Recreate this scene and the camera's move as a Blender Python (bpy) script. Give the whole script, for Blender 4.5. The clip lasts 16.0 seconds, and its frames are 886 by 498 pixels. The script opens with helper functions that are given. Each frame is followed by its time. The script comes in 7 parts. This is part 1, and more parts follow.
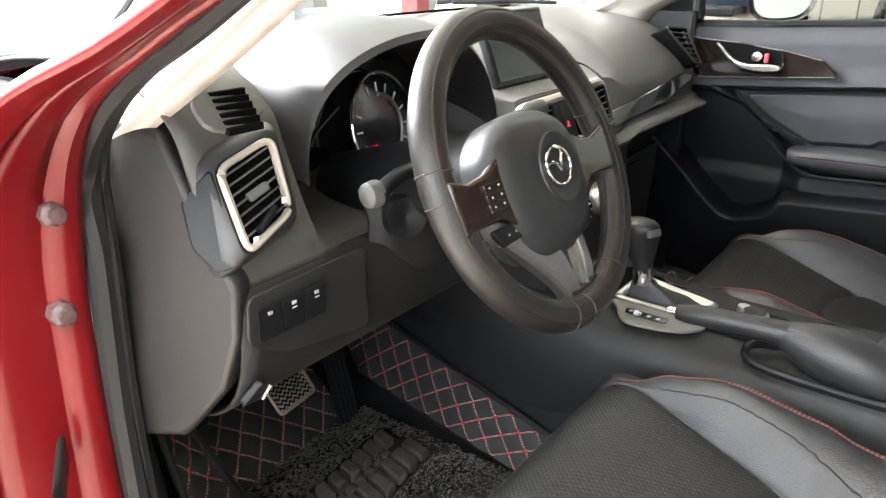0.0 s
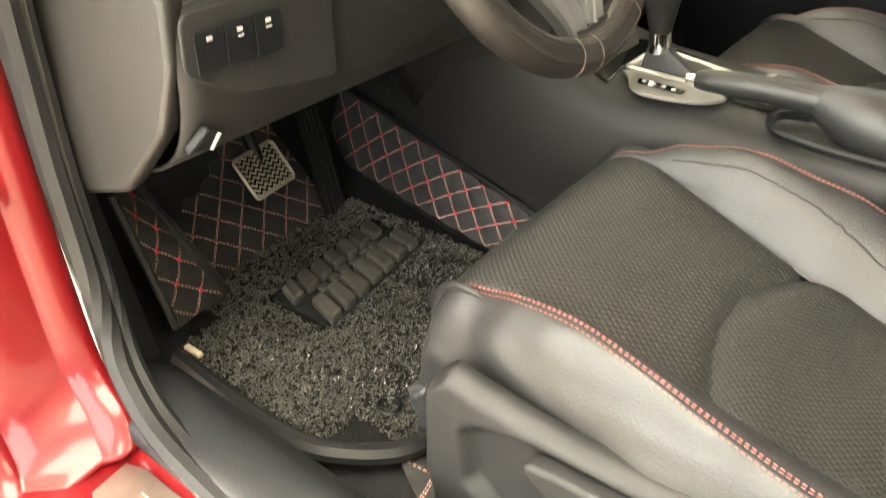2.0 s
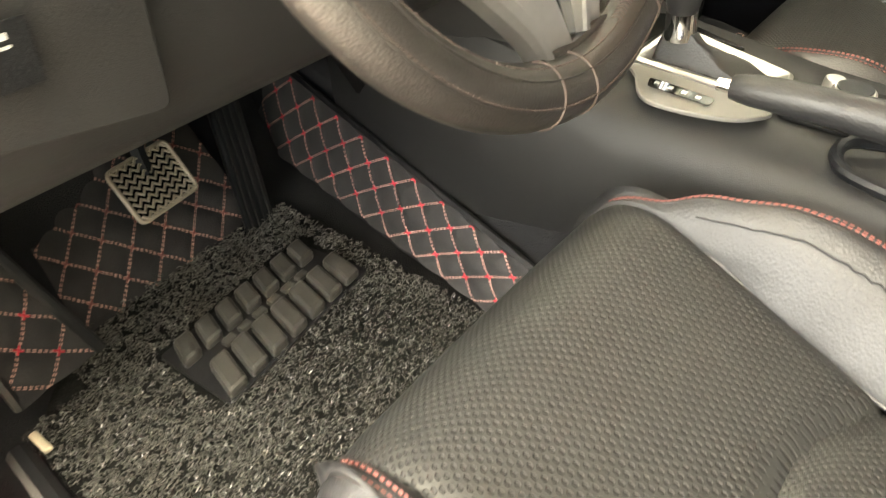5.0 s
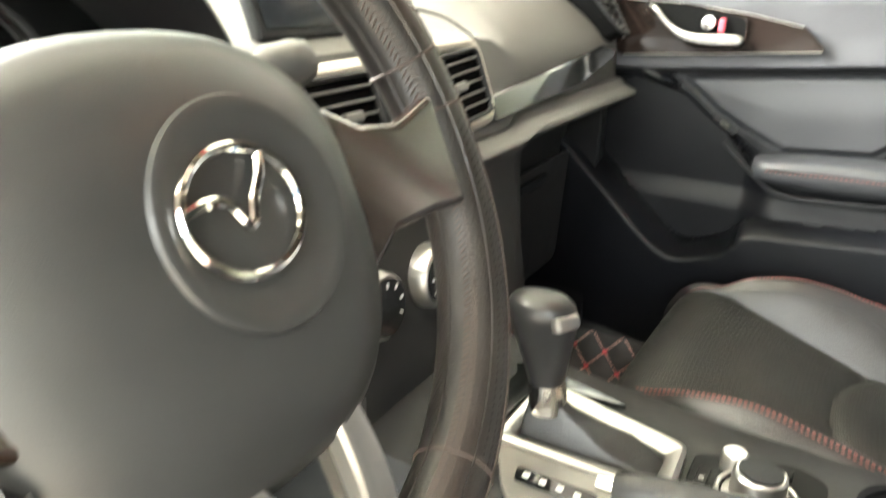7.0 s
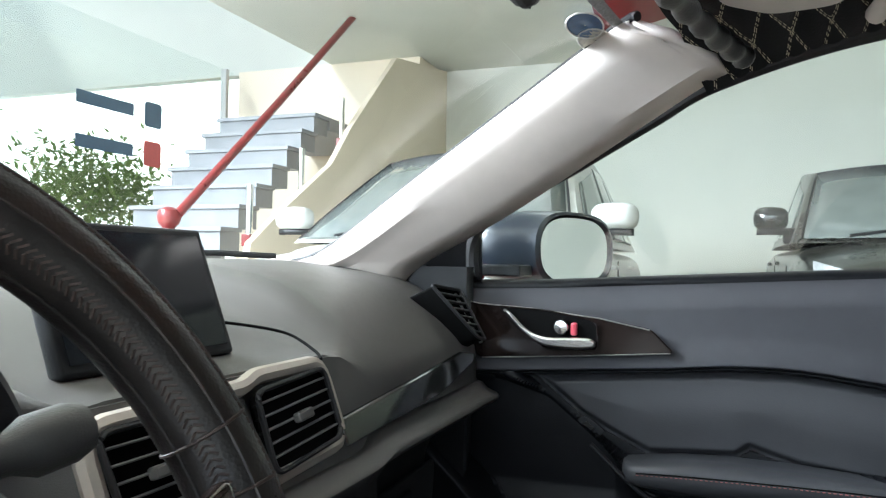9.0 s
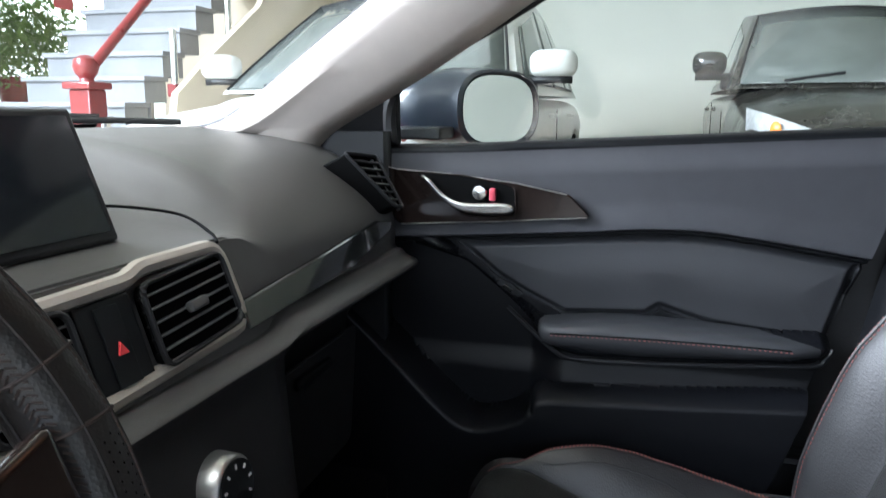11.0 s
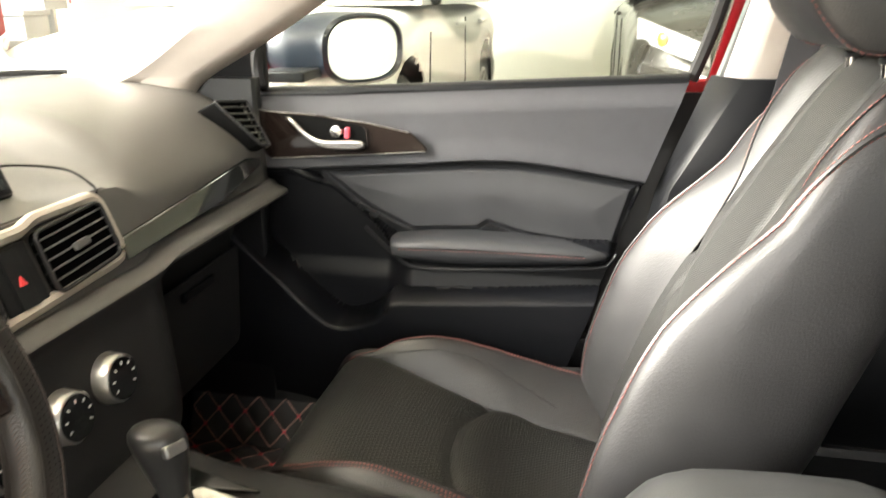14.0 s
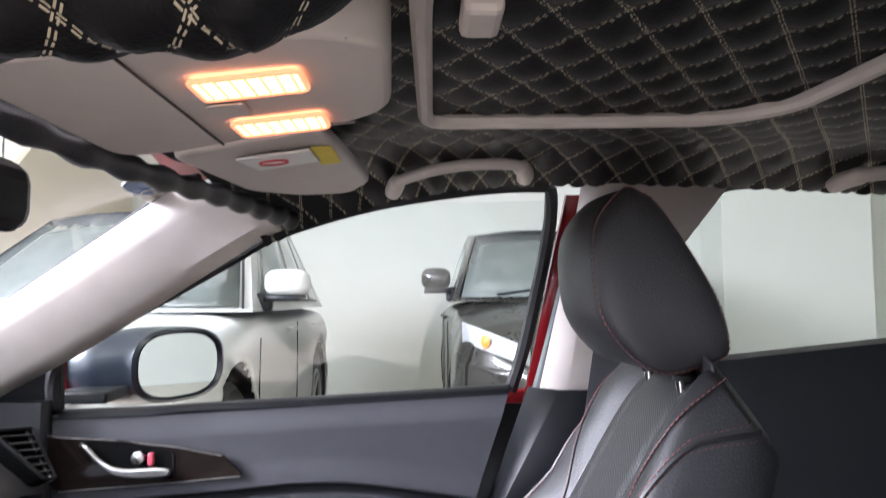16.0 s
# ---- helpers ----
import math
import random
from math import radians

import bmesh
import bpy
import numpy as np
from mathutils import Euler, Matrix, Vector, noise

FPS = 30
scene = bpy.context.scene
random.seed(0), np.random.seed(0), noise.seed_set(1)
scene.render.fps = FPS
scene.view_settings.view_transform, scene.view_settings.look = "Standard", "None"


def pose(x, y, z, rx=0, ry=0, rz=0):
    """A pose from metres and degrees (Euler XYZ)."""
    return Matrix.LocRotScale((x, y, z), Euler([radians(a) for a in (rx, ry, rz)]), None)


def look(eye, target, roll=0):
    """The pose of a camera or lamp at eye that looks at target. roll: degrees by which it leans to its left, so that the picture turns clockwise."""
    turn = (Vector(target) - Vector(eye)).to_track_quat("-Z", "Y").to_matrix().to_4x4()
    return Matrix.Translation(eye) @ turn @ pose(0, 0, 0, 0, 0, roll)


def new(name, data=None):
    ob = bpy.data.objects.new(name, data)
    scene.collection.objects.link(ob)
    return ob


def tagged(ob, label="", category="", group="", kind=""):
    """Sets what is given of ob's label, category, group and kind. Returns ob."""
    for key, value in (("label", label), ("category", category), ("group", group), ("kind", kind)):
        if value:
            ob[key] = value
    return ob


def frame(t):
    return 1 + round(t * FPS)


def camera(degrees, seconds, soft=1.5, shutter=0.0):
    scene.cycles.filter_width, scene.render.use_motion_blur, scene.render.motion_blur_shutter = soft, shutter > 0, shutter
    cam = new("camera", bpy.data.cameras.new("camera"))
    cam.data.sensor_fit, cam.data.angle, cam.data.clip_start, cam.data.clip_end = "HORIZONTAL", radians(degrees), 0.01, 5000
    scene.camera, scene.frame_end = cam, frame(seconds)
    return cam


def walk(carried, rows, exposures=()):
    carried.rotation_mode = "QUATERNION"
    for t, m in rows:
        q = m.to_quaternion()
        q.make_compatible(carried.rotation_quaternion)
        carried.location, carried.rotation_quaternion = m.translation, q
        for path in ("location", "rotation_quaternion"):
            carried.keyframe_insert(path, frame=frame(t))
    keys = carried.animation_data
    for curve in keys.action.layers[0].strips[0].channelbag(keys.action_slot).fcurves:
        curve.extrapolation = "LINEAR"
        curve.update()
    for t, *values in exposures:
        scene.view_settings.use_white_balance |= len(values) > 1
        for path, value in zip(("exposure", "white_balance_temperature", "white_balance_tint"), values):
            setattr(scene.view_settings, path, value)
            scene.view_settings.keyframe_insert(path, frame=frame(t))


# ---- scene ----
cam = camera(61.6, 16.0, soft=1.1, shutter=0.5)
PATH = [
    (0, (-1.048, -0.367, 1.084), (0.441, 0.748, 0.351), -0.0),
    (0.5, (-1.007, -0.339, 1.082), (0.417, 0.807, 0.27), -0.3),
    (1, (-0.978, -0.325, 1.031), (0.411, 0.777, 0.106), -0.6),
    (1.5, (-0.974, -0.339, 0.989), (0.381, 0.709, -0.044), -0.2),
    (2, (-0.982, -0.351, 0.958), (0.329, 0.654, -0.169), -0.0),
    (2.5, (-0.984, -0.346, 0.937), (0.285, 0.612, -0.277), 0.3),
    (3, (-0.958, -0.323, 0.927), (0.275, 0.61, -0.341), 0.7),
    (3.2, (-0.944, -0.309, 0.929), (0.276, 0.612, -0.361), 0.8),
    (5.3, (-0.662, -0.21, 0.914), (0.565, 0.722, -0.361), 0.9),
    (5.5, (-0.634, -0.203, 0.916), (0.615, 0.733, -0.334), 0.8),
    (6, (-0.57, -0.174, 0.914), (0.766, 0.767, -0.238), 1.1),
    (6.5, (-0.535, -0.163, 0.932), (0.93, 0.787, -0.044), 1.5),
    (7, (-0.507, -0.165, 0.945), (1.116, 0.772, 0.245), 1.4),
    (7.5, (-0.497, -0.16, 0.951), (1.253, 0.722, 0.55), 1.7),
    (8, (-0.493, -0.157, 0.96), (1.342, 0.636, 0.893), 1.5),
    (8.2, (-0.48, -0.154, 0.961), (1.374, 0.59, 1.043), 1.3),
    (10.3, (-0.399, -0.152, 0.999), (1.514, 0.411, 0.841), 0.6),
    (10.5, (-0.394, -0.157, 1.0), (1.514, 0.403, 0.783), 0.4),
    (11, (-0.393, -0.182, 1.002), (1.493, 0.372, 0.635), 0.3),
    (11.5, (-0.423, -0.189, 0.989), (1.44, 0.358, 0.509), 0.3),
    (12, (-0.454, -0.207, 0.992), (1.379, 0.332, 0.402), 0.4),
    (12.5, (-0.489, -0.227, 1.001), (1.319, 0.295, 0.322), 0.6),
    (13, (-0.528, -0.284, 1.031), (1.265, 0.229, 0.309), 0.1),
    (13.5, (-0.557, -0.331, 1.062), (1.257, 0.125, 0.355), 0.1),
    (14, (-0.559, -0.357, 1.093), (1.305, 0.011, 0.466), 0.0),
    (14.5, (-0.551, -0.354, 1.107), (1.379, -0.122, 0.635), 0.2),
    (15, (-0.541, -0.362, 1.119), (1.438, -0.257, 0.849), 0.2),
    (15.5, (-0.53, -0.369, 1.121), (1.469, -0.365, 1.077), -0.0),
    (16, (-0.519, -0.376, 1.118), (1.475, -0.419, 1.269), -0.2),
]
EXPOSURES = [(0.0, 1.72, 6400, 10), (1.0, 2.22, 7100, 7), (1.5, 2.44, 7500, 6), (2.5, 2.30, 7900, 4), (3.0, 2.27, 8000, 4), (5.5, 2.93, 7900, 6), (6.0, 2.84, 7500, 5), (7.0, 2.93, 7050, 4), (7.5, 2.55, 7000, 4), (8.0, 1.57, 6200, 3), (10.5, 0.50, 5700, 8), (11.0, 0.66, 5700, 8), (11.5, 1.03, 5800, 8), (12.5, 2.08, 7200, 12), (13.5, 2.14, 7500, 9), (14.5, 1.62, 7400, 8), (15.5, 1.02, 6400, 14), (16.0, 0.90, 5900, 19)]
walk(cam, [(t, look(eye, target, roll)) for t, eye, target, roll in PATH], EXPOSURES)

# ---------------------------------------------------------------- light
world = bpy.data.worlds.new("world")
scene.world = world
world.use_nodes = True
wn = world.node_tree
sky = wn.nodes.new("ShaderNodeTexSky")
sky.sky_type, sky.sun_disc = "NISHITA", False
sky.sun_elevation, sky.sun_rotation = radians(48), radians(-40)
wn.links.new(sky.outputs[0], wn.nodes["Background"].inputs[0])
wn.nodes["Background"].inputs[1].default_value = 0.09
sun = new("sun", bpy.data.lights.new("sun", "SUN"))
sun.data.energy, sun.data.angle, sun.data.color = 2.0, radians(8), (1, 0.95, 0.88)
sun.matrix_world = look((-3, 5, 6), (0, 0.6, 0))


def area_lamp(name, eye, target, w, h, watts, color=(1, 1, 1)):
    d = bpy.data.lights.new(name, "AREA")
    d.shape, d.size, d.size_y, d.energy, d.color = "RECTANGLE", w, h, watts, color
    ob = new(name, d)
    ob.matrix_world = look(eye, target)
    return ob


# unseen area lamp added for daylight through the open driver's door
area_lamp("shopfront_daylight", (-4.2, 0.9, 2.35), (0, -0.3, 0.85), 8, 2.2, 175, (0.97, 0.98, 1.0))
# unseen area lamp added to light dash and seats through the windscreen
area_lamp("windscreen_fill", (-0.6, 5.2, 3.7), (0, -0.2, 0.95), 4.6, 2.6, 1500, (0.97, 0.98, 1.0))
# unseen fill lamps added overhead to brighten the wall, seats and sill
area_lamp("overhead_fill", (4.6, 0.4, 3.55), (4.6, 0.4, 0), 2.4, 1.4, 15, (1, 0.98, 0.92))
area_lamp("overhead_fill", (-0.6, -3.2, 3.55), (-0.6, -3.2, 0), 3.0, 1.2, 40, (1, 0.98, 0.92))
area_lamp("overhead_fill", (-2.1, -0.7, 3.55), (-2.1, -0.7, 0), 2.4, 1.6, 80, (1, 0.98, 0.93))


# ---------------------------------------------------------------- materials
def material(name, color, rough=0.5, metal=0.0, spots=40.0, vary=0.12, bump=0.0, grain=600.0, coat=0.0, stain=3.0, spec=0.5):
    """A node material with two scales of colour variation, roughness variation and fine relief."""
    m = bpy.data.materials.new(name)
    m.use_nodes = True
    n, l = m.node_tree.nodes, m.node_tree.links
    b = n["Principled BSDF"]
    co = n.new("ShaderNodeTexCoord")
    big = n.new("ShaderNodeTexNoise")
    big.inputs["Scale"].default_value, big.inputs["Detail"].default_value = stain, 6
    small = n.new("ShaderNodeTexNoise")
    small.inputs["Scale"].default_value, small.inputs["Detail"].default_value = spots, 4
    for t in (big, small):
        l.new(co.outputs["Object"], t.inputs["Vector"])
    mixed = n.new("ShaderNodeMath")
    mixed.operation = "ADD"
    l.new(big.outputs["Fac"], mixed.inputs[0])
    l.new(small.outputs["Fac"], mixed.inputs[1])
    ramp = n.new("ShaderNodeMapRange")
    ramp.inputs["From Min"].default_value, ramp.inputs["From Max"].default_value = 0.6, 1.4
    ramp.inputs["To Min"].default_value, ramp.inputs["To Max"].default_value = 1 - vary, 1 + vary
    l.new(mixed.outputs[0], ramp.inputs["Value"])
    mul = n.new("ShaderNodeVectorMath")
    mul.operation = "SCALE"
    mul.inputs[0].default_value = color[:3]
    l.new(ramp.outputs[0], mul.inputs["Scale"])
    l.new(mul.outputs[0], b.inputs["Base Color"])
    r = n.new("ShaderNodeMath")
    r.operation, r.use_clamp = "MULTIPLY", True
    r.inputs[1].default_value = rough
    l.new(ramp.outputs[0], r.inputs[0])
    l.new(r.outputs[0], b.inputs["Roughness"])
    b.inputs["Metallic"].default_value = metal
    b.inputs["Coat Weight"].default_value = coat
    b.inputs["Coat Roughness"].default_value = 0.06
    b.inputs["Specular IOR Level"].default_value = spec
    if bump:
        g = n.new("ShaderNodeTexNoise")
        g.inputs["Scale"].default_value, g.inputs["Detail"].default_value = grain, 3
        l.new(co.outputs["Object"], g.inputs["Vector"])
        bp = n.new("ShaderNodeBump")
        bp.inputs["Strength"].default_value, bp.inputs["Distance"].default_value = bump, 0.002
        l.new(g.outputs["Fac"], bp.inputs["Height"])
        l.new(bp.outputs[0], b.inputs["Normal"])
    return m


def pebble(m, scale, strength, distance=0.0008):
    """Leather-like pebbled relief by cells."""
    n, l = m.node_tree.nodes, m.node_tree.links
    co = n.new("ShaderNodeTexCoord")
    v = n.new("ShaderNodeTexVoronoi")
    v.inputs["Scale"].default_value = scale
    l.new(co.outputs["Object"], v.inputs["Vector"])
    bp = n.new("ShaderNodeBump")
    bp.inputs["Strength"].default_value, bp.inputs["Distance"].default_value = strength, distance
    l.new(v.outputs["Distance"], bp.inputs["Height"])
    l.new(bp.outputs[0], n["Principled BSDF"].inputs["Normal"])
    return m


def glow(name, color, strength):
    m = bpy.data.materials.new(name)
    m.use_nodes = True
    b = m.node_tree.nodes["Principled BSDF"]
    b.inputs["Base Color"].default_value = (*color, 1)
    b.inputs["Emission Color"].default_value = (*color, 1)
    b.inputs["Emission Strength"].default_value = strength
    return m


def glass(name, tint=(1, 1, 1), gloss=0.35):
    m = bpy.data.materials.new(name)
    m.use_nodes = True
    n, l = m.node_tree.nodes, m.node_tree.links
    n.remove(n["Principled BSDF"])
    t = n.new("ShaderNodeBsdfTransparent")
    t.inputs[0].default_value = (*tint, 1)
    g = n.new("ShaderNodeBsdfGlossy")
    g.inputs["Roughness"].default_value = 0.0
    lw = n.new("ShaderNodeLayerWeight")
    p = n.new("ShaderNodeMath")
    p.operation = "POWER"
    p.inputs[1].default_value = 4.0
    l.new(lw.outputs["Facing"], p.inputs[0])
    k = n.new("ShaderNodeMath")
    k.operation = "MULTIPLY_ADD"
    k.inputs[1].default_value, k.inputs[2].default_value = gloss, 0.03
    l.new(p.outputs[0], k.inputs[0])
    mx = n.new("ShaderNodeMixShader")
    l.new(k.outputs[0], mx.inputs[0])
    l.new(t.outputs[0], mx.inputs[1])
    l.new(g.outputs[0], mx.inputs[2])
    l.new(mx.outputs[0], n["Material Output"].inputs[0])
    return m


def perforated(m, pitch, depth=0.5):
    """Rows of tiny holes, as in a seat's centre cloth."""
    n, l = m.node_tree.nodes, m.node_tree.links
    co = n.new("ShaderNodeTexCoord")
    sp = n.new("ShaderNodeSeparateXYZ")
    l.new(co.outputs["Object"], sp.inputs[0])
    d = n.new("ShaderNodeMath")
    d.operation = "SUBTRACT"
    l.new(sp.outputs[1], d.inputs[0])
    l.new(sp.outputs[2], d.inputs[1])
    cb = n.new("ShaderNodeCombineXYZ")
    l.new(sp.outputs[0], cb.inputs[0])
    l.new(d.outputs[0], cb.inputs[1])
    mp = n.new("ShaderNodeMapping")
    mp.inputs["Rotation"].default_value = (0.0, 0.0, 0.785)
    l.new(cb.outputs[0], mp.inputs["Vector"])
    v = n.new("ShaderNodeTexVoronoi")
    v.voronoi_dimensions = "2D"
    v.inputs["Scale"].default_value, v.inputs["Randomness"].default_value = 1 / pitch, 0.0
    l.new(mp.outputs[0], v.inputs["Vector"])
    hole = n.new("ShaderNodeMapRange")
    hole.inputs["From Min"].default_value, hole.inputs["From Max"].default_value = 0.20, 0.34
    l.new(v.outputs["Distance"], hole.inputs["Value"])
    bp = n.new("ShaderNodeBump")
    bp.inputs["Strength"].default_value, bp.inputs["Distance"].default_value = depth, 0.001
    l.new(hole.outputs[0], bp.inputs["Height"])
    b = n["Principled BSDF"]
    l.new(bp.outputs[0], b.inputs["Normal"])
    src = b.inputs["Base Color"].links[0].from_socket
    mx = n.new("ShaderNodeMix")
    mx.data_type = "RGBA"
    mx.inputs["A"].default_value = (0.006, 0.006, 0.006, 1)
    l.new(hole.outputs[0], mx.inputs["Factor"])
    l.new(src, mx.inputs["B"])
    l.new(mx.outputs["Result"], b.inputs["Base Color"])
    return m


PLASTIC = material("black_grained_plastic", (0.0055, 0.006, 0.0072), 0.44, bump=0.25, grain=900, spec=0.32)
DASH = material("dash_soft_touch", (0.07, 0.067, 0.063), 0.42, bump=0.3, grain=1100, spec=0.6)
LEATHER = pebble(material("black_leather", (0.021, 0.0208, 0.0218), 0.45, spots=25, vary=0.2, spec=0.54), 420, 0.25, 0.001)
CLOTH = perforated(material("perforated_seat_cloth", (0.024, 0.0242, 0.0232), 0.5, spots=60), 0.0050, 0.8)
RIM = pebble(material("worn_wheel_leather", (0.0145, 0.0125, 0.0115), 0.42, spots=30, vary=0.25, spec=0.6), 600, 0.25)
HUB = material("hub_plastic", (0.026, 0.027, 0.028), 0.42, bump=0.08, grain=1600)
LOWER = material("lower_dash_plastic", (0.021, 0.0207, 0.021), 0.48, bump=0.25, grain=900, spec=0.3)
HOUSING = material("blue_black_gloss", (0.007, 0.012, 0.021), 0.3, coat=0.25, vary=0.1)
GLOSS = material("piano_black", (0.008, 0.009, 0.009), 0.12, coat=0.6, vary=0.3, spots=15)
CHROME = material("polished_chrome", (0.82, 0.8, 0.77), 0.10, 1.0, vary=0.06)
SATIN = material("satin_silver", (0.44, 0.43, 0.415), 0.32, 0.9, vary=0.05, spots=200)
BEIGE = material("beige_trim", (0.53, 0.48, 0.44), 0.6, bump=0.15, grain=900, vary=0.06)
RED = material("red_car_paint", (0.135, 0.0042, 0.0065), 0.30, 0.1, coat=0.3, vary=0.06, spec=0.25)
RUBBER = material("rubber_seal", (0.016, 0.016, 0.017), 0.5, bump=0.2, grain=400, spec=0.3)
CARPET = material("dark_carpet", (0.022, 0.022, 0.024), 0.95, bump=0.8, grain=500, spec=0.1)
COIL = material("coil_fibre", (0.068, 0.066, 0.060), 0.30, spots=300, vary=0.6, spec=0.7)
KNOB = material("smooth_black_leather", (0.02, 0.02, 0.021), 0.35, spots=30, vary=0.15)
SPOKE = material("brown_black_gloss", (0.017, 0.0105, 0.008), 0.18, coat=0.4, vary=0.25, spots=20)
TRIM = material("dark_grey_trim_plastic", (0.017, 0.018, 0.0205), 0.45, bump=0.25, grain=900, spec=0.3)
LACE = material("lacing_thread", (0.05, 0.035, 0.03), 0.7)
# near-black that paints the shade inside ducts, gaps, seams and hollows
VOID = material("hollow_shade_black", (0.004, 0.004, 0.004), 0.9, spec=0.05)
HEEL = material("heel_rubber", (0.060, 0.057, 0.052), 0.38, bump=0.2, grain=500)
BEZEL = material("handle_bezel_gloss", (0.011, 0.0075, 0.0065), 0.11, vary=0.3, spots=15, spec=0.4)
GRAIN = material("ribbed_door_plastic", (0.038, 0.039, 0.044), 0.55, bump=0.5, grain=1400, spec=0.35)
COILBASE = material("coil_base", (0.007, 0.007, 0.0065), 0.8, spots=400, vary=0.6, bump=0.6, grain=500, spec=0.2)
DOORSKIN = pebble(material("door_leather", (0.030, 0.031, 0.034), 0.48, spots=12, vary=0.18, spec=0.4), 420, 0.12, 0.0006)
LEVER = material("handle_chrome", (0.46, 0.45, 0.44), 0.26, 1.0, vary=0.05, spots=90)
ARMREST = pebble(material("armrest_leather", (0.030, 0.031, 0.031), 0.5, spots=20, vary=0.1, spec=0.3), 400, 0.15, 0.0006)
POD = material("vent_surround", (0.029, 0.029, 0.031), 0.38, bump=0.2, grain=1100, spec=0.5)
PEDAL = material("worn_pedal_metal", (0.34, 0.30, 0.24), 0.42, 0.35, spots=90, vary=0.2)
# black plastic, coloured darker to hold the shade low on the door
POCKET = material("shaded_door_plastic", (0.0038, 0.0042, 0.0055), 0.42, bump=0.2, grain=900, spec=0.2)
PILLARSEAL = material("grey_pillar_seal", (0.075, 0.083, 0.083), 0.45, bump=0.2, grain=500)
CHAMPAGNE = material("champagne_trim", (0.50, 0.455, 0.40), 0.36, 0.45, vary=0.05, spots=200)
SCREEN = material("display_glass", (0.012, 0.014, 0.017), 0.09, vary=0.1)
STEEL = material("brushed_steel", (0.38, 0.33, 0.29), 0.35, 1.0, spots=90, vary=0.15)
PLATE = material("dull_silver_plate", (0.20, 0.19, 0.175), 0.45, 0.3, spots=200, vary=0.08)
THREAD = material("red_thread", (0.24, 0.085, 0.075), 0.8)
KNOT = material("bright_red_thread", (0.55, 0.03, 0.05), 0.7)
PALE = material("pale_thread", (0.55, 0.47, 0.34), 0.8)
WHITE = material("white_marking", (0.75, 0.75, 0.72), 0.6)
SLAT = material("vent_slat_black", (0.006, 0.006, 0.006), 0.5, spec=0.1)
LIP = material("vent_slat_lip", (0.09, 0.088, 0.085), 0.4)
ENDCAP = material("end_cap_plastic", (0.018, 0.0168, 0.0162), 0.45, bump=0.3, grain=1100)
BOLT = material("painted_bolt", (0.09, 0.055, 0.055), 0.4)
LAMPGLASS = material("headlight_glass", (0.38, 0.39, 0.40), 0.12, vary=0.3, spots=25)
AMBER = material("amber_indicator", (0.7, 0.22, 0.04), 0.25)
GREYMARK = material("pale_grey_marking", (0.34, 0.34, 0.33), 0.6)
WALL = material("painted_wall", (0.58, 0.60, 0.545), 0.8, vary=0.03, spots=3)
FLOOR = material("beige_floor_tile", (0.62, 0.55, 0.46), 0.25, vary=0.06, spots=8)
STONE = material("grey_granite", (0.22, 0.23, 0.245), 0.5, spots=120, vary=0.25)
CREAM = material("cream_plaster", (0.74, 0.66, 0.53), 0.8, vary=0.05)
RAIL = material("red_lacquered_wood", (0.18, 0.024, 0.024), 0.3, coat=0.3, spots=20)
CARWHITE = material("white_car_paint", (0.46, 0.47, 0.45), 0.4, coat=0.12, vary=0.03)
CARBLACK = material("dark_car_paint", (0.036, 0.034, 0.029), 0.28, 0.4, coat=0.4, vary=0.06)
# tinted glass, opaque; bright reflections are put into its grey base colour
CARGLASS = material("reflection_grey_glass", (0.12, 0.135, 0.128), 0.05, vary=0.25, spots=2, spec=0.5)
CLEAR = glass("clear_glass", (0.96, 0.98, 0.97))
MIRROR = material("mirror_glass", (0.9, 0.92, 0.93), 0.01, 1.0, vary=0.0)
LEAF = material("green_leaf", (0.16, 0.24, 0.06), 0.6, spots=20, vary=0.3)
LENS = glow("lit_lamp_lens", (1.0, 0.46, 0.20), 2.6)
LENSEDGE = glow("lens_edge", (1.0, 0.30, 0.13), 0.9)


# ---------------------------------------------------------------- mesh helpers
def V(*a):
    return Vector(a)


def thing(name, place=(0, 0, 0), label="", category="", group="", kind=""):
    ob = new(name)
    ob.location = place
    return tagged(ob, label, category, group, kind)


def whole(ob):
    """Where an object stands, through its parents."""
    return ob.matrix_basis.copy() if ob.parent is None else whole(ob.parent) @ ob.matrix_basis


def part(name, bm, mat, parent=None, label="", kind="", sharp=38, solid=0.0, place=None, bevel=0.0):
    """Links a bmesh as one mesh object under a thing or under a part; its mesh is in world metres unless place is given."""
    bmesh.ops.recalc_face_normals(bm, faces=bm.faces)
    lim = radians(sharp)
    for f in bm.faces:
        f.smooth = not f.select
    for e in bm.edges:
        e.smooth = not (len(e.link_faces) == 2 and e.calc_face_angle(0) > lim)
    me = bpy.data.meshes.new(name)
    bm.to_mesh(me)
    bm.free()
    me.materials.append(mat)
    ob = new(name, me)
    if parent is not None:
        ob.parent = parent
        up = whole(parent)
        if place is None:
            ob.matrix_basis = up.inverted()
    if place is not None:
        ob.matrix_basis = place
    if label:
        ob["label"] = label
    if kind:
        ob["kind"] = kind
    if solid:
        md = ob.modifiers.new("thickness", "SOLIDIFY")
        md.thickness, md.offset = solid, -1
    if bevel:
        md = ob.modifiers.new("edge", "BEVEL")
        md.width, md.segments, md.limit_method, md.angle_limit = bevel, 2, "ANGLE", radians(40)
    return ob


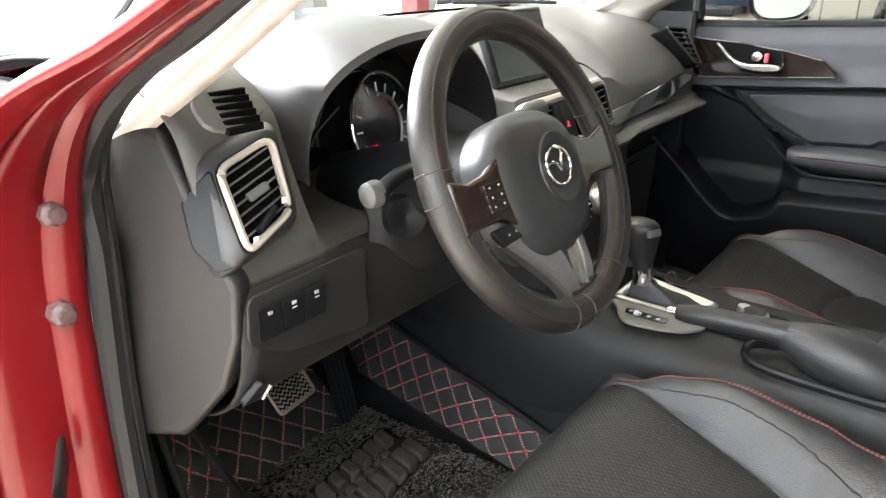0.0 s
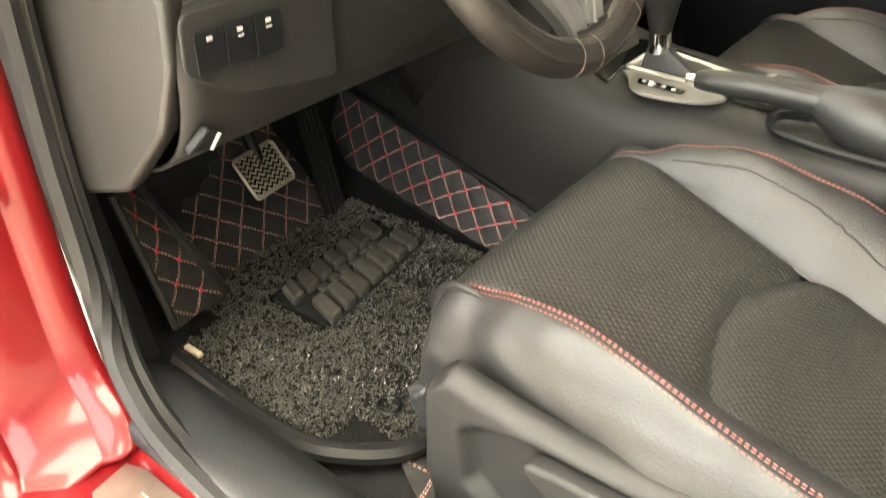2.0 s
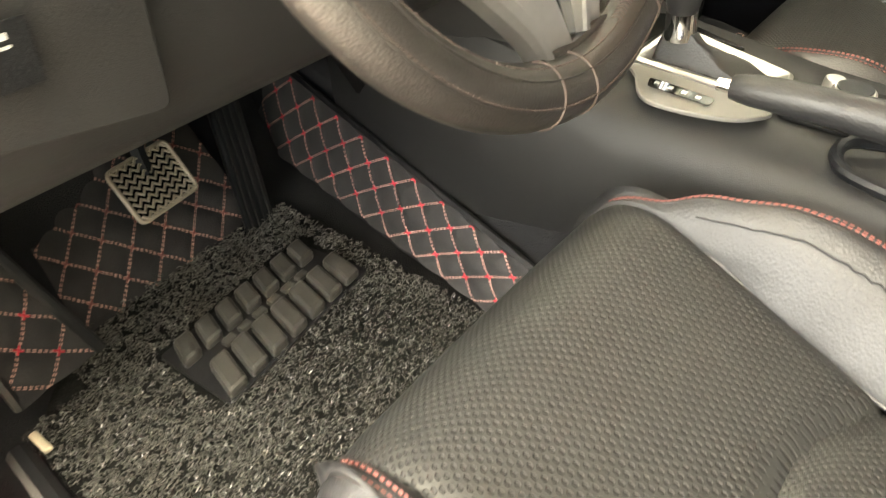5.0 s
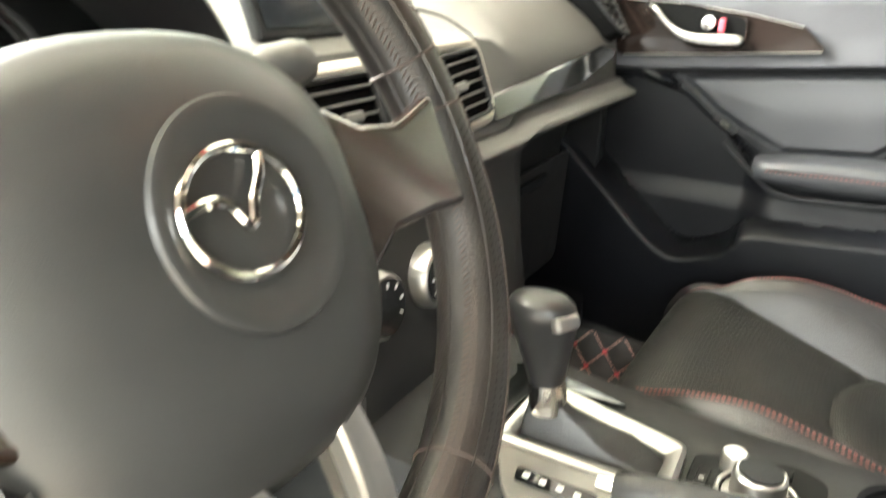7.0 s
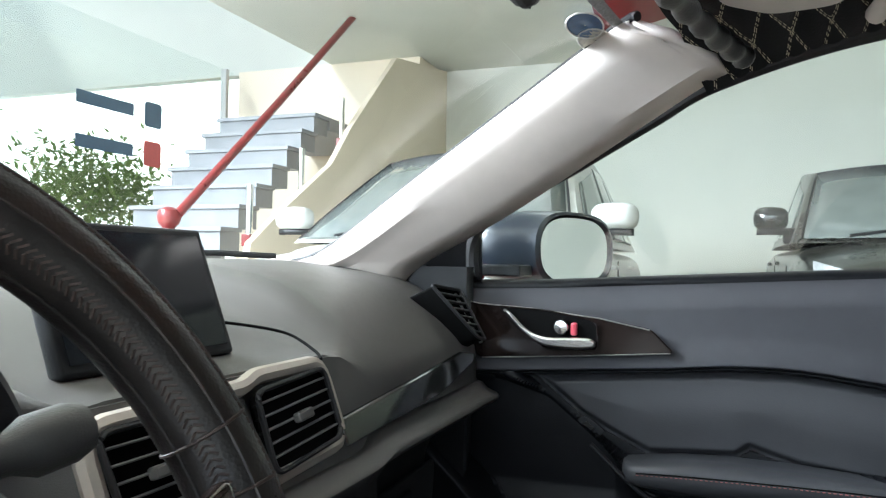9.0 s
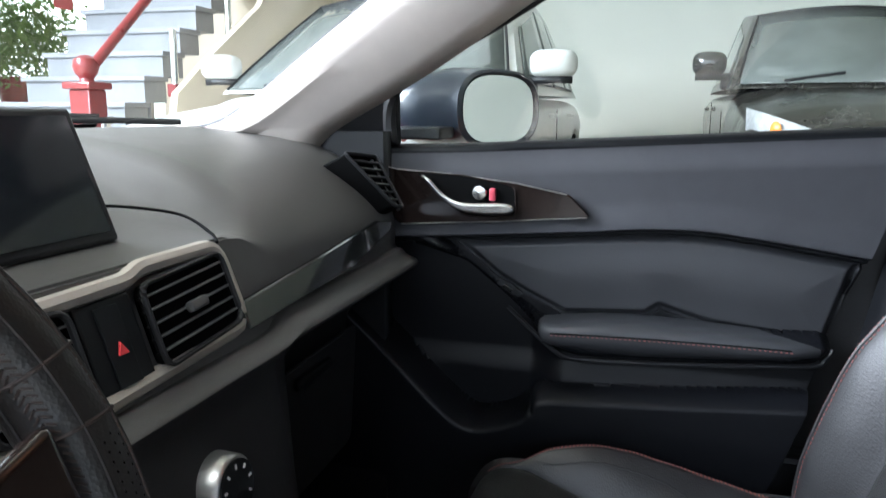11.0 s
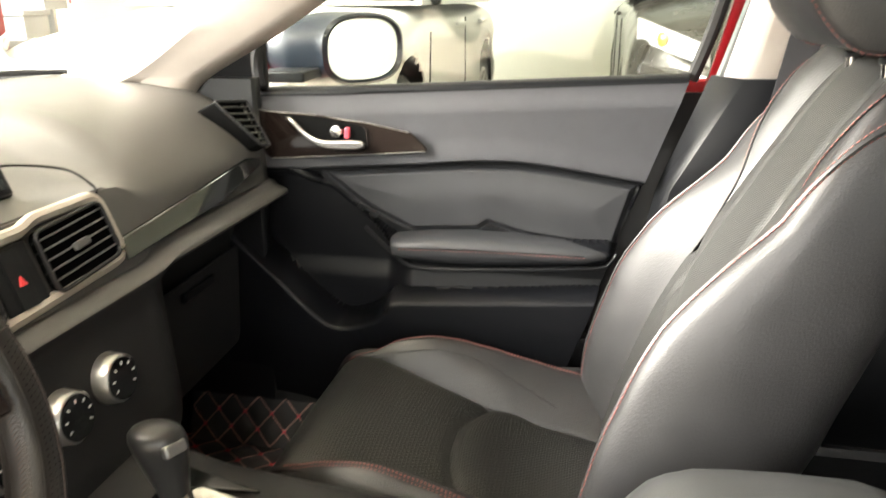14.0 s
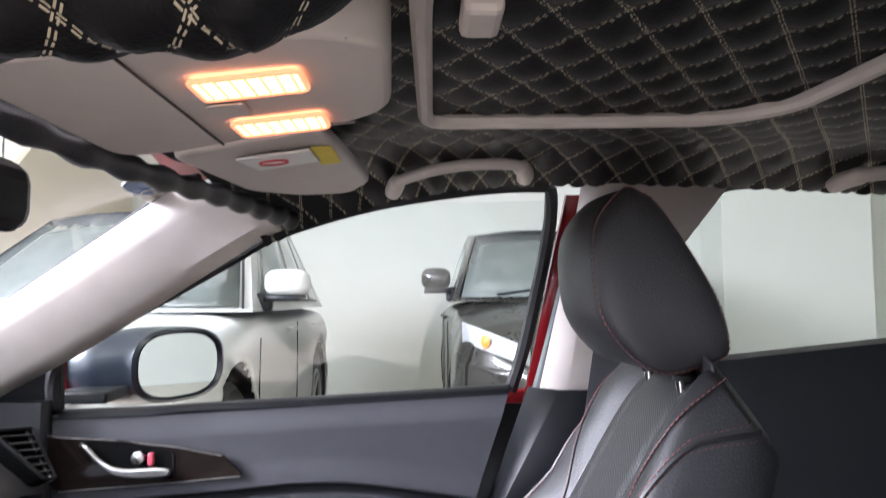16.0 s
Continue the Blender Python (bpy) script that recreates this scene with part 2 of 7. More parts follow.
def spline(pts, n=8, closed=False):
    """A smooth line through points."""
    pts = [Vector(p) for p in pts]
    out, k = [], len(pts)
    for i in range(k if closed else k - 1):
        p0 = pts[i - 1] if closed or i else pts[0]
        p1, p2 = pts[i], pts[(i + 1) % k]
        p3 = pts[(i + 2) % k] if closed or i + 2 < k else pts[-1]
        for j in range(n):
            t = j / n
            out.append(0.5 * ((2 * p1) + (p2 - p0) * t + (2 * p0 - 5 * p1 + 4 * p2 - p3) * t * t + (3 * p1 - p0 - 3 * p2 + p3) * t**3))
    if not closed:
        out.append(pts[-1])
    return out


def grid(rows, closed_u=False, closed_v=False, caps=False, bm=None):
    """Quads over rows of points."""
    bm = bm or bmesh.new()
    vs = [[bm.verts.new(p) for p in row] for row in rows]
    nr, nc = len(vs), len(vs[0])
    for i in range(nr if closed_v else nr - 1):
        for j in range(nc if closed_u else nc - 1):
            bm.faces.new((vs[i][j], vs[i][(j + 1) % nc], vs[(i + 1) % nr][(j + 1) % nc], vs[(i + 1) % nr][j]))
    if caps and closed_u:
        bm.faces.new(vs[0])
        bm.faces.new(vs[-1])
    return bm


def tube(path, r, n=10, closed=False, bm=None, flat=1.0, up=None):
    """A round bar along a line; r is one radius or one for each point; flat squashes it along up."""
    path = [Vector(p) for p in path]
    rows, k = [], len(path)
    ref = Vector(up) if up else Vector((0.31, 0.27, 0.91))
    for i, p in enumerate(path):
        a = path[(i + 1) % k] if closed or i + 1 < k else p
        b = path[i - 1] if closed or i else p
        d = (a - b).normalized()
        s = d.cross(ref).normalized()
        q = s.cross(d).normalized()
        rr = r[i] if isinstance(r, (list, tuple)) else r
        rows.append([p + rr * (math.cos(w) * s + flat * math.sin(w) * q) for w in (2 * math.pi * j / n for j in range(n))])
    return grid(rows, closed_u=True, closed_v=closed, caps=not closed, bm=bm)


def box(x0, x1, y0, y1, z0, z1, r=0.0, seg=2, bm=None):
    own = bmesh.new()
    bmesh.ops.create_cube(own, size=1.0)
    for v in own.verts:
        v.co = Vector(((x0 + x1) / 2 + v.co.x * (x1 - x0), (y0 + y1) / 2 + v.co.y * (y1 - y0), (z0 + z1) / 2 + v.co.z * (z1 - z0)))
    if r:
        bmesh.ops.bevel(own, geom=own.edges[:], offset=r, segments=seg, affect="EDGES", profile=0.5)
    broad(own)
    if bm is None:
        return own
    return merge(bm, own)


def broad(bm):
    """Selects the broad faces, which part() shades flat."""
    top = max(f.calc_area() for f in bm.faces)
    for f in bm.faces:
        f.select = f.calc_area() > 0.08 * top
    return bm


def merge(bm, own):
    at = {v: bm.verts.new(v.co) for v in own.verts}
    for f in own.faces:
        bm.faces.new([at[v] for v in f.verts])
    own.free()
    return bm


def plate(outline, push, r=0.0, seg=2):
    """A slab: an outline of points, pushed along a vector, with rounded edges."""
    bm = bmesh.new()
    vs = [bm.verts.new(p) for p in outline]
    f = bm.faces.new(vs)
    got = bmesh.ops.extrude_face_region(bm, geom=[f])
    for v in got["geom"]:
        if isinstance(v, bmesh.types.BMVert):
            v.co += Vector(push)
    if r:
        bmesh.ops.bevel(bm, geom=bm.edges[:], offset=r, segments=seg, affect="EDGES", profile=0.5)
    return broad(bm)


def moved(bm, m):
    bmesh.ops.transform(bm, matrix=m, verts=bm.verts)
    return bm


def lathe(profile, n=24, bm=None):
    """A turned shape: (radius, height) pairs round the z axis."""
    rows = [[Vector((r * math.cos(a), r * math.sin(a), z)) for a in (2 * math.pi * j / n for j in range(n))] for r, z in profile]
    return grid(rows, closed_u=True, caps=True, bm=bm)


def stitches(path, length=0.004, gap=0.003, r=0.0007):
    """Short thread dashes along a line."""
    bm = bmesh.new()
    path = [Vector(p) for p in path]
    run, want = 0.0, 0.0
    for a, b in zip(path, path[1:]):
        d = (b - a).length
        if d < 1e-6:
            continue
        w = (b - a) / d
        while want < run + d:
            p = a + w * (want - run)
            tube([p, p + w * length], r, 4, bm=bm)
            want += length + gap
        run += d
    return bm


def rounded(pts, r, n=4):
    """A closed outline with its corners rounded."""
    pts = [Vector(p) for p in pts]
    out = []
    for i, p in enumerate(pts):
        a, b = pts[i - 1], pts[(i + 1) % len(pts)]
        u, v = (a - p), (b - p)
        k = min(r, 0.45 * u.length, 0.45 * v.length)
        s, e = p + u.normalized() * k, p + v.normalized() * k
        for j in range(n + 1):
            t = j / n
            out.append((1 - t) ** 2 * s + 2 * t * (1 - t) * p + t * t * e)
    return out


def mirror_x(bm, about=0.0):
    for v in bm.verts:
        v.co.x = 2 * about - v.co.x
    bmesh.ops.reverse_faces(bm, faces=bm.faces)
    return bm


def inside(poly, Y, Z):
    """Signed distance to an outline of (y, z) pairs, positive inside it."""
    best, odd = np.full(Y.shape, 1e9), np.zeros(Y.shape, bool)
    for (ya, za), (yb, zb) in zip(poly, poly[1:] + poly[:1]):
        dy, dz = yb - ya, zb - za
        f = np.clip(((Y - ya) * dy + (Z - za) * dz) / (dy * dy + dz * dz), 0, 1)
        best = np.minimum(best, np.hypot(Y - ya - f * dy, Z - za - f * dz))
        with np.errstate(divide="ignore", invalid="ignore"):
            odd ^= ((za > Z) != (zb > Z)) & (Y < ya + (Z - za) * dy / (dz if dz else 1e-9))
    return np.where(odd, best, -best)


def ease(v, a, b):
    k = np.clip((v - a) / (b - a), 0, 1)
    return k * k * (3 - 2 * k)


def along(pts, y):
    """Height of a smooth line of (y, z) pairs at y."""
    s = sorted((p.x, p.y) for p in spline([(a, b, 0) for a, b in pts], 6))
    return np.interp(y, [p[0] for p in s], [p[1] for p in s])


def split_sheet(P, label_of, n):
    """Cuts a sheet of points into n meshes by the region number of each quad."""
    out = []
    nr, nc = P.shape[:2]
    for k in range(n):
        bm, at = bmesh.new(), {}
        for i in range(nr - 1):
            for j in range(nc - 1):
                if label_of[i, j] != k:
                    continue
                q = []
                for a, b in ((i, j), (i, j + 1), (i + 1, j + 1), (i + 1, j)):
                    if (a, b) not in at:
                        at[a, b] = bm.verts.new(P[a, b])
                    q.append(at[a, b])
                bm.faces.new(q)
        out.append(bm)
    return out


# ---------------------------------------------------------------- showroom
def showroom():
    part("floor", plate([(-14, -9, 0), (9.2, -9, 0), (9.2, 16, 0), (-14, 16, 0)], (0, 0, -0.2)), FLOOR, kind="structure")
    part("wall_east", box(9.0, 9.2, -9, 3.4, 0, 3.8), WALL, kind="structure")
    part("wall_south", box(-14, 9.0, -9.2, -9, 0, 3.8), WALL, kind="structure")
    part("ceiling_slab", box(-4.4, 9.2, -9, 2.3, 3.6, 3.8), WALL, kind="structure")
    part("landing_slab", box(0.3, 9.2, 2.302, 4.75, 3.6, 3.8), WALL, kind="structure")
    part("wall_pier", box(8.3, 8.997, -5.75, -3.92, 0, 3.6, 0.01), WALL, kind="structure")
    # cream wall beside the stairs, and self-glowing sheets in place of the sunlit court outside the shopfront
    part("stair_wall", plate([(4.3, 3.40, 0), (9.0, 3.40, 0), (9.0, 3.40, 3.6), (7.35, 3.40, 3.35), (6.25, 3.40, 2.33), (5.88, 3.40, 1.92), (5.05, 3.40, 1.42), (4.60, 3.40, 1.12)], (0, 0.06, 0)), CREAM, kind="structure")
    part("stair_wall_upper", box(8.2, 8.997, 3.47, 6.2, 0, 3.6), CREAM, kind="structure")
    part("wall_north_east", box(9.0, 9.2, 3.6, 6.2, 0, 3.8), CREAM, kind="structure")
    part("wall_upper_east", box(9.0, 9.2, 2.6, 13, 3.8, 9), WALL, kind="structure")
    court = glow("court_glow", (1.0, 1.0, 0.96), 1.0)
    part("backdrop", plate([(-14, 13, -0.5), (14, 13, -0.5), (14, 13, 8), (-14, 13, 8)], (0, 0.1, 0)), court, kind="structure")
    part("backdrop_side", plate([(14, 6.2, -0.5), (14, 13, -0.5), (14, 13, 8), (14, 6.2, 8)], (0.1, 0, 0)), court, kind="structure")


def car_outside(name, paint, label, group, roof=1.0, pane=None, tall=False):
    """A parked car that faces -y, its nose at y = 0, on the ground at z = 0."""
    t = thing(name, (0, 0, 0), label, "car", group)
    glassy = pane or CARGLASS
    W = 0.90
    wheels = (1.0, 3.6) if tall else (0.86, 3.55)
    arch, tyre, axle = (0.445, 0.37, 0.385) if tall else (0.375, 0.335, 0.345)
    # lower body: sections along the car, from the middle of the top out and down to the sill
    ys = [4.5 * k / 150 for k in range(151)]
    top = lambda y: float(np.interp(y, [0, 0.06, 0.2, 0.5, 0.9, 1.3, 1.6, 4.2, 4.42, 4.5], [0.62, 0.78, 0.88, 0.955, 1.01, 1.055, 1.07, 1.08, 1.02, 0.80]))
    half = lambda y: W * (1 - 0.55 * max(0, 1 - y / 0.55) ** 2.6 - 0.20 * max(0, (y - 4.0) / 0.5) ** 2.5)
    n = 34
    P = np.zeros((len(ys), 2 * n - 1, 3))
    for i, y in enumerate(ys):
        h, w = top(y), half(y)
        sec = spline([(0, h, 0), (0.45 * w, h - 0.006, 0), (0.78 * w, h - 0.03 - 0.02 * (y < 1.3), 0), (0.92 * w, h - 0.075, 0), (0.975 * w, h - 0.16, 0), (0.992 * w, 0.72, 0), (1.0 * w, 0.60, 0), (0.985 * w, 0.44, 0), (0.97 * w, 0.30, 0), (0.86 * w, 0.22, 0)], 8)
        pos = [sec[int(round(k * (len(sec) - 1) / (n - 1)))] for k in range(n)]
        for k, p in enumerate(pos):
            crease = 0.010 * math.exp(-(((p.y - 0.86) / 0.05) ** 2)) - 0.012 * math.exp(-(((p.y - 0.66) / 0.10) ** 2)) if y > 0.7 else 0
            flare = 0.016 * max(math.exp(-((math.hypot(y - c, p.y - axle) - arch - 0.025) / 0.06) ** 2) for c in wheels) if p.x > 0.8 * w else 0
            x = p.x + (crease + flare) * (p.x > 0.8 * w)
            P[i, n - 1 + k] = (x, y + 0.05 * (p.x / W) ** 2 * (y < 0.3), p.y)
            P[i, n - 1 - k] = (-x, y + 0.05 * (p.x / W) ** 2 * (y < 0.3), p.y)
    keep = np.zeros((len(ys) - 1, 2 * n - 2), int)
    for c in wheels:
        side = np.abs(P[..., 0]) > 0.62
        d = np.hypot(P[..., 1] - c, P[..., 2] - axle)
        near = side & (np.abs(d - arch) < 0.022)
        k = np.where(near, arch / np.maximum(d, 1e-6), 1.0)
        P[..., 1] = c + (P[..., 1] - c) * k
        P[..., 2] = axle + (P[..., 2] - axle) * k
        m = (P[1:, 1:] + P[:-1, :-1] + P[1:, :-1] + P[:-1, 1:]) / 4
        keep[(np.abs(m[..., 0]) > 0.62) & (np.hypot(m[..., 1] - c, m[..., 2] - axle) < arch - 0.003)] = 1
    part("body", split_sheet(P, keep, 1)[0], paint, t, solid=0.012, sharp=60)
    # cabin above the belt: screen, flanks, roof and tail as one shell
    high = lambda z: z if z < 1.1 else 1.1 + (z - 1.1) * roof

    def screen(u, v):
        f = 1 - 0.10 * (1 - v)
        return V(u * (0.86 - 0.23 * v), 1.20 + 0.92 * v + (0.24 - 0.08 * v) * u * u * f, high(1.05 + 0.52 * v ** 0.92 - 0.035 * v * u * u))

    def flank(u, v, s):
        a, b = screen(1, v), V(0.82 - 0.22 * v, 4.32 - 0.42 * v, high(1.07 + 0.50 * v))
        p = a + (b - a) * u
        p.x += 0.035 * math.sin(math.pi * min(1, u * 1.15)) * (1 - 0.5 * v)
        p.z += 0.055 * math.sin(math.pi * u) * v
        return V(s * p.x, p.y, p.z)
    steps = [k / 10 for k in range(11)]
    shell_bm = grid([[screen(-1 + 0.2 * k, v) for k in range(11)] for v in steps])
    for s in (-1, 1):
        grid([[flank(k / 16, v, s) for k in range(17)] for v in steps], bm=shell_bm)
    grid([[flank(k / 16, 1, -1) + (flank(k / 16, 1, 1) - flank(k / 16, 1, -1)) * j / 8 + V(0, 0, 0.05 * math.sin(math.pi * j / 8)) for j in range(9)] for k in range(17)], bm=shell_bm)
    grid([[flank(1, v, -1) + (flank(1, v, 1) - flank(1, v, -1)) * j / 8 + V(0, 0.10 * math.sin(math.pi * j / 8), 0) for j in range(9)] for v in steps], bm=shell_bm)
    bmesh.ops.remove_doubles(shell_bm, verts=shell_bm.verts, dist=0.002)
    part("cabin_shell", shell_bm, paint, t, sharp=50)
    part("windscreen", grid([[screen(-0.93 + 0.186 * k, v) + V(0, -0.010, 0.010) for k in range(11)] for v in (0.03, 0.25, 0.5, 0.75, 0.95)]), glassy, t, solid=0.006)
    part("screen_surround", tube([screen(u, v) + V(0, -0.011, 0.009) for u, v in [(-0.95, 0.02)] + [(-0.95, k / 8) for k in range(1, 8)] + [(0.95 * k / 5, 0.965) for k in range(-5, 6)] + [(0.95, 1 - k / 8) for k in range(1, 8)] + [(0.95, 0.02)]], 0.008, 6), RUBBER, t)
    for k in range(2):
        part("wiper", tube([screen(-0.6 + 0.75 * k, 0.03) + V(0, -0.02, 0.02), screen(-0.15 + 0.75 * k, 0.10) + V(0, -0.022, 0.02)], 0.008, 6), RUBBER, t)
    part("dash_shelf", box(-0.62, 0.62, 1.55, 1.75, 1.0, 1.06, 0.02), PLASTIC, t)
    for s in (-1, 1):
        for u0, u1, v1 in ((0.06, 0.36, 0.86), (0.39, 0.67, 0.90), (0.70, 0.88, 0.86)):
            lo = 0.10
            rows = []
            for v in (0, 0.25, 0.5, 0.75, 1):
                rows.append([flank(u0 + (u1 - u0) * (k / 6), lo + (v1 - lo) * v * (1 - 0.25 * (u0 < 0.1) * (1 - k / 6)), s) + V(s * 0.008, 0, 0) for k in range(7)])
            w = part("side_window", grid(rows), glassy, t, solid=0.005)
            part("window_trim", tube([p + V(s * 0.004, 0, 0) for p in rows[0]] , 0.009, 6), CHROME if paint is CARBLACK else RUBBER, w)
        part("door_gap", tube([V(s * 0.905, y, z) for y, z in ((1.42, 0.92), (1.40, 0.66), (1.45, 0.36))], 0.004, 5), VOID, t)
        part("door_gap", tube([V(s * 0.908, y, z) for y, z in ((2.50, 0.98), (2.52, 0.66), (2.50, 0.34))], 0.004, 5), VOID, t)
        # mirror: painted shell with a dark foot
        m = part("wing_mirror", grid([[V(s * (1.0 + 0.125 * math.copysign(abs(math.cos(a)) ** 0.6, math.cos(a)) * k - 0.02 * d), 1.67 - d, 1.205 + 0.072 * math.copysign(abs(math.sin(a)) ** 0.7, math.sin(a)) * k) for a in (2 * math.pi * j / 24 for j in range(24))] for k, d in ((1.0, 0.0), (1.02, 0.03), (0.97, 0.06), (0.84, 0.085), (0.6, 0.105), (0.25, 0.115))], closed_u=True, caps=True), GLOSS if paint is CARBLACK else paint, t)
        part("mirror_base", grid([[V(s * (0.90 + dx0), 1.66 - dy0, z0) for dx0, dy0 in ((-0.06, 0.0), (0.0, 0.05), (0.12, 0.07), (0.20, 0.04), (0.20, 0.0))] for z0 in (1.105, 1.14)]), PLASTIC, m, solid=0.02)
        part("mirror_foot", box(s * 0.86 - 0.05, s * 0.86 + 0.05, 1.64, 1.72, 1.05, 1.15, 0.02), PLASTIC, t)
        for y in wheels:
            w = part("wheel", moved(lathe([(0.0, -0.11), (0.22, -0.11), (tyre - 0.035, -0.105), (tyre, -0.07), (tyre, 0.07), (tyre - 0.035, 0.105), (0.22, 0.10), (0.20, 0.05), (0.0, 0.05)], 36), pose(s * 0.77, y, tyre, 0, 90 * s, 0)), RUBBER, t)
            hubm = pose(s * 0.77, y, tyre, 0, 90 * s, 0)
            part("rim", moved(tube([(0.205 * math.cos(a), 0.205 * math.sin(a), 0.10) for a in (2 * math.pi * j / 36 for j in range(36))], 0.014, 8, closed=True), hubm), SATIN, w)
            for k in range(5):
                q = hubm @ Matrix.Rotation(2 * math.pi * k / 5, 4, "Z")
                part("spoke", moved(plate([(0.0, -0.026, 0.075), (0.20, -0.020, 0.09), (0.20, 0.020, 0.09), (0.0, 0.026, 0.075)], (0, 0, 0.014), 0.004), q), SATIN, w)
            part("wheel_liner", grid([[V(s * x, y + (arch + 0.01) * math.cos(a), axle + (arch + 0.01) * math.sin(a)) for a in (math.pi * (j - 2) / 16 for j in range(21))] for x in (0.60, 0.885)]), VOID, t)
        part("headlight", grid([[V(s * (0.44 + 0.40 * u), 0.075 + 0.36 * u ** 2.2 - 0.02 + 0.05 * v, 0.735 + 0.10 * u + (0.085 + 0.02 * u) * v) for u in (0, 0.2, 0.4, 0.6, 0.8, 1)] for v in (0, 0.5, 1)]), LAMPGLASS, t, solid=0.02)
        if not tall:
            part("indicator", moved(lathe([(0, 0), (0.030, 0), (0.034, 0.012), (0.02, 0.022), (0, 0.024)], 18), pose(s * 0.70, 0.205, 0.845, 90, 0, 40 * s)), AMBER, t)
        for hy in (2.38, 3.30):
            part("door_handle", box(s * 0.905 - 0.02, s * 0.905 + 0.02, hy - 0.11, hy + 0.07, 0.925, 0.952, 0.009), paint, t)
    part("grille", grid([[V(x, 0.012 + 0.10 * (abs(x) / 0.5) ** 2.4, z) for x in (-0.46, -0.3, -0.15, 0, 0.15, 0.3, 0.46)] for z in (0.44, 0.55, 0.70)]), GLOSS, t, solid=0.03)
    return t


def staircase():
    t = thing("staircase", (3.9, 4.3, 0), "grey granite staircase with projecting treads", "staircase", kind="structure")
    for i in range(12):
        h = 0.21
        x = 3.52 + 0.249 * i
        part("step", box(x, x + 0.27, 3.83, 5.0, h * i, h * (i + 1) - 0.04), STONE, t)
        part("tread", box(x - 0.03, x + 0.27, 3.80, 5.03, h * (i + 1) - 0.04, h * (i + 1), 0.006), STONE, t)
    part("landing", box(6.534, 8.19, 3.80, 5.03, 2.38, 2.52, 0.006), STONE, t)
    for x, z in ((4.71, 1.143), (5.50, 1.56), (6.25, 2.19)):
        p = thing("baluster", (x, 3.5, z), "polished steel stair baluster", "baluster", "stair balusters")
        part("post", tube([(x, 3.5, z - 0.05), (x, 3.5, z + 0.46)], 0.028, 12), CHROME, p)
        part("bracket", box(x - 0.045, x + 0.045, 3.465, 3.545, z - 0.05, z + 0.05, 0.008), RAIL, p)


def newel():
    t = thing("stair_handrail", (3.95, 3.66, 0), "red lacquered wooden newel post and handrail", "handrail")
    part("post", box(3.865, 4.035, 3.575, 3.745, 0, 1.13, 0.012), RAIL, t)
    part("cap", box(3.835, 4.065, 3.545, 3.775, 1.13, 1.18, 0.012), RAIL, t)
    part("finial", moved(lathe([(0.0, 0), (0.05, 0.0), (0.045, 0.025), (0.075, 0.06), (0.088, 0.105), (0.075, 0.155), (0.03, 0.18), (0.0, 0.184)], 24), pose(3.95, 3.66, 1.18)), RAIL, t)
    part("rail", tube([(3.97, 3.60, 1.305), (5.25, 3.60, 2.40), (7.1, 3.60, 4.02)], 0.036, 12), RAIL, t)
    g = thing("shopfront_glazing", (3, 6.3, 0), "shopfront glass with dark lettering bars and two square decals", "window", kind="structure")
    o = part("pane", box(-2, 8.19, 6.28, 6.29, 0, 3.6), CLEAR, g)
    o.visible_shadow = False
    blue = material("decal_blue", (0.05, 0.10, 0.16), 0.5)
    rosy = material("decal_red", (0.45, 0.08, 0.08), 0.5)
    for z, mt in ((2.55, blue), (2.08, rosy)):
        part("decal", plate(rounded([(6.50, 6.27, z), (6.78, 6.27, z), (6.78, 6.27, z + 0.30), (6.50, 6.27, z + 0.30)], 0.05), (0, 0.004, 0)), mt, g)
        part("lettering_bar", box(5.5, 6.32, 6.266, 6.27, z + 0.08, z + 0.22), blue, g)
    for x in (1.2, 3.7, 8.0):
        part("mullion", box(x - 0.03, x + 0.03, 6.24, 6.33, 0, 3.6), SATIN, g)
    for k, x in enumerate((6.95, 7.5, 6.4)):
        p = thing("potted_plant", (x, 7.4, 0), "green potted shrub in a red clay pot outside the glass", "plant", "plants outside")
        part("pot", moved(lathe([(0, 0), (0.14, 0), (0.2, 0.3), (0.22, 0.32), (0, 0.3)], 18), pose(x, 7.4, 1.05)), RAIL, p)
        part("stand", box(x - 0.2, x + 0.2, 7.2, 7.6, 0, 1.05), STONE, p)
        bm = bmesh.new()
        rnd = random.Random(k)
        for i in range(900):
            c = V(x + rnd.gauss(0, 0.30), 7.4 + rnd.gauss(0, 0.22), 1.78 + rnd.gauss(0, 0.28))
            d = V(rnd.uniform(-1, 1), rnd.uniform(-1, 1), rnd.uniform(-0.4, 1)).normalized()
            s = d.cross(V(0.2, 0.3, 0.9)).normalized() * 0.025
            q = [bm.verts.new(v) for v in (c, c + d * 0.05 + s, c + d * 0.12, c + d * 0.05 - s)]
            bm.faces.new(q)
        part("leaves", bm, LEAF, p, kind="stuff")


showroom()
suv = car_outside("white_suv", CARWHITE, "white parked car facing the red car, tinted windows greyed for reflections", "parked cars", 1.16, CARGLASS, True)
suv.matrix_basis = pose(2.0, 1.40, 0, 0, 0, -90) @ Matrix.Diagonal((1, 1, 1.035, 1))
dark = car_outside("dark_car", CARBLACK, "dark grey-brown parked car with clear headlights", "parked cars", 1.0, CARGLASS)
dark.matrix_basis = pose(3.3, -1.29, 0, 0, 0, -90) @ Matrix.Diagonal((0.85, 1, 1.09, 1))
staircase()
newel()


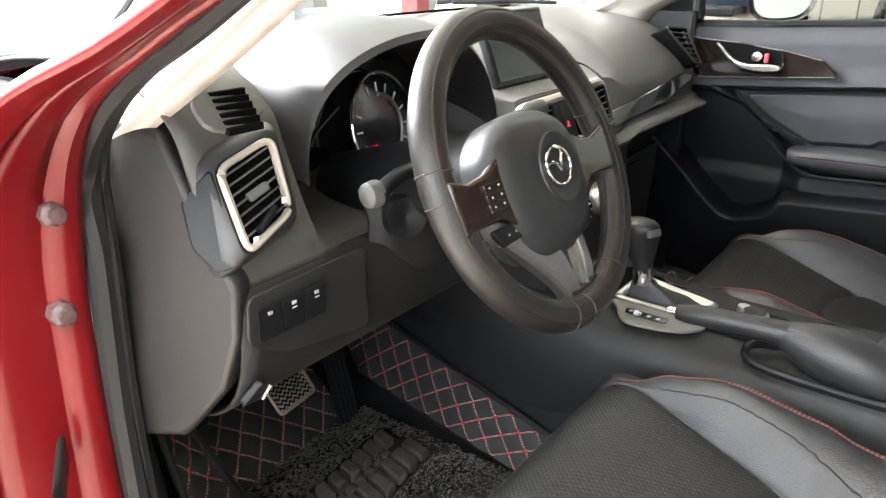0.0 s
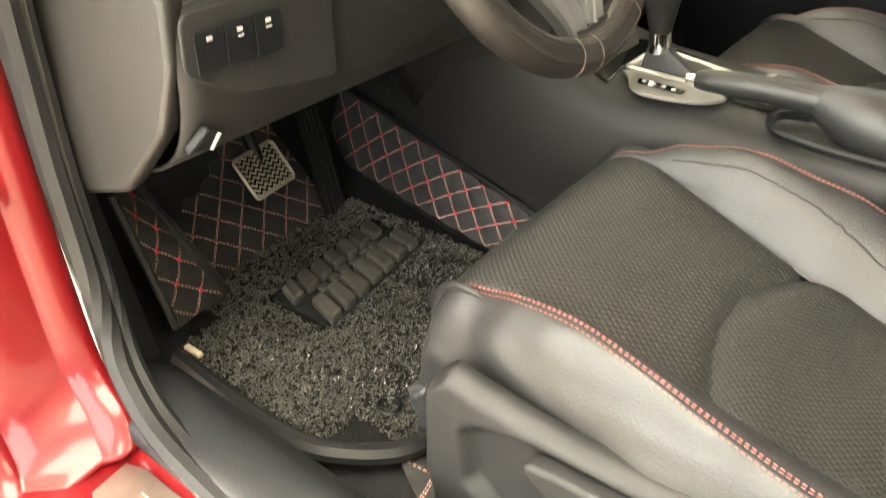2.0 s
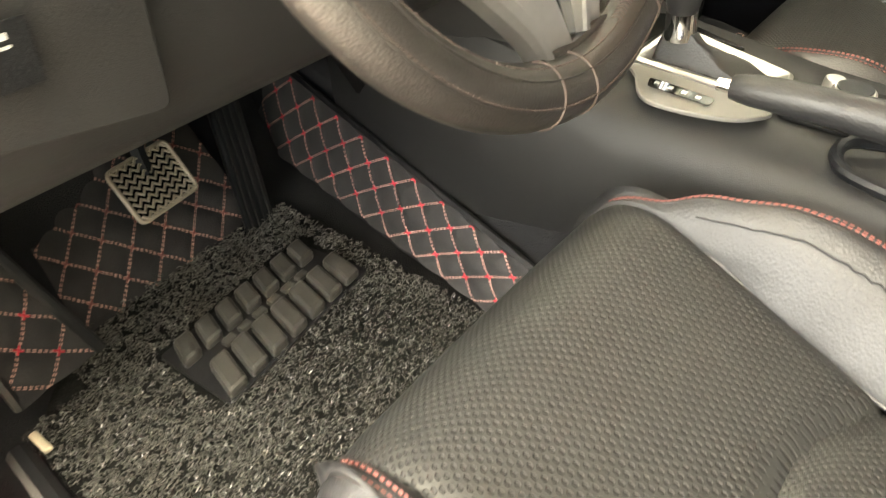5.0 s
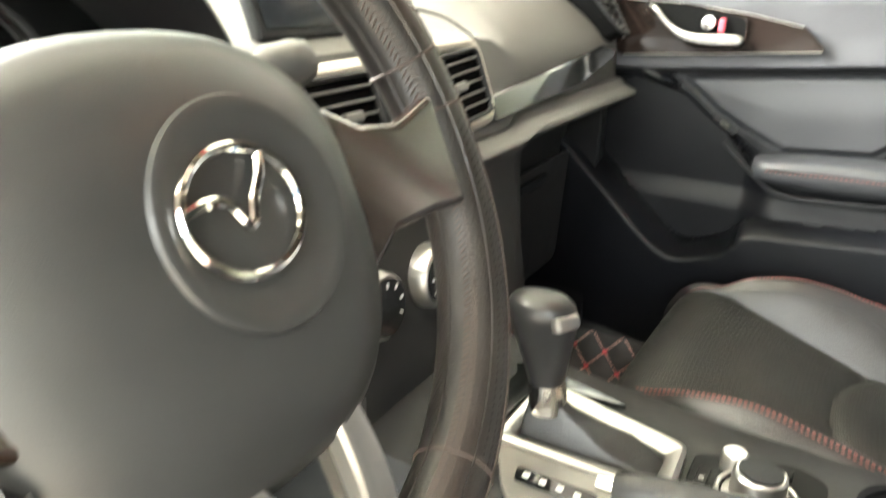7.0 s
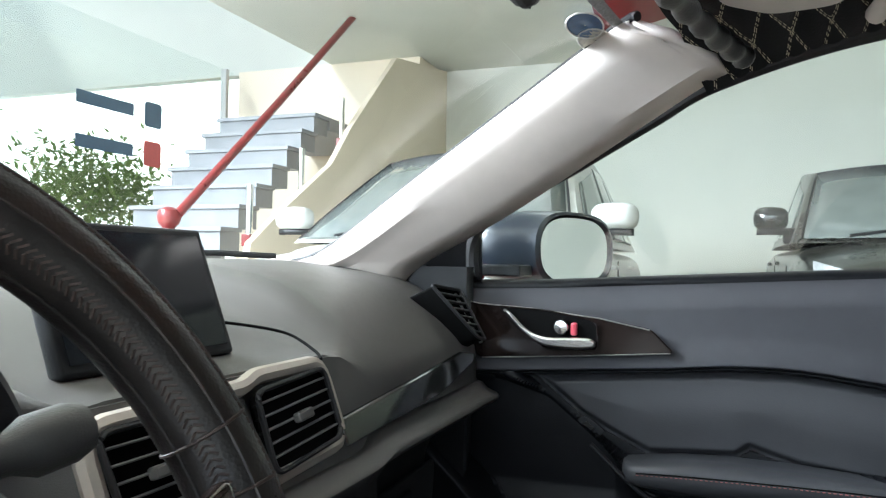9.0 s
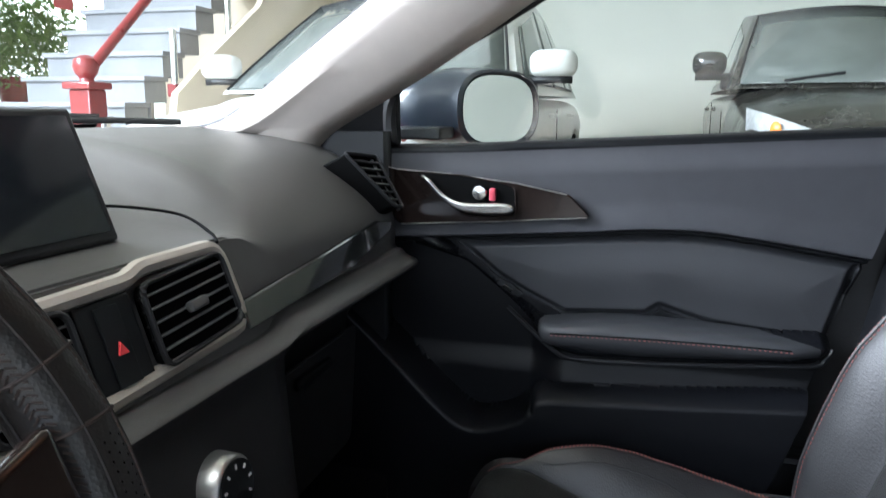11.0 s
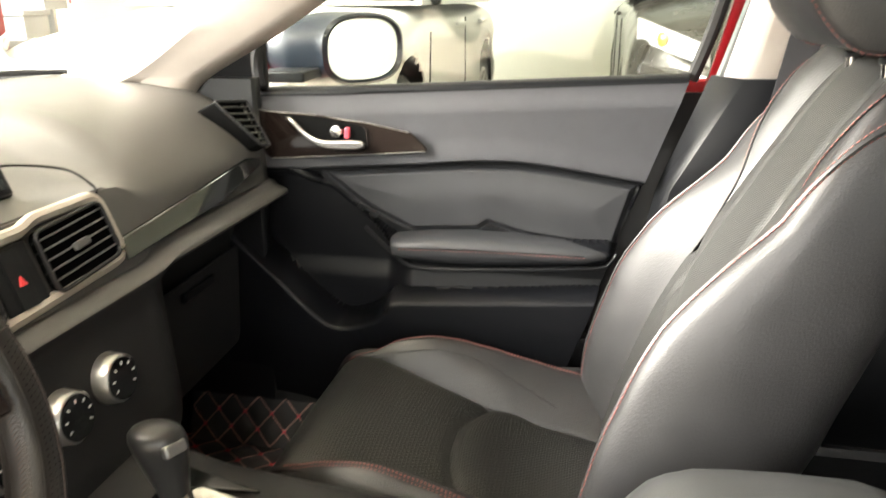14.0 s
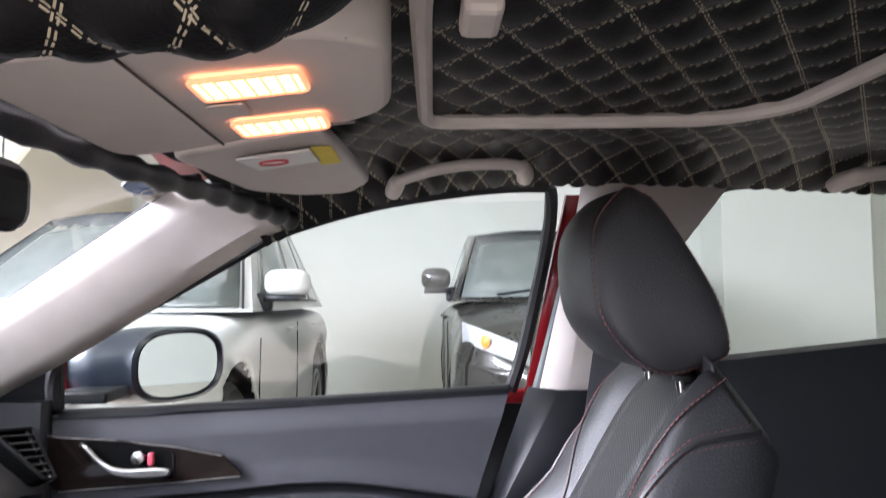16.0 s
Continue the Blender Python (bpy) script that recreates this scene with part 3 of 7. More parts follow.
# ---------------------------------------------------------------- the red car: shell
def shell():
    t = thing("red_car", (-0.8, 0, 0.3), "red car body with the driver's door open", "car")
    # sill with its outer red flank, jamb and pillars
    prof = spline([(-0.93, 0.22), (-0.935, 0.32), (-0.915, 0.355), (-0.87, 0.362), (-0.80, 0.362), (-0.780, 0.362), (-0.772, 0.366), (-0.766, 0.378)], 4)
    part("sill", grid([[V(p.x, y, p.y) for p in prof] for y in (-1.3, -0.8, -0.4, 0, 0.2, 0.3, 0.42)]), RED, t, solid=0.01)
    # hinge jamb: faces back and inwards, sweeps up into the windscreen pillar
    line = [((-0.925, 0.235, 0.325), (-0.766, 0.205, 0.368)), ((-0.90, 0.30, 0.36), (-0.752, 0.225, 0.395)), ((-0.90, 0.33, 0.45), (-0.745, 0.285, 0.46)), ((-0.89, 0.33, 0.7), (-0.735, 0.31, 0.7)), ((-0.875, 0.33, 0.86), (-0.725, 0.31, 0.85)),
            ((-0.80, 0.27, 0.975), (-0.712, 0.285, 0.955)), ((-0.755, 0.13, 1.045), (-0.700, 0.170, 1.032)), ((-0.70, -0.02, 1.15), (-0.66, 0.02, 1.12)), ((-0.66, -0.14, 1.32), (-0.61, -0.12, 1.27)), ((-0.64, -0.4, 1.39), (-0.595, -0.4, 1.33)), ((-0.63, -1.2, 1.38), (-0.59, -1.2, 1.33))]
    a = spline([p for p, q in line], 5)
    b = spline([q for p, q in line], 5)
    part("door_jamb", grid([[p + (q - p) * s + V(0, -0.010 * math.sin(math.pi * s) + 0.012 * ease(s, 0.24, 0.34) - 0.012 * ease(s, 0.80, 0.9), 0) for s in (0, 0.04, 0.12, 0.22, 0.25, 0.29, 0.33, 0.36, 0.5, 0.65, 0.78, 0.82, 0.86, 0.9, 0.94, 1)] for p, q in zip(a, b)]), RED, t, solid=0.012)
    # front wing, roof and right flank close the shell
    part("front_wing", grid([[V(-0.90, 0.345, 0.30), V(-0.905, 0.345, 0.6), V(-0.90, 0.345, 0.86), V(-0.88, 0.375, 0.955)], [V(-0.90, 1.2, 0.30), V(-0.905, 1.2, 0.6), V(-0.88, 1.2, 0.80), V(-0.80, 1.2, 0.90)]]), RED, t, solid=0.01)
    part("bonnet", grid([[V(x, 0.80 - 0.5 * abs(x / 0.88) ** 3 * 0.85, 0.955 - 0.02 * x * x) for x in (-0.88, -0.6, -0.3, 0, 0.3, 0.6, 0.88)], [V(x, 1.85, 0.78 - 0.05 * x * x) for x in (-0.88, -0.6, -0.3, 0, 0.3, 0.6, 0.88)]]), RED, t, solid=0.01)
    part("roof_skin", grid([[V(x, y, 1.42 - 0.16 * abs(x / 0.66) ** 3 * 0.4 - 0.05 * max(0, (y + 0.25) / 0.3) ** 2) for x in (-0.66, -0.5, -0.25, 0, 0.25, 0.5, 0.66)] for y in (0.02, -0.1, -0.3, -0.7, -1.2, -1.7)]), RED, t, solid=0.008)
    part("right_flank", grid([[V(0.90, y, z) for y in (0.4, 0, -0.6, -1.3)] for z in (0.25, 0.5, 0.8)] + [[V(0.86, y, 0.9) for y in (0.4, 0, -0.6, -1.3)], [V(0.80, y, 0.945 - 0.05 * y) for y in (0.4, 0, -0.6, -1.3)]]), RED, t, solid=0.01)
    part("window_frame", grid([[V(0.735, -0.535, 0.96), V(0.735, -0.575, 0.96)], [V(0.725, -0.575, 1.15), V(0.725, -0.61, 1.15)], [V(0.70, -0.605, 1.30), V(0.70, -0.64, 1.30)]]), RED, t, solid=0.02)
    # sill plate
    sp = part("scuff_plate", plate([(-0.842, 0.16, 0.366), (-0.842, -0.75, 0.366), (-0.777, -0.75, 0.366), (-0.777, 0.17, 0.366), (-0.785, 0.195, 0.366), (-0.825, 0.19, 0.366)], (0, 0, 0.003), 0.001), STEEL, t, "brushed metal sill plate with grooves")
    for x in (-0.835, -0.823, -0.807, -0.795):
        part("groove", box(x - 0.002, x + 0.002, -0.7, 0.15, 0.3688, 0.3705), STEEL, sp)
    for x, y, z in ((-0.748, 0.298, 0.866), (-0.757, 0.298, 0.768)):
        part("bolt", moved(lathe([(0, -0.03), (0.012, -0.03), (0.013, -0.003), (0.012, 0.0), (0.008, 0.003), (0.008, 0.008), (0, 0.009)], 8), pose(x, y, z, 90)), BOLT, t)
    part("check_strap", plate(rounded([(-0.775, 0.31, 0.645), (-0.815, 0.245, 0.636), (-0.815, 0.245, 0.604), (-0.775, 0.31, 0.61)], 0.008), (-0.012, -0.008, 0), 0.002), RUBBER, t, "black door check strap")
    # door seal
    seal = spline([(-0.768, -0.8, 0.385), (-0.766, -0.1, 0.385), (-0.760, 0.12, 0.388), (-0.748, 0.22, 0.42), (-0.73, 0.275, 0.50), (-0.724, 0.295, 0.65), (-0.712, 0.305, 0.82), (-0.702, 0.315, 0.90), (-0.696, 0.285, 0.95), (-0.690, 0.225, 0.995), (-0.68, 0.13, 1.045), (-0.65, -0.01, 1.14), (-0.615, -0.12, 1.245), (-0.595, -0.4, 1.32), (-0.59, -1.0, 1.32)], 8)
    part("door_seal", tube(seal, 0.013, 8), RUBBER, t, "black rubber door seal")
    part("seal_lip", tube([p + V(0.016, 0.004, 0.002) for p in seal], 0.009, 8), RUBBER, t)
    return t


car = shell()


def inner_structure():
    t = thing("cabin_lining", (0, 0, 0.25), "dark carpeted cabin floor and side linings", "car lining", kind="structure")
    part("floor_pan", grid([[V(x, y, z) for x in (-0.70, -0.3, -0.16, -0.1, 0.12, 0.18, 0.35, 0.70)] for y, z in ((-1.6, 0.24), (-0.6, 0.24), (0.3, 0.245), (0.55, 0.27), (0.72, 0.42), (0.78, 0.6), (0.78, 0.9))]), CARPET, t, solid=0.01)
    part("tunnel", grid([[V(x + k * (1 if x < 0 else 0), y, z + dz) for x, dz in ((-0.16, 0), (-0.12, 0.16), (0.0, 0.2), (0.14, 0.16), (0.19, 0))] for y, z, k in ((-1.6, 0.24, 0), (0.05, 0.25, 0.02), (0.3, 0.25, 0.05), (0.6, 0.28, 0.085), (0.75, 0.36, 0.09))]), CARPET, t)
    part("pillar_foot", box(0.69, 0.735, -0.80, -0.28, 0.25, 0.52, 0.01), PLASTIC, t)
    inner = spline([(-0.770, 0.378), (-0.766, 0.392), (-0.75, 0.400), (-0.71, 0.400), (-0.685, 0.385), (-0.66, 0.35), (-0.645, 0.30), (-0.64, 0.24)], 4)
    part("sill_trim", grid([[V(p.x, y, p.y) for p in inner] for y in (-1.0, -0.4, 0.0, 0.2, 0.28)]), TRIM, t, solid=0.004)
    part("kick_panel", grid([[V(-0.735, 0.275, 0.40), V(-0.715, 0.30, 0.62), V(-0.70, 0.32, 0.85)], [V(-0.67, 0.31, 0.36), V(-0.67, 0.36, 0.6), V(-0.67, 0.36, 0.8)], [V(-0.645, 0.5, 0.26), V(-0.645, 0.55, 0.6), V(-0.645, 0.55, 0.8)], [V(-0.62, 0.75, 0.3), V(-0.62, 0.75, 0.6), V(-0.62, 0.75, 0.8)]]), TRIM, t, solid=0.004)
    part("right_sill_trim", box(0.655, 0.74, -1.6, 0.8, 0.2, 0.37, 0.02), PLASTIC, t)
    part("pillar_gap_seal", grid([[V(0.735, y, z) for y in (-0.36, -0.48, -0.62)] for z in (0.3, 0.6, 0.8, 0.955)]), RUBBER, t, solid=0.01)
    part("right_kick_panel", box(0.655, 0.69, 0.22, 0.80, 0.24, 0.97), PLASTIC, t)
    part("left_cowl", box(-0.69, -0.655, 0.40, 0.80, 0.24, 0.955), PLASTIC, t)
    part("bulkhead", box(-0.69, 0.69, 0.79, 0.82, 0.24, 0.95), CARPET, t)
    part("rear_bulkhead", box(-0.7, 0.7, -1.75, -1.7, 0.24, 1.3), CARPET, t)
    part("left_rear_lining", box(-0.72, -0.70, -1.7, -0.85, 0.3, 1.0), PLASTIC, t)
    part("rear_bench", box(-0.65, 0.65, -1.7, -1.2, 0.26, 0.55, 0.05, 3), LEATHER, t)


inner_structure()


# ---------------------------------------------------------------- dashboard
def dashboard():
    t = thing("dashboard", (0, 0.4, 0.7), "black soft-touch dashboard with round and slatted air vents", "dashboard")
    right = [(0.80, 0.955), (0.62, 0.975), (0.46, 0.972), (0.33, 0.95), (0.255, 0.905), (0.215, 0.865), (0.205, 0.838), (0.203, 0.80), (0.193, 0.795), (0.184, 0.786), (0.167, 0.778), (0.178, 0.765), (0.262, 0.748), (0.285, 0.60), (0.29, 0.50), (0.34, 0.43), (0.5, 0.40)]
    mid = [(0.80, 0.955), (0.62, 0.965), (0.46, 0.945), (0.36, 0.915), (0.27, 0.885), (0.225, 0.878), (0.22, 0.87), (0.195, 0.79), (0.187, 0.781), (0.178, 0.775), (0.167, 0.768), (0.175, 0.753), (0.155, 0.64), (0.15, 0.60), (0.16, 0.55), (0.2, 0.5), (0.4, 0.45)]
    left = [(0.80, 0.955), (0.62, 0.975), (0.48, 0.985), (0.36, 0.985), (0.28, 0.965), (0.24, 0.935), (0.225, 0.90), (0.205, 0.85), (0.185, 0.81), (0.175, 0.785), (0.17, 0.755), (0.175, 0.70), (0.20, 0.65), (0.25, 0.62), (0.32, 0.62), (0.4, 0.62), (0.5, 0.62)]
    column = [(0.80, 0.955), (0.62, 0.975), (0.48, 0.985), (0.42, 0.985), (0.40, 0.965), (0.395, 0.90), (0.39, 0.85), (0.33, 0.80), (0.26, 0.785), (0.20, 0.78), (0.178, 0.755), (0.18, 0.70), (0.20, 0.65), (0.25, 0.62), (0.32, 0.62), (0.4, 0.62), (0.5, 0.62)]
    st = [(-0.655, left), (-0.60, left), (-0.535, left), (-0.475, column), (-0.125, column), (-0.085, mid), (-0.05, mid), (0.15, mid), (0.24, mid), (0.30, right), (0.45, right), (0.66, right)]

    def at(x):
        for (xa, a), (xb, b) in zip(st, st[1:]):
            if x <= xb:
                f = (x - xa) / (xb - xa)
                f = f * f * (3 - 2 * f)
                return [V(x, ya + (yb - ya) * f, za + (zb - za) * f) for (ya, za), (yb, zb) in zip(a, b)]
    rows = []
    for k in range(56):
        x = -0.655 + 1.315 * k / 55
        rows.append(spline(at(x), 3))
        drop = 0.30 * abs(x / 0.66) ** 3
        for p in rows[-1]:
            if p.y > 0.45:
                p.y = 0.45 + (p.y - 0.45) * (1 - drop)
    sheet_points = np.array([[tuple(p) for p in r] for r in rows])
    # paler material runs down over the lit ledge, so its light is in the colour
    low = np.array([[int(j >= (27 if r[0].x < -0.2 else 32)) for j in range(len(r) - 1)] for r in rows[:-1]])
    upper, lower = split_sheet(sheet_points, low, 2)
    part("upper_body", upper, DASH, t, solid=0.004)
    part("lower_body", lower, LOWER, t, "lower dashboard, coloured darker below the lit ledge", solid=0.004)
    # end cap on the driver's side
    cap = [(-0.657, 0.166, 0.792), (-0.664, 0.166, 0.74), (-0.672, 0.185, 0.68), (-0.684, 0.245, 0.61), (-0.71, 0.335, 0.588), (-0.70, 0.335, 0.80), (-0.665, 0.33, 0.945), (-0.655, 0.26, 0.93), (-0.66, 0.21, 0.86)]
    part("end_cap", plate(cap, (0.03, 0.012, 0), 0.008, 3), ENDCAP, t)
    rel = part("bonnet_release", plate(rounded([(-0.657, 0.186, 0.664), (-0.636, 0.180, 0.683), (-0.625, 0.181, 0.676), (-0.632, 0.187, 0.660)], 0.003), (0.001, -0.008, -0.004), 0.002), PLASTIC, t)
    part("release_edge", tube([(-0.632, 0.178, 0.657), (-0.625, 0.172, 0.672)], 0.0018, 6), GREYMARK, rel)
    part("glovebox_lid", plate(rounded([(0.30, 0.262, 0.672), (0.63, 0.262, 0.680), (0.625, 0.272, 0.49), (0.31, 0.272, 0.48)], 0.02), (0, -0.006, 0), 0.003), LOWER, t)
    part("lid_latch", box(0.42, 0.52, 0.246, 0.256, 0.645, 0.662, 0.004), PLASTIC, t)
    # gloss strip and silver frame
    strip = [(0.205, 0.188, 0.797), (0.45, 0.187, 0.809), (0.60, 0.194, 0.832), (0.618, 0.198, 0.842), (0.58, 0.207, 0.848), (0.40, 0.203, 0.834), (0.215, 0.203, 0.820)]
    part("gloss_strip", plate(strip, (0, -0.006, 0.0), 0.002), GLOSS, t, "glossy piano-black trim strip")
    return t


dash = dashboard()
part("defrost_slot", tube(spline([(-0.50, 0.60, 0.980), (-0.25, 0.68, 0.972), (0.0, 0.70, 0.968), (0.25, 0.68, 0.972), (0.50, 0.60, 0.978)], 6), 0.006, 6, flat=0.4), VOID, dash)


def air_vent(parent, outline, normal, slats, frame_mat, frame_r=0.004, tab=True, corner=0.012, deep=0.008):
    """A slatted vent in an outline of points: frame, slats and a thumb tab."""
    n = Vector(normal).normalized()
    o = [Vector(p) + n * 0.009 for p in outline]
    c = sum(o, Vector()) / len(o)
    ring = rounded(o, corner)
    # black backing and collar put the duct's inner shade into the colour
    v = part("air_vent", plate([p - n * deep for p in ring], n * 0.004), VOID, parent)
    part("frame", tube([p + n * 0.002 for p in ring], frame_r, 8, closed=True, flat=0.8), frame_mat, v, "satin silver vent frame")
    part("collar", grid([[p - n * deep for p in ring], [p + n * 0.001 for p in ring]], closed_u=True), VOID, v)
    up = n.cross((o[1] - o[0] + o[2] - o[3]).normalized()).normalized()
    up = up if up.z > 0 else -up
    zs = [p.dot(up) for p in ring]
    side = n.cross(up).normalized()
    for k in range(slats):
        h = min(zs) + (max(zs) - min(zs)) * (k + 1) / (slats + 1)
        cross = []
        for a, b in zip(ring, ring[1:] + ring[:1]):
            ha, hb = a.dot(up) - h, b.dot(up) - h
            if ha * hb < 0:
                cross.append(a + (b - a) * (ha / (ha - hb)))
        if len(cross) >= 2:
            cross.sort(key=lambda p: p.dot(side))
            p, q = cross[0], cross[-1]
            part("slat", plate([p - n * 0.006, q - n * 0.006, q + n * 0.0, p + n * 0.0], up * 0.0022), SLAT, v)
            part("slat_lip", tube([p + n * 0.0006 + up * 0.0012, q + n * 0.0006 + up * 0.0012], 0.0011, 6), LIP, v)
    if tab:
        part("tab", plate([c - side * 0.012 - up * 0.004, c + side * 0.012 - up * 0.004, c + side * 0.012 + up * 0.005, c - side * 0.012 + up * 0.005], n * 0.008, 0.002), LIP, v)
    return v


# driver's outer vent, passenger's outer vent, two centre vents
air_vent(dash, [(-0.631, 0.216, 0.894), (-0.575, 0.205, 0.916), (-0.573, 0.187, 0.843), (-0.643, 0.167, 0.826)], (-0.28, -0.9, 0.35), 7, CHAMPAGNE, 0.0046)
def vent_pod():
    """The padded bulge round the driver's outer vent."""
    n = V(-0.28, -0.9, 0.35).normalized()
    core = rounded([(-0.631, 0.216, 0.894), (-0.575, 0.205, 0.916), (-0.573, 0.187, 0.843), (-0.643, 0.167, 0.826)], 0.014, 5)
    mid = sum(core, Vector()) / len(core)
    rows = []
    for k, push, wide in ((1.04, 0.004, 0), (1.12, 0.0075, 0.1), (1.26, 0.007, 0.4), (1.42, -0.002, 0.7), (1.52, -0.016, 0.9), (1.56, -0.034, 1.0)):
        row = []
        for p in core:
            d = p - mid
            q = mid + d * k + n * push
            if d.x < 0:
                q += V(-0.010, 0.012, 0) * wide
            else:
                q += V(0.004, 0.0, 0) * wide
            row.append(q)
        rows.append(row)
    part("vent_pod", grid(rows, closed_u=True), POD, dash, "padded surround of the outer air vent")


vent_pod()
air_vent(dash, [(0.562, 0.250, 0.939), (0.645, 0.236, 0.930), (0.628, 0.188, 0.858), (0.598, 0.190, 0.864)], (-0.25, -0.85, 0.4), 6, RUBBER, 0.003, False, 0.006, 0.05)
part("vent_strip", tube([(0.645, 0.234, 0.929), (0.640, 0.212, 0.895), (0.628, 0.186, 0.858)], 0.0032, 8), SATIN, dash, "satin silver vent strip")
air_vent(dash, [(0.084, 0.216, 0.862), (0.20, 0.220, 0.868), (0.198, 0.196, 0.806), (0.084, 0.194, 0.797)], (0, -0.94, 0.33), 5, RUBBER, 0.003)
air_vent(dash, [(-0.083, 0.216, 0.862), (0.007, 0.216, 0.862), (0.007, 0.194, 0.797), (-0.073, 0.194, 0.797)], (0, -0.94, 0.33), 5, RUBBER, 0.003)
hz = part("hazard_switch", plate([(0.017, 0.214, 0.862), (0.075, 0.214, 0.862), (0.075, 0.192, 0.798), (0.017, 0.192, 0.798)], (0, -0.004, 0.001), 0.002), PLASTIC, dash)
part("switch_cap", plate([(0.034, 0.2085, 0.858), (0.058, 0.2085, 0.858), (0.058, 0.188, 0.80), (0.034, 0.188, 0.80)], (0, -0.002, 0.0005), 0.0008), PLASTIC, hz)
part("warning_triangle", plate([(0.041, 0.1937, 0.8235), (0.051, 0.1937, 0.8235), (0.046, 0.197, 0.8325)], (0, -0.002, 0)), material("warning_red", (0.7, 0.05, 0.06), 0.5), hz)
bez = rounded([(-0.09, 0.213, 0.868), (0.075, 0.214, 0.870), (0.095, 0.218, 0.876), (0.207, 0.219, 0.876), (0.212, 0.194, 0.800), (-0.08, 0.19, 0.788)], 0.02)
part("bezel", tube(bez, 0.0075, 8, closed=True), CHAMPAGNE, dash, "satin silver bezel round the centre vents")
part("dash_seam", tube(spline([(0.155, 0.325, 0.914), (0.20, 0.315, 0.9095), (0.235, 0.275, 0.899), (0.226, 0.235, 0.884), (0.212, 0.219, 0.878)], 6), 0.0016, 6), VOID, dash)
part("vent_panel", plate(rounded([(-0.637, 0.214, 0.900), (-0.646, 0.166, 0.817), (-0.668, 0.177, 0.813), (-0.672, 0.207, 0.831), (-0.658, 0.237, 0.87)], 0.008), (-0.004, -0.005, 0), 0.002), PLASTIC, dash, "black panel beside the vent")
part("thumb_wheel", tube([(-0.625, 0.167, 0.842), (-0.596, 0.175, 0.857)], 0.004, 10), PLASTIC, dash)
for p in ((-0.634, 0.166, 0.838), (-0.587, 0.177, 0.863)):
    part("symbol", box(p[0] - 0.003, p[0] + 0.003, p[1] - 0.006, p[1] - 0.005, p[2] - 0.003, p[2] + 0.003), WHITE, dash)
# switch panel low on the driver's side
sw = part("switch_panel", plate(rounded([(-0.652, 0.163, 0.784), (-0.482, 0.168, 0.784), (-0.478, 0.172, 0.68), (-0.60, 0.172, 0.70), (-0.655, 0.164, 0.735)], 0.012), (0, -0.004, 0), 0.002), LOWER, dash)
for k, x in enumerate((-0.628, -0.597, -0.566)):
    b = part("switch", plate(rounded([(x - 0.0148, 0.1585, 0.768), (x + 0.0148, 0.1585, 0.768), (x + 0.0148, 0.1597, 0.732), (x - 0.0148, 0.1597, 0.732)], 0.002), (0, -0.0012, 0), 0.0005), PLASTIC, sw)
    part("symbol", box(x - 0.003, x + 0.0025, 0.1567, 0.1575, 0.759, 0.7625), GREYMARK, b)
    if k:
        part("off_mark", box(x - 0.003, x + 0.003, 0.1567, 0.1575, 0.7545, 0.756), GREYMARK, b)
# round demister vent on the corner of the dash top
dv = part("demister_vent", plate(rounded([(-0.665, 0.20, 0.968), (-0.60, 0.205, 0.966), (-0.585, 0.185, 0.950), (-0.645, 0.165, 0.938), (-0.67, 0.17, 0.945)], 0.02), (0, -0.004, 0.004), 0.001), DASH, dash)
for k in range(6):
    z = 0.940 + 0.0052 * k
    part("slot", box(-0.652 + 0.002 * k, -0.598 - 0.003 * (5 - k) - 0.001 * k, 0.160 + 0.0068 * k, 0.166 + 0.0068 * k, z - 0.001, z + 0.0055, 0.0008), VOID, dv)


def display():
    t = thing("display_screen", (0.03, 0.29, 0.88), "black upright infotainment display, switched off", "screen")
    up = V(0, 0.36, 0.93).normalized()
    n = V(0, -0.93, 0.36).normalized()
    bl, br = V(-0.048, 0.285, 0.884), V(0.146, 0.285, 0.884)
    h = up * 0.122
    part("case", plate([bl, br, br + h, bl + h], n * 0.014, 0.004, 3), PLASTIC, t)
    f = n * 0.0145
    part("panel", plate([bl + up * 0.009 + V(0.009, 0, 0) + f, br + up * 0.009 - V(0.009, 0, 0) + f, br + h - up * 0.008 - V(0.009, 0, 0) + f, bl + h - up * 0.008 + V(0.009, 0, 0) + f], n * 0.0008), SCREEN, t)


display()


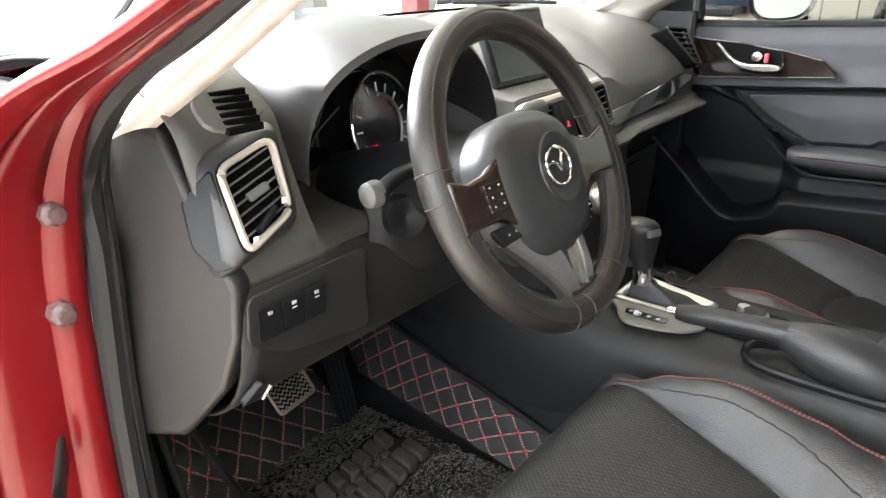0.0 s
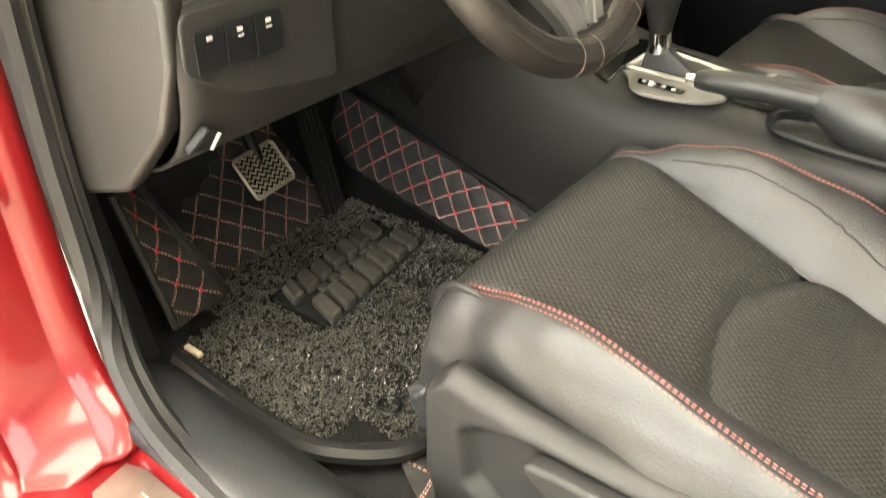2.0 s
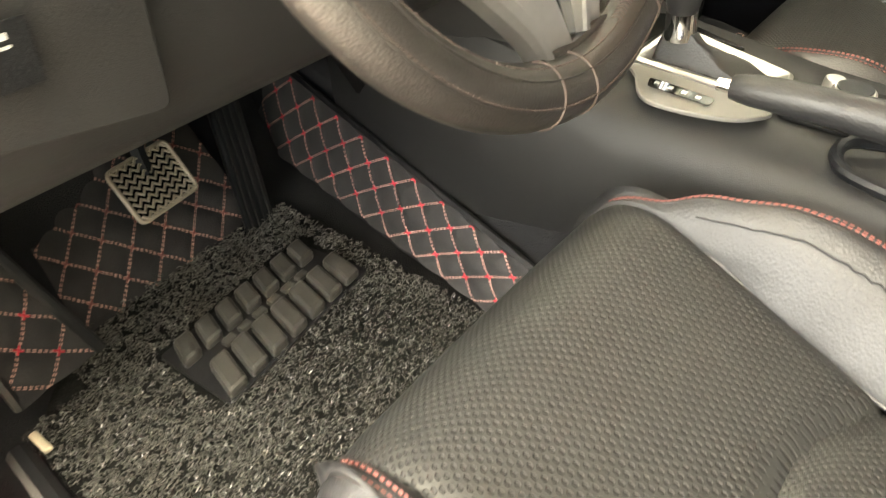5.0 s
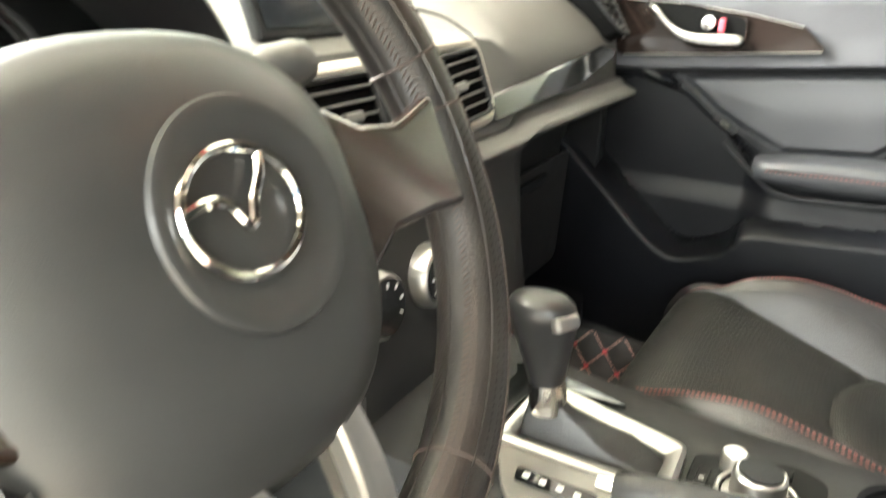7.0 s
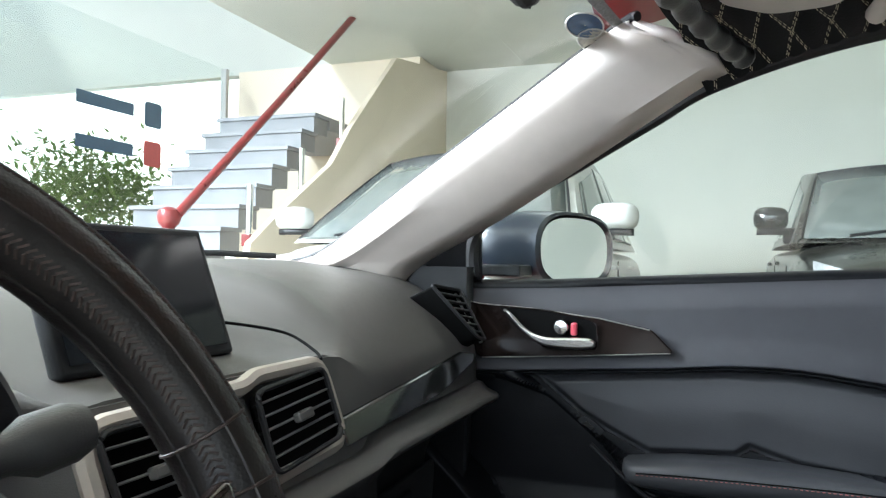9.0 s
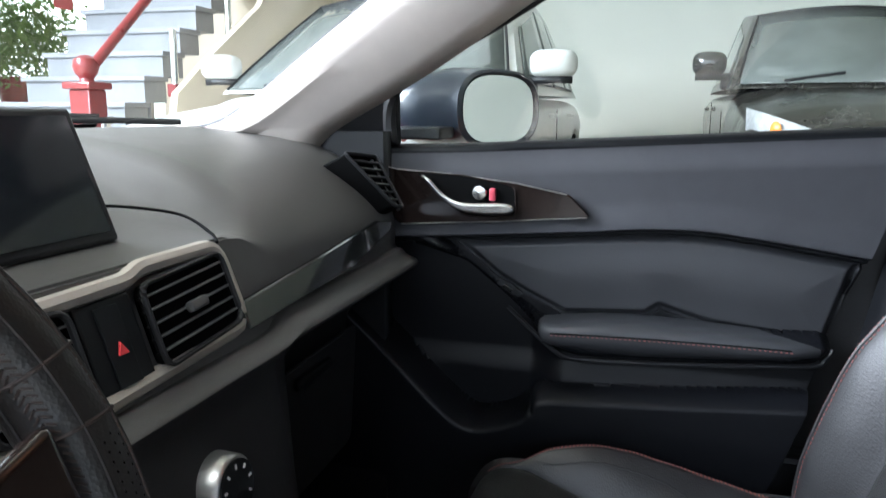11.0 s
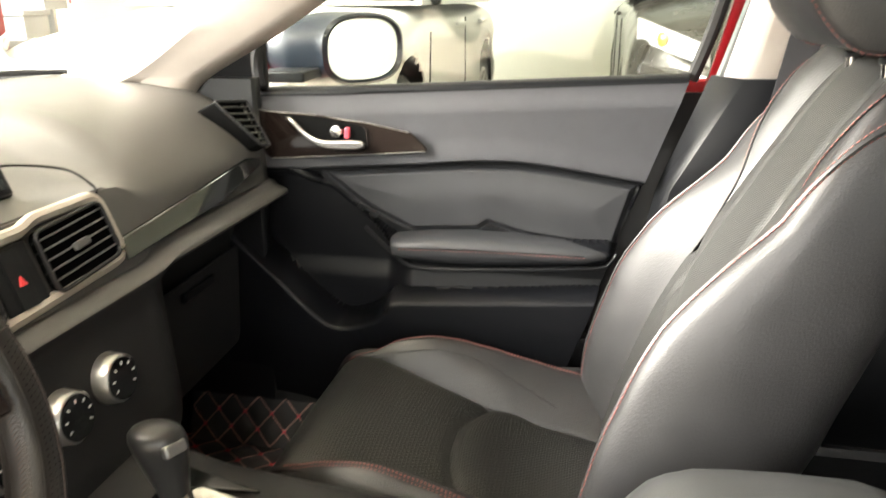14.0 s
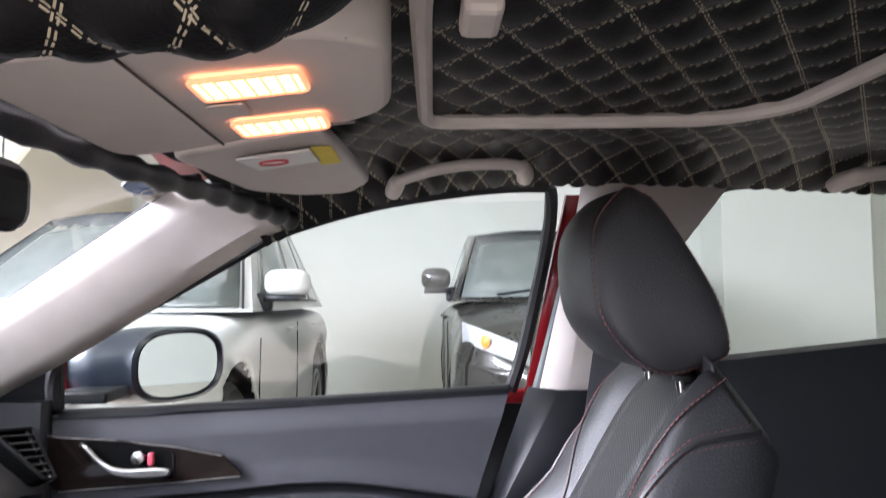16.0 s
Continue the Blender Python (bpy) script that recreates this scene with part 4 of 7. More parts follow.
def instruments():
    t = thing("instrument_cluster", (-0.36, 0.3, 0.85), "hooded instrument cluster with one large round dial", "instrument cluster")
    rows = []
    for y, s, dz in ((0.40, 0.98, 0.0), (0.30, 1.0, 0.004), (0.215, 1.0, 0.006), (0.20, 1.015, 0.009), (0.205, 1.035, 0.014), (0.25, 1.06, 0.02), (0.36, 1.09, 0.018), (0.44, 1.10, 0.0)):
        row = []
        for a in (math.pi * k / 40 for k in range(41)):
            c, d = math.cos(a), max(0.0, math.sin(a))
            e = 1.30 if c > 0 else 0.72
            row.append(V(-0.288 + 0.194 * s * math.copysign(abs(c) ** e, c), y + 0.045 * c * c, 0.83 + dz + 0.152 * s * d ** e))
        rows.append(row)
    part("hood", grid(rows), POD, t)
    part("backing", box(-0.452, -0.10, 0.355, 0.36, 0.80, 0.945), GLOSS, t)
    part("display_edge", tube(spline([(-0.3774, 0.353, 0.848), (-0.368, 0.353, 0.864), (-0.3487, 0.353, 0.877), (-0.322, 0.353, 0.893)], 4), 0.0013, 5), LIP, t)
    part("display_edge", tube([(-0.384, 0.347, 0.818), (-0.356, 0.347, 0.824)], 0.0013, 5), LIP, t)
    m = pose(-0.268, 0.325, 0.859, 78, 0, 0) @ Matrix.Diagonal((1.18, 1.40, 1.18, 1))
    part("dial", moved(lathe([(0, 0), (0.053, 0), (0.053, 0.002), (0, 0.002)], 40), m), GLOSS, t)
    part("dial_ring", moved(tube([(0.055 * math.cos(a), 0.055 * math.sin(a), 0.006) for a in (2 * math.pi * j / 48 for j in range(48))], 0.002, 8, closed=True), m), CHROME, t)
    part("inner_ring", moved(tube([(0.033 * math.cos(a), 0.033 * math.sin(a), 0.003) for a in (radians(-60 + 150 * j / 24) for j in range(25))], 0.0022, 6), m), SATIN, t)
    for k in range(13):
        a = radians(225 - 22.5 * k)
        part("dial_mark", moved(box(0.036, 0.045, -0.0009, 0.0009, 0.002, 0.0032), m @ Matrix.Rotation(a, 4, "Z")), WHITE, t)
    part("warning_light", moved(box(-0.0045, 0.0045, -0.0045, 0.0045, 0.003, 0.005, 0.001), m @ pose(-0.020, -0.020, 0)), glow("red_indicator", (1, 0.02, 0.03), 3), t)


instruments()


# ---------------------------------------------------------------- steering wheel
TILT = radians(24)
WHEEL = Matrix(((1, 0, 0, -0.348), (0, math.sin(TILT), -math.cos(TILT), 0.022), (0, math.cos(TILT), math.sin(TILT), 0.868), (0, 0, 0, 1)))


RIM_TILT = radians(26.3)
RING = Matrix(((1, 0, 0, -0.3335), (0, math.sin(RIM_TILT), -math.cos(RIM_TILT), 0.040), (0, math.cos(RIM_TILT), math.sin(RIM_TILT), 0.862), (0, 0, 0, 1)))


def steering_wheel():
    t = thing("steering_wheel", (-0.352, 0.022, 0.868), "black leather-covered steering wheel with silver lower spoke", "steering wheel")
    R, r = 0.1705, 0.0188

    def skin(a, w, k=1.0):
        """A point on the rim's cover: a round the wheel, w round the section (0 outwards, 90 degrees towards the driver)."""
        q = R + r * k * math.cos(w)
        return V(q * math.cos(a), q * math.sin(a), r * k * math.sin(w))
    rows = []
    for j in range(240):
        a = 2 * math.pi * j / 240
        row = []
        for i in range(28):
            w = 2 * math.pi * i / 28
            dip = 0.02 * math.exp(-((((math.degrees(w) - 147) + 180) % 360 - 180) / 9) ** 2)
            row.append(skin(a, w, 1 - dip + 0.012 * noise.noise(V(9 * math.cos(a), 9 * math.sin(a), w * 1.5))))
        rows.append(row)
    part("rim", moved(grid(rows, closed_u=True, closed_v=True), RING), RIM, t)
    # where the cover's pieces meet: two seams at each joint
    for a in (4, 14, 170, 180, 256, 267, 298):
        a = radians(a)
        part("cover_seam", moved(tube([skin(a, 2 * math.pi * j / 24, 1.015) for j in range(24)], 0.0009, 5, closed=True), RING), LACE, t)
    for w in (62, 112, 182):
        part("cover_seam", moved(tube([skin(2 * math.pi * j / 120, radians(w), 1.006) for j in range(120)], 0.0008, 5, closed=True), RING), RIM, t)
    lace = bmesh.new()
    for j in range(300):
        a, b = 2 * math.pi * j / 300, 2 * math.pi * (j + 0.75) / 300
        deg = math.degrees(a)
        if deg < 72 or deg > 285:
            for wa, wb in ((136, 146), (158, 148)):
                tube([skin(a, radians(wa), 1.0), skin(b, radians(wb), 1.0)], 0.0007, 4, bm=lace)
        else:
            tube([skin(a, radians(140), 1.0), skin(b, radians(140), 1.0)], 0.0007, 4, bm=lace)
        tube([skin(a, radians(66), 1.004), skin(a + 0.016, radians(66), 1.004)], 0.0006, 4, bm=lace)
    part("lacing", moved(lace, RING), LACE, t, kind="stuff")
    # punched holes along the grip pieces
    dots = bmesh.new()
    for a0, a1 in ((-62, 2),):
        for k in range(44):
            for i in range(7):
                a = radians(a0 + (a1 - a0) * (k + 0.5 * (i % 2)) / 44)
                p, n = skin(a, radians(22 + i * 13), 1.004), skin(a, radians(22 + i * 13), 2.0) - skin(a, radians(22 + i * 13), 1.0)
                n.normalize()
                u = n.cross(V(0, 0, 1)).normalized() * 0.0007
                v = n.cross(u)
                dots.faces.new([dots.verts.new(p + u), dots.verts.new(p + v), dots.verts.new(p - u), dots.verts.new(p - v)])
    part("perforation", moved(dots, RING), VOID, t, kind="stuff")
    # airbag pad
    rows = []
    for k, h in ((1.0, -0.03), (1.02, -0.008), (0.98, 0.006), (0.9, 0.014), (0.75, 0.021), (0.5, 0.026), (0.3, 0.027), (0.02, 0.027)):
        row = []
        for j in range(48):
            a = 2 * math.pi * j / 48
            rx, ry = 0.090, (0.066 if math.sin(a) > 0 else 0.100)
            e = 0.85 if math.sin(a) > 0 else 0.72
            row.append(V(k * rx * math.copysign(abs(math.cos(a)) ** e, math.cos(a)), k * ry * math.copysign(abs(math.sin(a)) ** e, math.sin(a)), h - 0.012))
        rows.append(row)
    part("airbag_pad", moved(grid(rows, closed_u=True, caps=True), WHEEL), HUB, t)
    part("centre_dish", moved(lathe([(0, 0.0148), (0.026, 0.0150), (0.030, 0.0156), (0.035, 0.0170), (0.0385, 0.0178), (0.040, 0.0172), (0.041, 0.0152), (0, 0.012)], 48), WHEEL @ pose(0.013, -0.006, 0)), HUB, t)
    # badge: a ring with a winged shape, plain
    e = [(0.0245 * math.cos(a), 0.0212 * math.sin(a), 0.018) for a in (2 * math.pi * j / 40 for j in range(40))]
    b = part("badge", moved(tube(e, 0.002, 8, closed=True), WHEEL @ pose(0.006, -0.004, 0)), CHROME, t, "oval chrome badge with a winged shape")
    wing = spline([(-0.0235, 0.004, 0.018), (-0.0155, 0.0055, 0.019), (-0.007, 0.0035, 0.0195), (-0.001, -0.0055, 0.0195), (0.004, 0.003, 0.0195), (0.010, 0.010, 0.019), (0.0135, 0.0165, 0.018)], 5)
    part("wing", moved(tube(wing, 0.0021, 8), WHEEL @ pose(0.006, -0.004, 0)), CHROME, b)
    # side spokes
    for s in (-1, 1):
        sp = [(s * 0.052, 0.040, -0.010), (s * 0.10, 0.016, -0.011), (s * 0.130, 0.012, -0.012), (s * 0.162, 0.022, -0.010), (s * 0.162, -0.036, -0.010), (s * 0.135, -0.034, -0.012), (s * 0.10, -0.034, -0.010), (s * 0.070, -0.05, -0.010)]
        o = part("side_spoke", moved(plate(sp, (0, 0, 0.012), 0.004, 3), WHEEL), SPOKE, t)
        if s < 0:
            for i in range(3):
                for j in range(2):
                    x, y = -0.1075 + j * 0.0165, 0.001 - i * 0.0098
                    bt = part("button", moved(box(x - 0.0078, x + 0.0078, y - 0.0045, y + 0.0045, -0.002, 0.0035, 0.001), WHEEL), SPOKE, o)
                    part("symbol", moved(box(x - 0.0012, x + 0.0012, y - 0.0010, y + 0.0012, 0.0034, 0.0038), WHEEL), GREYMARK, bt)
            bt = part("button", moved(plate([(-0.124, -0.040, -0.004), (-0.090, -0.040, -0.004), (-0.076, -0.058, -0.004), (-0.112, -0.060, -0.004)], (0, 0, 0.007), 0.002), WHEEL), PLASTIC, t)
            for x, y in ((-0.100, -0.050), (-0.0865, -0.0495)):
                part("symbol", moved(box(x - 0.0014, x + 0.0014, y - 0.0012, y + 0.0012, 0.0028, 0.0034), WHEEL), GREYMARK, bt)
    part("spoke_tab", moved(plate(spline([(-0.110, -0.058, -0.036), (-0.104, -0.051, -0.036), (-0.096, -0.050, -0.036), (-0.091, -0.058, -0.036), (-0.102, -0.064, -0.036)], 3, closed=True), (0, 0, 0.006), 0.002), WHEEL), SATIN, t)
    # lower spoke: a silver V whose left arm is a broad creased panel, with a dark gap before the narrow right arm
    def bar(name, left, right, mat, label, crown, thick=0.010):
        """A spoke's arm between two edge lines, raised along its middle."""
        la, ra = spline(left, 6), spline(right, 6)
        rows = []
        for p, q in zip(la, ra):
            m = q - p
            rows.append([p + V(0, 0, -thick), p + V(0, 0, 0.001), p + m * 0.10 + V(0, 0, crown * 0.9), p + m * 0.26 + V(0, 0, crown), p + m * 0.34 + V(0, 0, crown * 0.25), p + m * 0.60 + V(0, 0, crown * 0.1), p + m * 0.9 + V(0, 0, crown * 0.7), p + m * 0.97 + V(0, 0, crown * 0.6), q, q + V(0, 0, -thick)])
        return part(name, moved(grid(rows, closed_u=True, caps=True), WHEEL), mat, t, label, sharp=30)
    bar("lower_spoke", [(-0.104, -0.060, -0.004), (-0.078, -0.084, -0.004), (-0.050, -0.112, -0.005), (-0.026, -0.136, -0.009), (-0.012, -0.158, -0.014)], [(-0.070, -0.052, -0.004), (-0.042, -0.076, -0.003), (-0.016, -0.088, -0.003), (0.000, -0.115, -0.006), (0.020, -0.152, -0.014)], SATIN, "satin silver lower spoke", 0.0045)
    bar("lower_spoke", [(0.026, -0.080, -0.004), (0.028, -0.100, -0.004), (0.030, -0.125, -0.007), (0.030, -0.156, -0.014)], [(0.040, -0.074, -0.004), (0.046, -0.100, -0.005), (0.050, -0.128, -0.008), (0.052, -0.152, -0.014)], SATIN, "satin silver narrow lower spoke", 0.003)
    part("spoke_gap", moved(plate([(-0.020, -0.080, -0.012), (0.030, -0.076, -0.012), (0.034, -0.15, -0.020), (0.012, -0.14, -0.018)], (0, 0, 0.004)), WHEEL), GLOSS, t)
    part("spoke_foot", moved(plate(spline([(-0.03, -0.146, -0.018), (0.02, -0.146, -0.018), (0.058, -0.142, -0.018), (0.064, -0.165, -0.020), (0.015, -0.176, -0.020), (-0.04, -0.166, -0.020)], 4, closed=True), (0, 0, 0.010), 0.003), WHEEL), RIM, t)
    col = part("column_shroud", grid([[V(-0.352 + 0.06 * s * math.cos(a), y, 0.86 + 0.42 * (-y) * 0.45 + dz + 0.055 * s * math.sin(a)) for a in (2 * math.pi * j / 24 for j in range(24))] for y, s, dz in ((0.07, 0.85, 0.0), (0.075, 1.0, 0.0), (0.16, 1.05, -0.0), (0.24, 0.9, 0.0), (0.33, 0.75, 0.0))], closed_u=True, caps=True), PLASTIC, t)
    part("lower_column_cover", grid([[V(x, y - 0.03 * math.cos(math.pi * (x + 0.35) / 0.22), z) for x in (-0.45, -0.42, -0.38, -0.34, -0.30, -0.26)] for y, z in ((0.205, 0.835), (0.190, 0.80), (0.195, 0.745), (0.215, 0.69), (0.26, 0.668))]), LOWER, t, solid=0.006)
    part("stalk_cap", moved(lathe([(0, 0), (0.0145, 0), (0.015, 0.004), (0.0135, 0.014), (0.009, 0.018), (0, 0.019)], 20), pose(-0.492, 0.135, 0.853, 0, -90, -8)), LIP, t, "grey knurled stalk end")
    part("stalk", tube(spline([(-0.40, 0.15, 0.86), (-0.45, 0.14, 0.862), (-0.485, 0.135, 0.855), (-0.50, 0.132, 0.851)], 4), [0.009] * 9 + [0.013] * 3 + [0.011], 12), PLASTIC, t, "black indicator stalk")
    part("stalk", tube(spline([(-0.30, 0.15, 0.872), (-0.24, 0.14, 0.885), (-0.205, 0.13, 0.89), (-0.17, 0.125, 0.895)], 4), [0.009] * 9 + [0.014] * 3 + [0.012], 12), DASH, t, "grey-black wiper stalk")
    part("ignition_lock", moved(lathe([(0, 0.0), (0.022, 0.0), (0.026, -0.01), (0.024, 0.014), (0.012, 0.012), (0, 0.008)], 24), pose(-0.415, 0.165, 0.80, 80, 0, -30)), PLASTIC, t)


steering_wheel()


# ---------------------------------------------------------------- seats
def seat(name, dx, dy, dz, label, group):
    t = thing(name, (dx, -0.3 + dy, 0.3 + dz), label, "car seat", group)

    def sheet(path, section, width, lift, puff=None, side=1):
        """Points of a padded panel: along a (y, z) path, across by a section of (x, height)."""
        rows, k = [], len(path) - 1
        for i, p in enumerate(path):
            a, b = path[max(0, i - 1)], path[min(k, i + 1)]
            d = (b - a).normalized()
            row = []
            for x, h in section:
                xx = x * width(i / k)
                g = h * lift(i / k) if h > 0 else h
                if puff:
                    g += puff(xx, i / k, p)
                row.append(V(dx + xx, p.x + dy - side * d.y * g, p.y + dz + side * d.x * g))
            rows.append(row)
        return rows
    # cushion: rear to front lip and down; y, z, half width of the cloth, and the bolster's crest (x, z)
    line = [(-0.45, 0.428, 0.105, 0.195, 0.475), (-0.38, 0.435, 0.115, 0.203, 0.495), (-0.30, 0.445, 0.125, 0.205, 0.512), (-0.23, 0.460, 0.132, 0.202, 0.530), (-0.18, 0.474, 0.140, 0.198, 0.543), (-0.12, 0.493, 0.148, 0.190, 0.552),
            (-0.06, 0.512, 0.156, 0.180, 0.543), (-0.02, 0.521, 0.162, 0.170, 0.527), (0.012, 0.518, 0.163, 0.167, 0.518), (0.034, 0.500, 0.160, 0.165, 0.497), (0.043, 0.465, 0.156, 0.162, 0.462), (0.032, 0.39, 0.15, 0.158, 0.388)]
    run = spline([p[:3] for p in line], 9)
    crest = spline([(p[3], p[4], 0) for p in line], 9)
    rows = []
    for p in run:
        row = []
        for k in range(-20, 21):
            x = p.z * k / 20
            at = -0.185 - 0.04 * (x / 0.13) ** 2
            g = -0.008 * math.exp(-(((p.x - at) / 0.009) ** 2)) + 0.006 * math.exp(-(((p.x - at + 0.04) / 0.03) ** 2)) + 0.005 * (1 - (k / 20) ** 2) - 0.004 * max(0, abs(k) / 20 - 0.9) * 10
            row.append(V(dx + x, p.x + dy, p.y + dz + g))
        rows.append(row)
    part("cushion_centre", grid(rows), CLOTH, t, "perforated black cloth seat centre", solid=0.02)
    for s in (-1, 1):
        rows = []
        for p, q in zip(run, crest):
            c, e, h = p.z, q.x, q.y - p.y
            sec = spline([(c - 0.002, p.y - 0.008, 0), (c + 0.06 * (e - c), p.y + 0.08 * h, 0), (c + 0.42 * (e - c), p.y + 0.62 * h, 0), (c + 0.78 * (e - c), p.y + 0.95 * h, 0), (e, q.y, 0), (e + 0.012, q.y - 0.008, 0), (e + 0.026, q.y - 0.032, 0), (e + 0.033, q.y - 0.065, 0), (e + 0.027, max(q.y - 0.12, 0.36), 0)], 5)
            row = []
            for m in sec:
                o = V(dx + s * m.x, p.x + dy, m.y + dz)
                w = noise.noise(o * 22 + V(7 * s, 0, 0)) * 0.0022 + noise.noise(V(o.x * 60, o.y * 16, o.z * 60)) * 0.0014
                row.append(o + V(s * w, 0, w))
            rows.append(row)
        b = part("cushion_bolster", grid(rows), LEATHER, t, "padded black leather side bolster", solid=0.012)
        for k in (19, 20, 22):
            part("seam_stitching", stitches([r[k] + V(s * 0.0008, 0, 0.0009) for r in rows[4:78]], 0.0032, 0.0022, 0.0006), THREAD, b)
        part("seam", tube([r[21] + V(0, 0, 0.0003) for r in rows[4:78]], 0.0009, 5), RUBBER, b)
        mid_seam = [rows[i][8 + int(5 * math.sin(math.pi * (i - 14) / 46))] + V(-s * 0.0004, 0, 0.0004) for i in range(14, 58)]
        part("seam", tube([(mid_seam[max(0, i - 2)] + mid_seam[i] + mid_seam[min(len(mid_seam) - 1, i + 2)]) / 3 for i in range(len(mid_seam))], 0.0010, 5), RUBBER, b)
        part("piping", tube([r[1] + V(0, 0, 0.001) for r in rows[:74]], 0.0020, 6), LEATHER, b)
    rear = [V(p.x, p.y, 0) for p in spline([V(-0.405, 0.45, 0), (-0.43, 0.55, 0), (-0.475, 0.68, 0), (-0.53, 0.79, 0), (-0.595, 0.91, 0), (-0.645, 0.995, 0), (-0.685, 1.035, 0), (-0.73, 1.03, 0), (-0.76, 0.98, 0), (-0.73, 0.8, 0), (-0.65, 0.5, 0)], 6)]
    front = rear[:36]
    wd = lambda s: 0.95 - 0.32 * (lambda k: k * k * (3 - 2 * k))(min(1.0, max(0.0, (s - 0.15) / 0.95)))
    lf = lambda s: 0.55 + 0.45 * math.sin(math.pi * s / 0.5) if s < 0.25 else 1.0 - 0.62 * min(1.0, max(0.0, (s - 0.42) / 0.2)) ** 1.5

    def ribs(x, s, p):
        g = -0.007 * math.exp(-(((s - 0.34 - 1.2 * abs(x)) / 0.02) ** 2))
        return g + 0.006 * (1 - (x / 0.14) ** 2) - 0.004 * math.exp(-(((abs(x) - 0.07) / 0.006) ** 2)) * (1 if s > 0.35 else 0)
    rfine = [V(*(a + (b - a) * f)) for a, b in zip(front, front[1:]) for f in (0, 0.5)] + [front[-1]]
    part("backrest_centre", grid(sheet(rfine, [(x / 20 * 0.135, 0.0) for x in range(-20, 21)], wd, lf, ribs, -1)), CLOTH, t, "black cloth backrest centre", solid=0.02)
    for s in (-1, 1):
        bol = spline([V(s * 0.135, -0.003, 0), (s * 0.145, 0.008, 0), (s * 0.18, 0.046, 0), (s * 0.215, 0.062, 0), (s * 0.24, 0.045, 0), (s * 0.252, -0.01, 0), (s * 0.25, -0.085, 0), (s * 0.225, -0.125, 0), (s * 0.15, -0.14, 0), (0.0, -0.145, 0)], 5)
        rows = sheet(front, [(p.x, p.y) for p in bol], wd, lf, None, -1)
        for i, r in enumerate(rows):
            k = 1.12 - 0.42 * ease(i / (len(rows) - 1), 0.35, 1.0)
            for j in range(26, len(r)):
                r[j] = r[25] + (r[j] - r[25]) * V(1, k, k)
            for j in range(4, len(r)):
                w = noise.noise(r[j] * 18 + V(3 * s, 5, 0)) * 0.0028 + noise.noise(V(r[j].x * 50, r[j].y * 14, r[j].z * 14)) * 0.0016
                r[j] = r[j] + V(s * w * 0.4, w, 0)
        b = part("backrest_bolster", grid(rows), LEATHER, t, "padded black leather backrest bolster", solid=0.012)
        n = len(rows)
        up = lambda i: ease(i / (n - 1), 0.56, 0.98)
        on = lambda i, k: rows[i][int(k)] + (rows[i][min(int(k) + 1, 45)] - rows[i][int(k)]) * (k % 1)
        lift_off = V(-s * 0.0003, 0.0007, 0.0007)
        part("piping", tube([on(i, 14.5 + 14 * up(i)) for i in range(n)], 0.0030, 6), LEATHER, b)
        for k in (13.6, 15.4):
            part("seam_stitching", stitches([on(i, k + 14 * up(i)) + lift_off for i in range(n)]), THREAD, b)
        # shoulder seam, from the cloth's edge out over the top corner
        sh = [on(i, 2 + 20 * ease(i / (n - 1), 0.50, 1.0) ** 0.8) + lift_off for i in range(int(n * 0.5), n)]
        part("shoulder_seam", tube(sh, 0.0016, 6), RUBBER, b)
        part("seam_stitching", stitches([p + V(s * 0.003, 0.0004, 0.002) for p in sh]), THREAD, b)
        part("edge_seam", tube([on(i, 1.0) for i in range(int(n * 0.75))], 0.0018, 5), VOID, b)
    lid = sheet(front, [(x / 20 * 0.135, 0.0) for x in range(-20, 21)], wd, lf, ribs, -1)[-1]
    edge = [p for p in lid] + [p for p in rows[-1][1:]]
    other = [V(2 * dx - p.x, p.y, p.z) for p in rows[-1][1:-1]]
    edge = edge + other[::-1]
    mid = sum(edge, Vector()) / len(edge)
    part("backrest_top", grid([[mid + (p - mid) * k + V(0, -0.004, 1) * h for p in edge] for k, h in ((1.0, 0.0), (0.93, 0.012), (0.75, 0.024), (0.45, 0.031), (0.05, 0.033))], closed_u=True), LEATHER, t)
    # headrest: a wedge, thick at the foot, on two posts
    prof = spline([(-0.592, 1.243, 0), (-0.562, 1.202, 0), (-0.560, 1.139, 0), (-0.576, 1.088, 0), (-0.624, 1.046, 0), (-0.686, 1.058, 0), (-0.701, 1.075, 0), (-0.688, 1.130, 0), (-0.639, 1.215, 0), (-0.613, 1.241, 0)], 4, closed=True)
    cen = V(-0.615, 1.135, 0)
    rows = []
    ends = [(-1.05, 0.06), (-1.045, 0.5), (-1.025, 0.85), (-1.0, 0.965), (-0.96, 1.0)]
    for x, f in ends + [(-1 + k / 6, 1.0 - 0.0 * k) for k in range(1, 12)] + [(-a, b) for a, b in ends[::-1]]:
        fwd = 0.018 * max(0, 1 - x * x)
        rows.append([V(dx + 0.110 * x * (1 - 0.10 * (cen.y + (p.y - cen.y) * f - 1.05) / 0.2), cen.x + dy + (p.x - cen.x) * f + (fwd if p.x > cen.x else 0), cen.y + dz + (p.y - cen.y) * f) for p in prof])
    hr = part("headrest", grid(rows, closed_u=True, caps=True), LEATHER, t, "black leather headrest with red stitching")
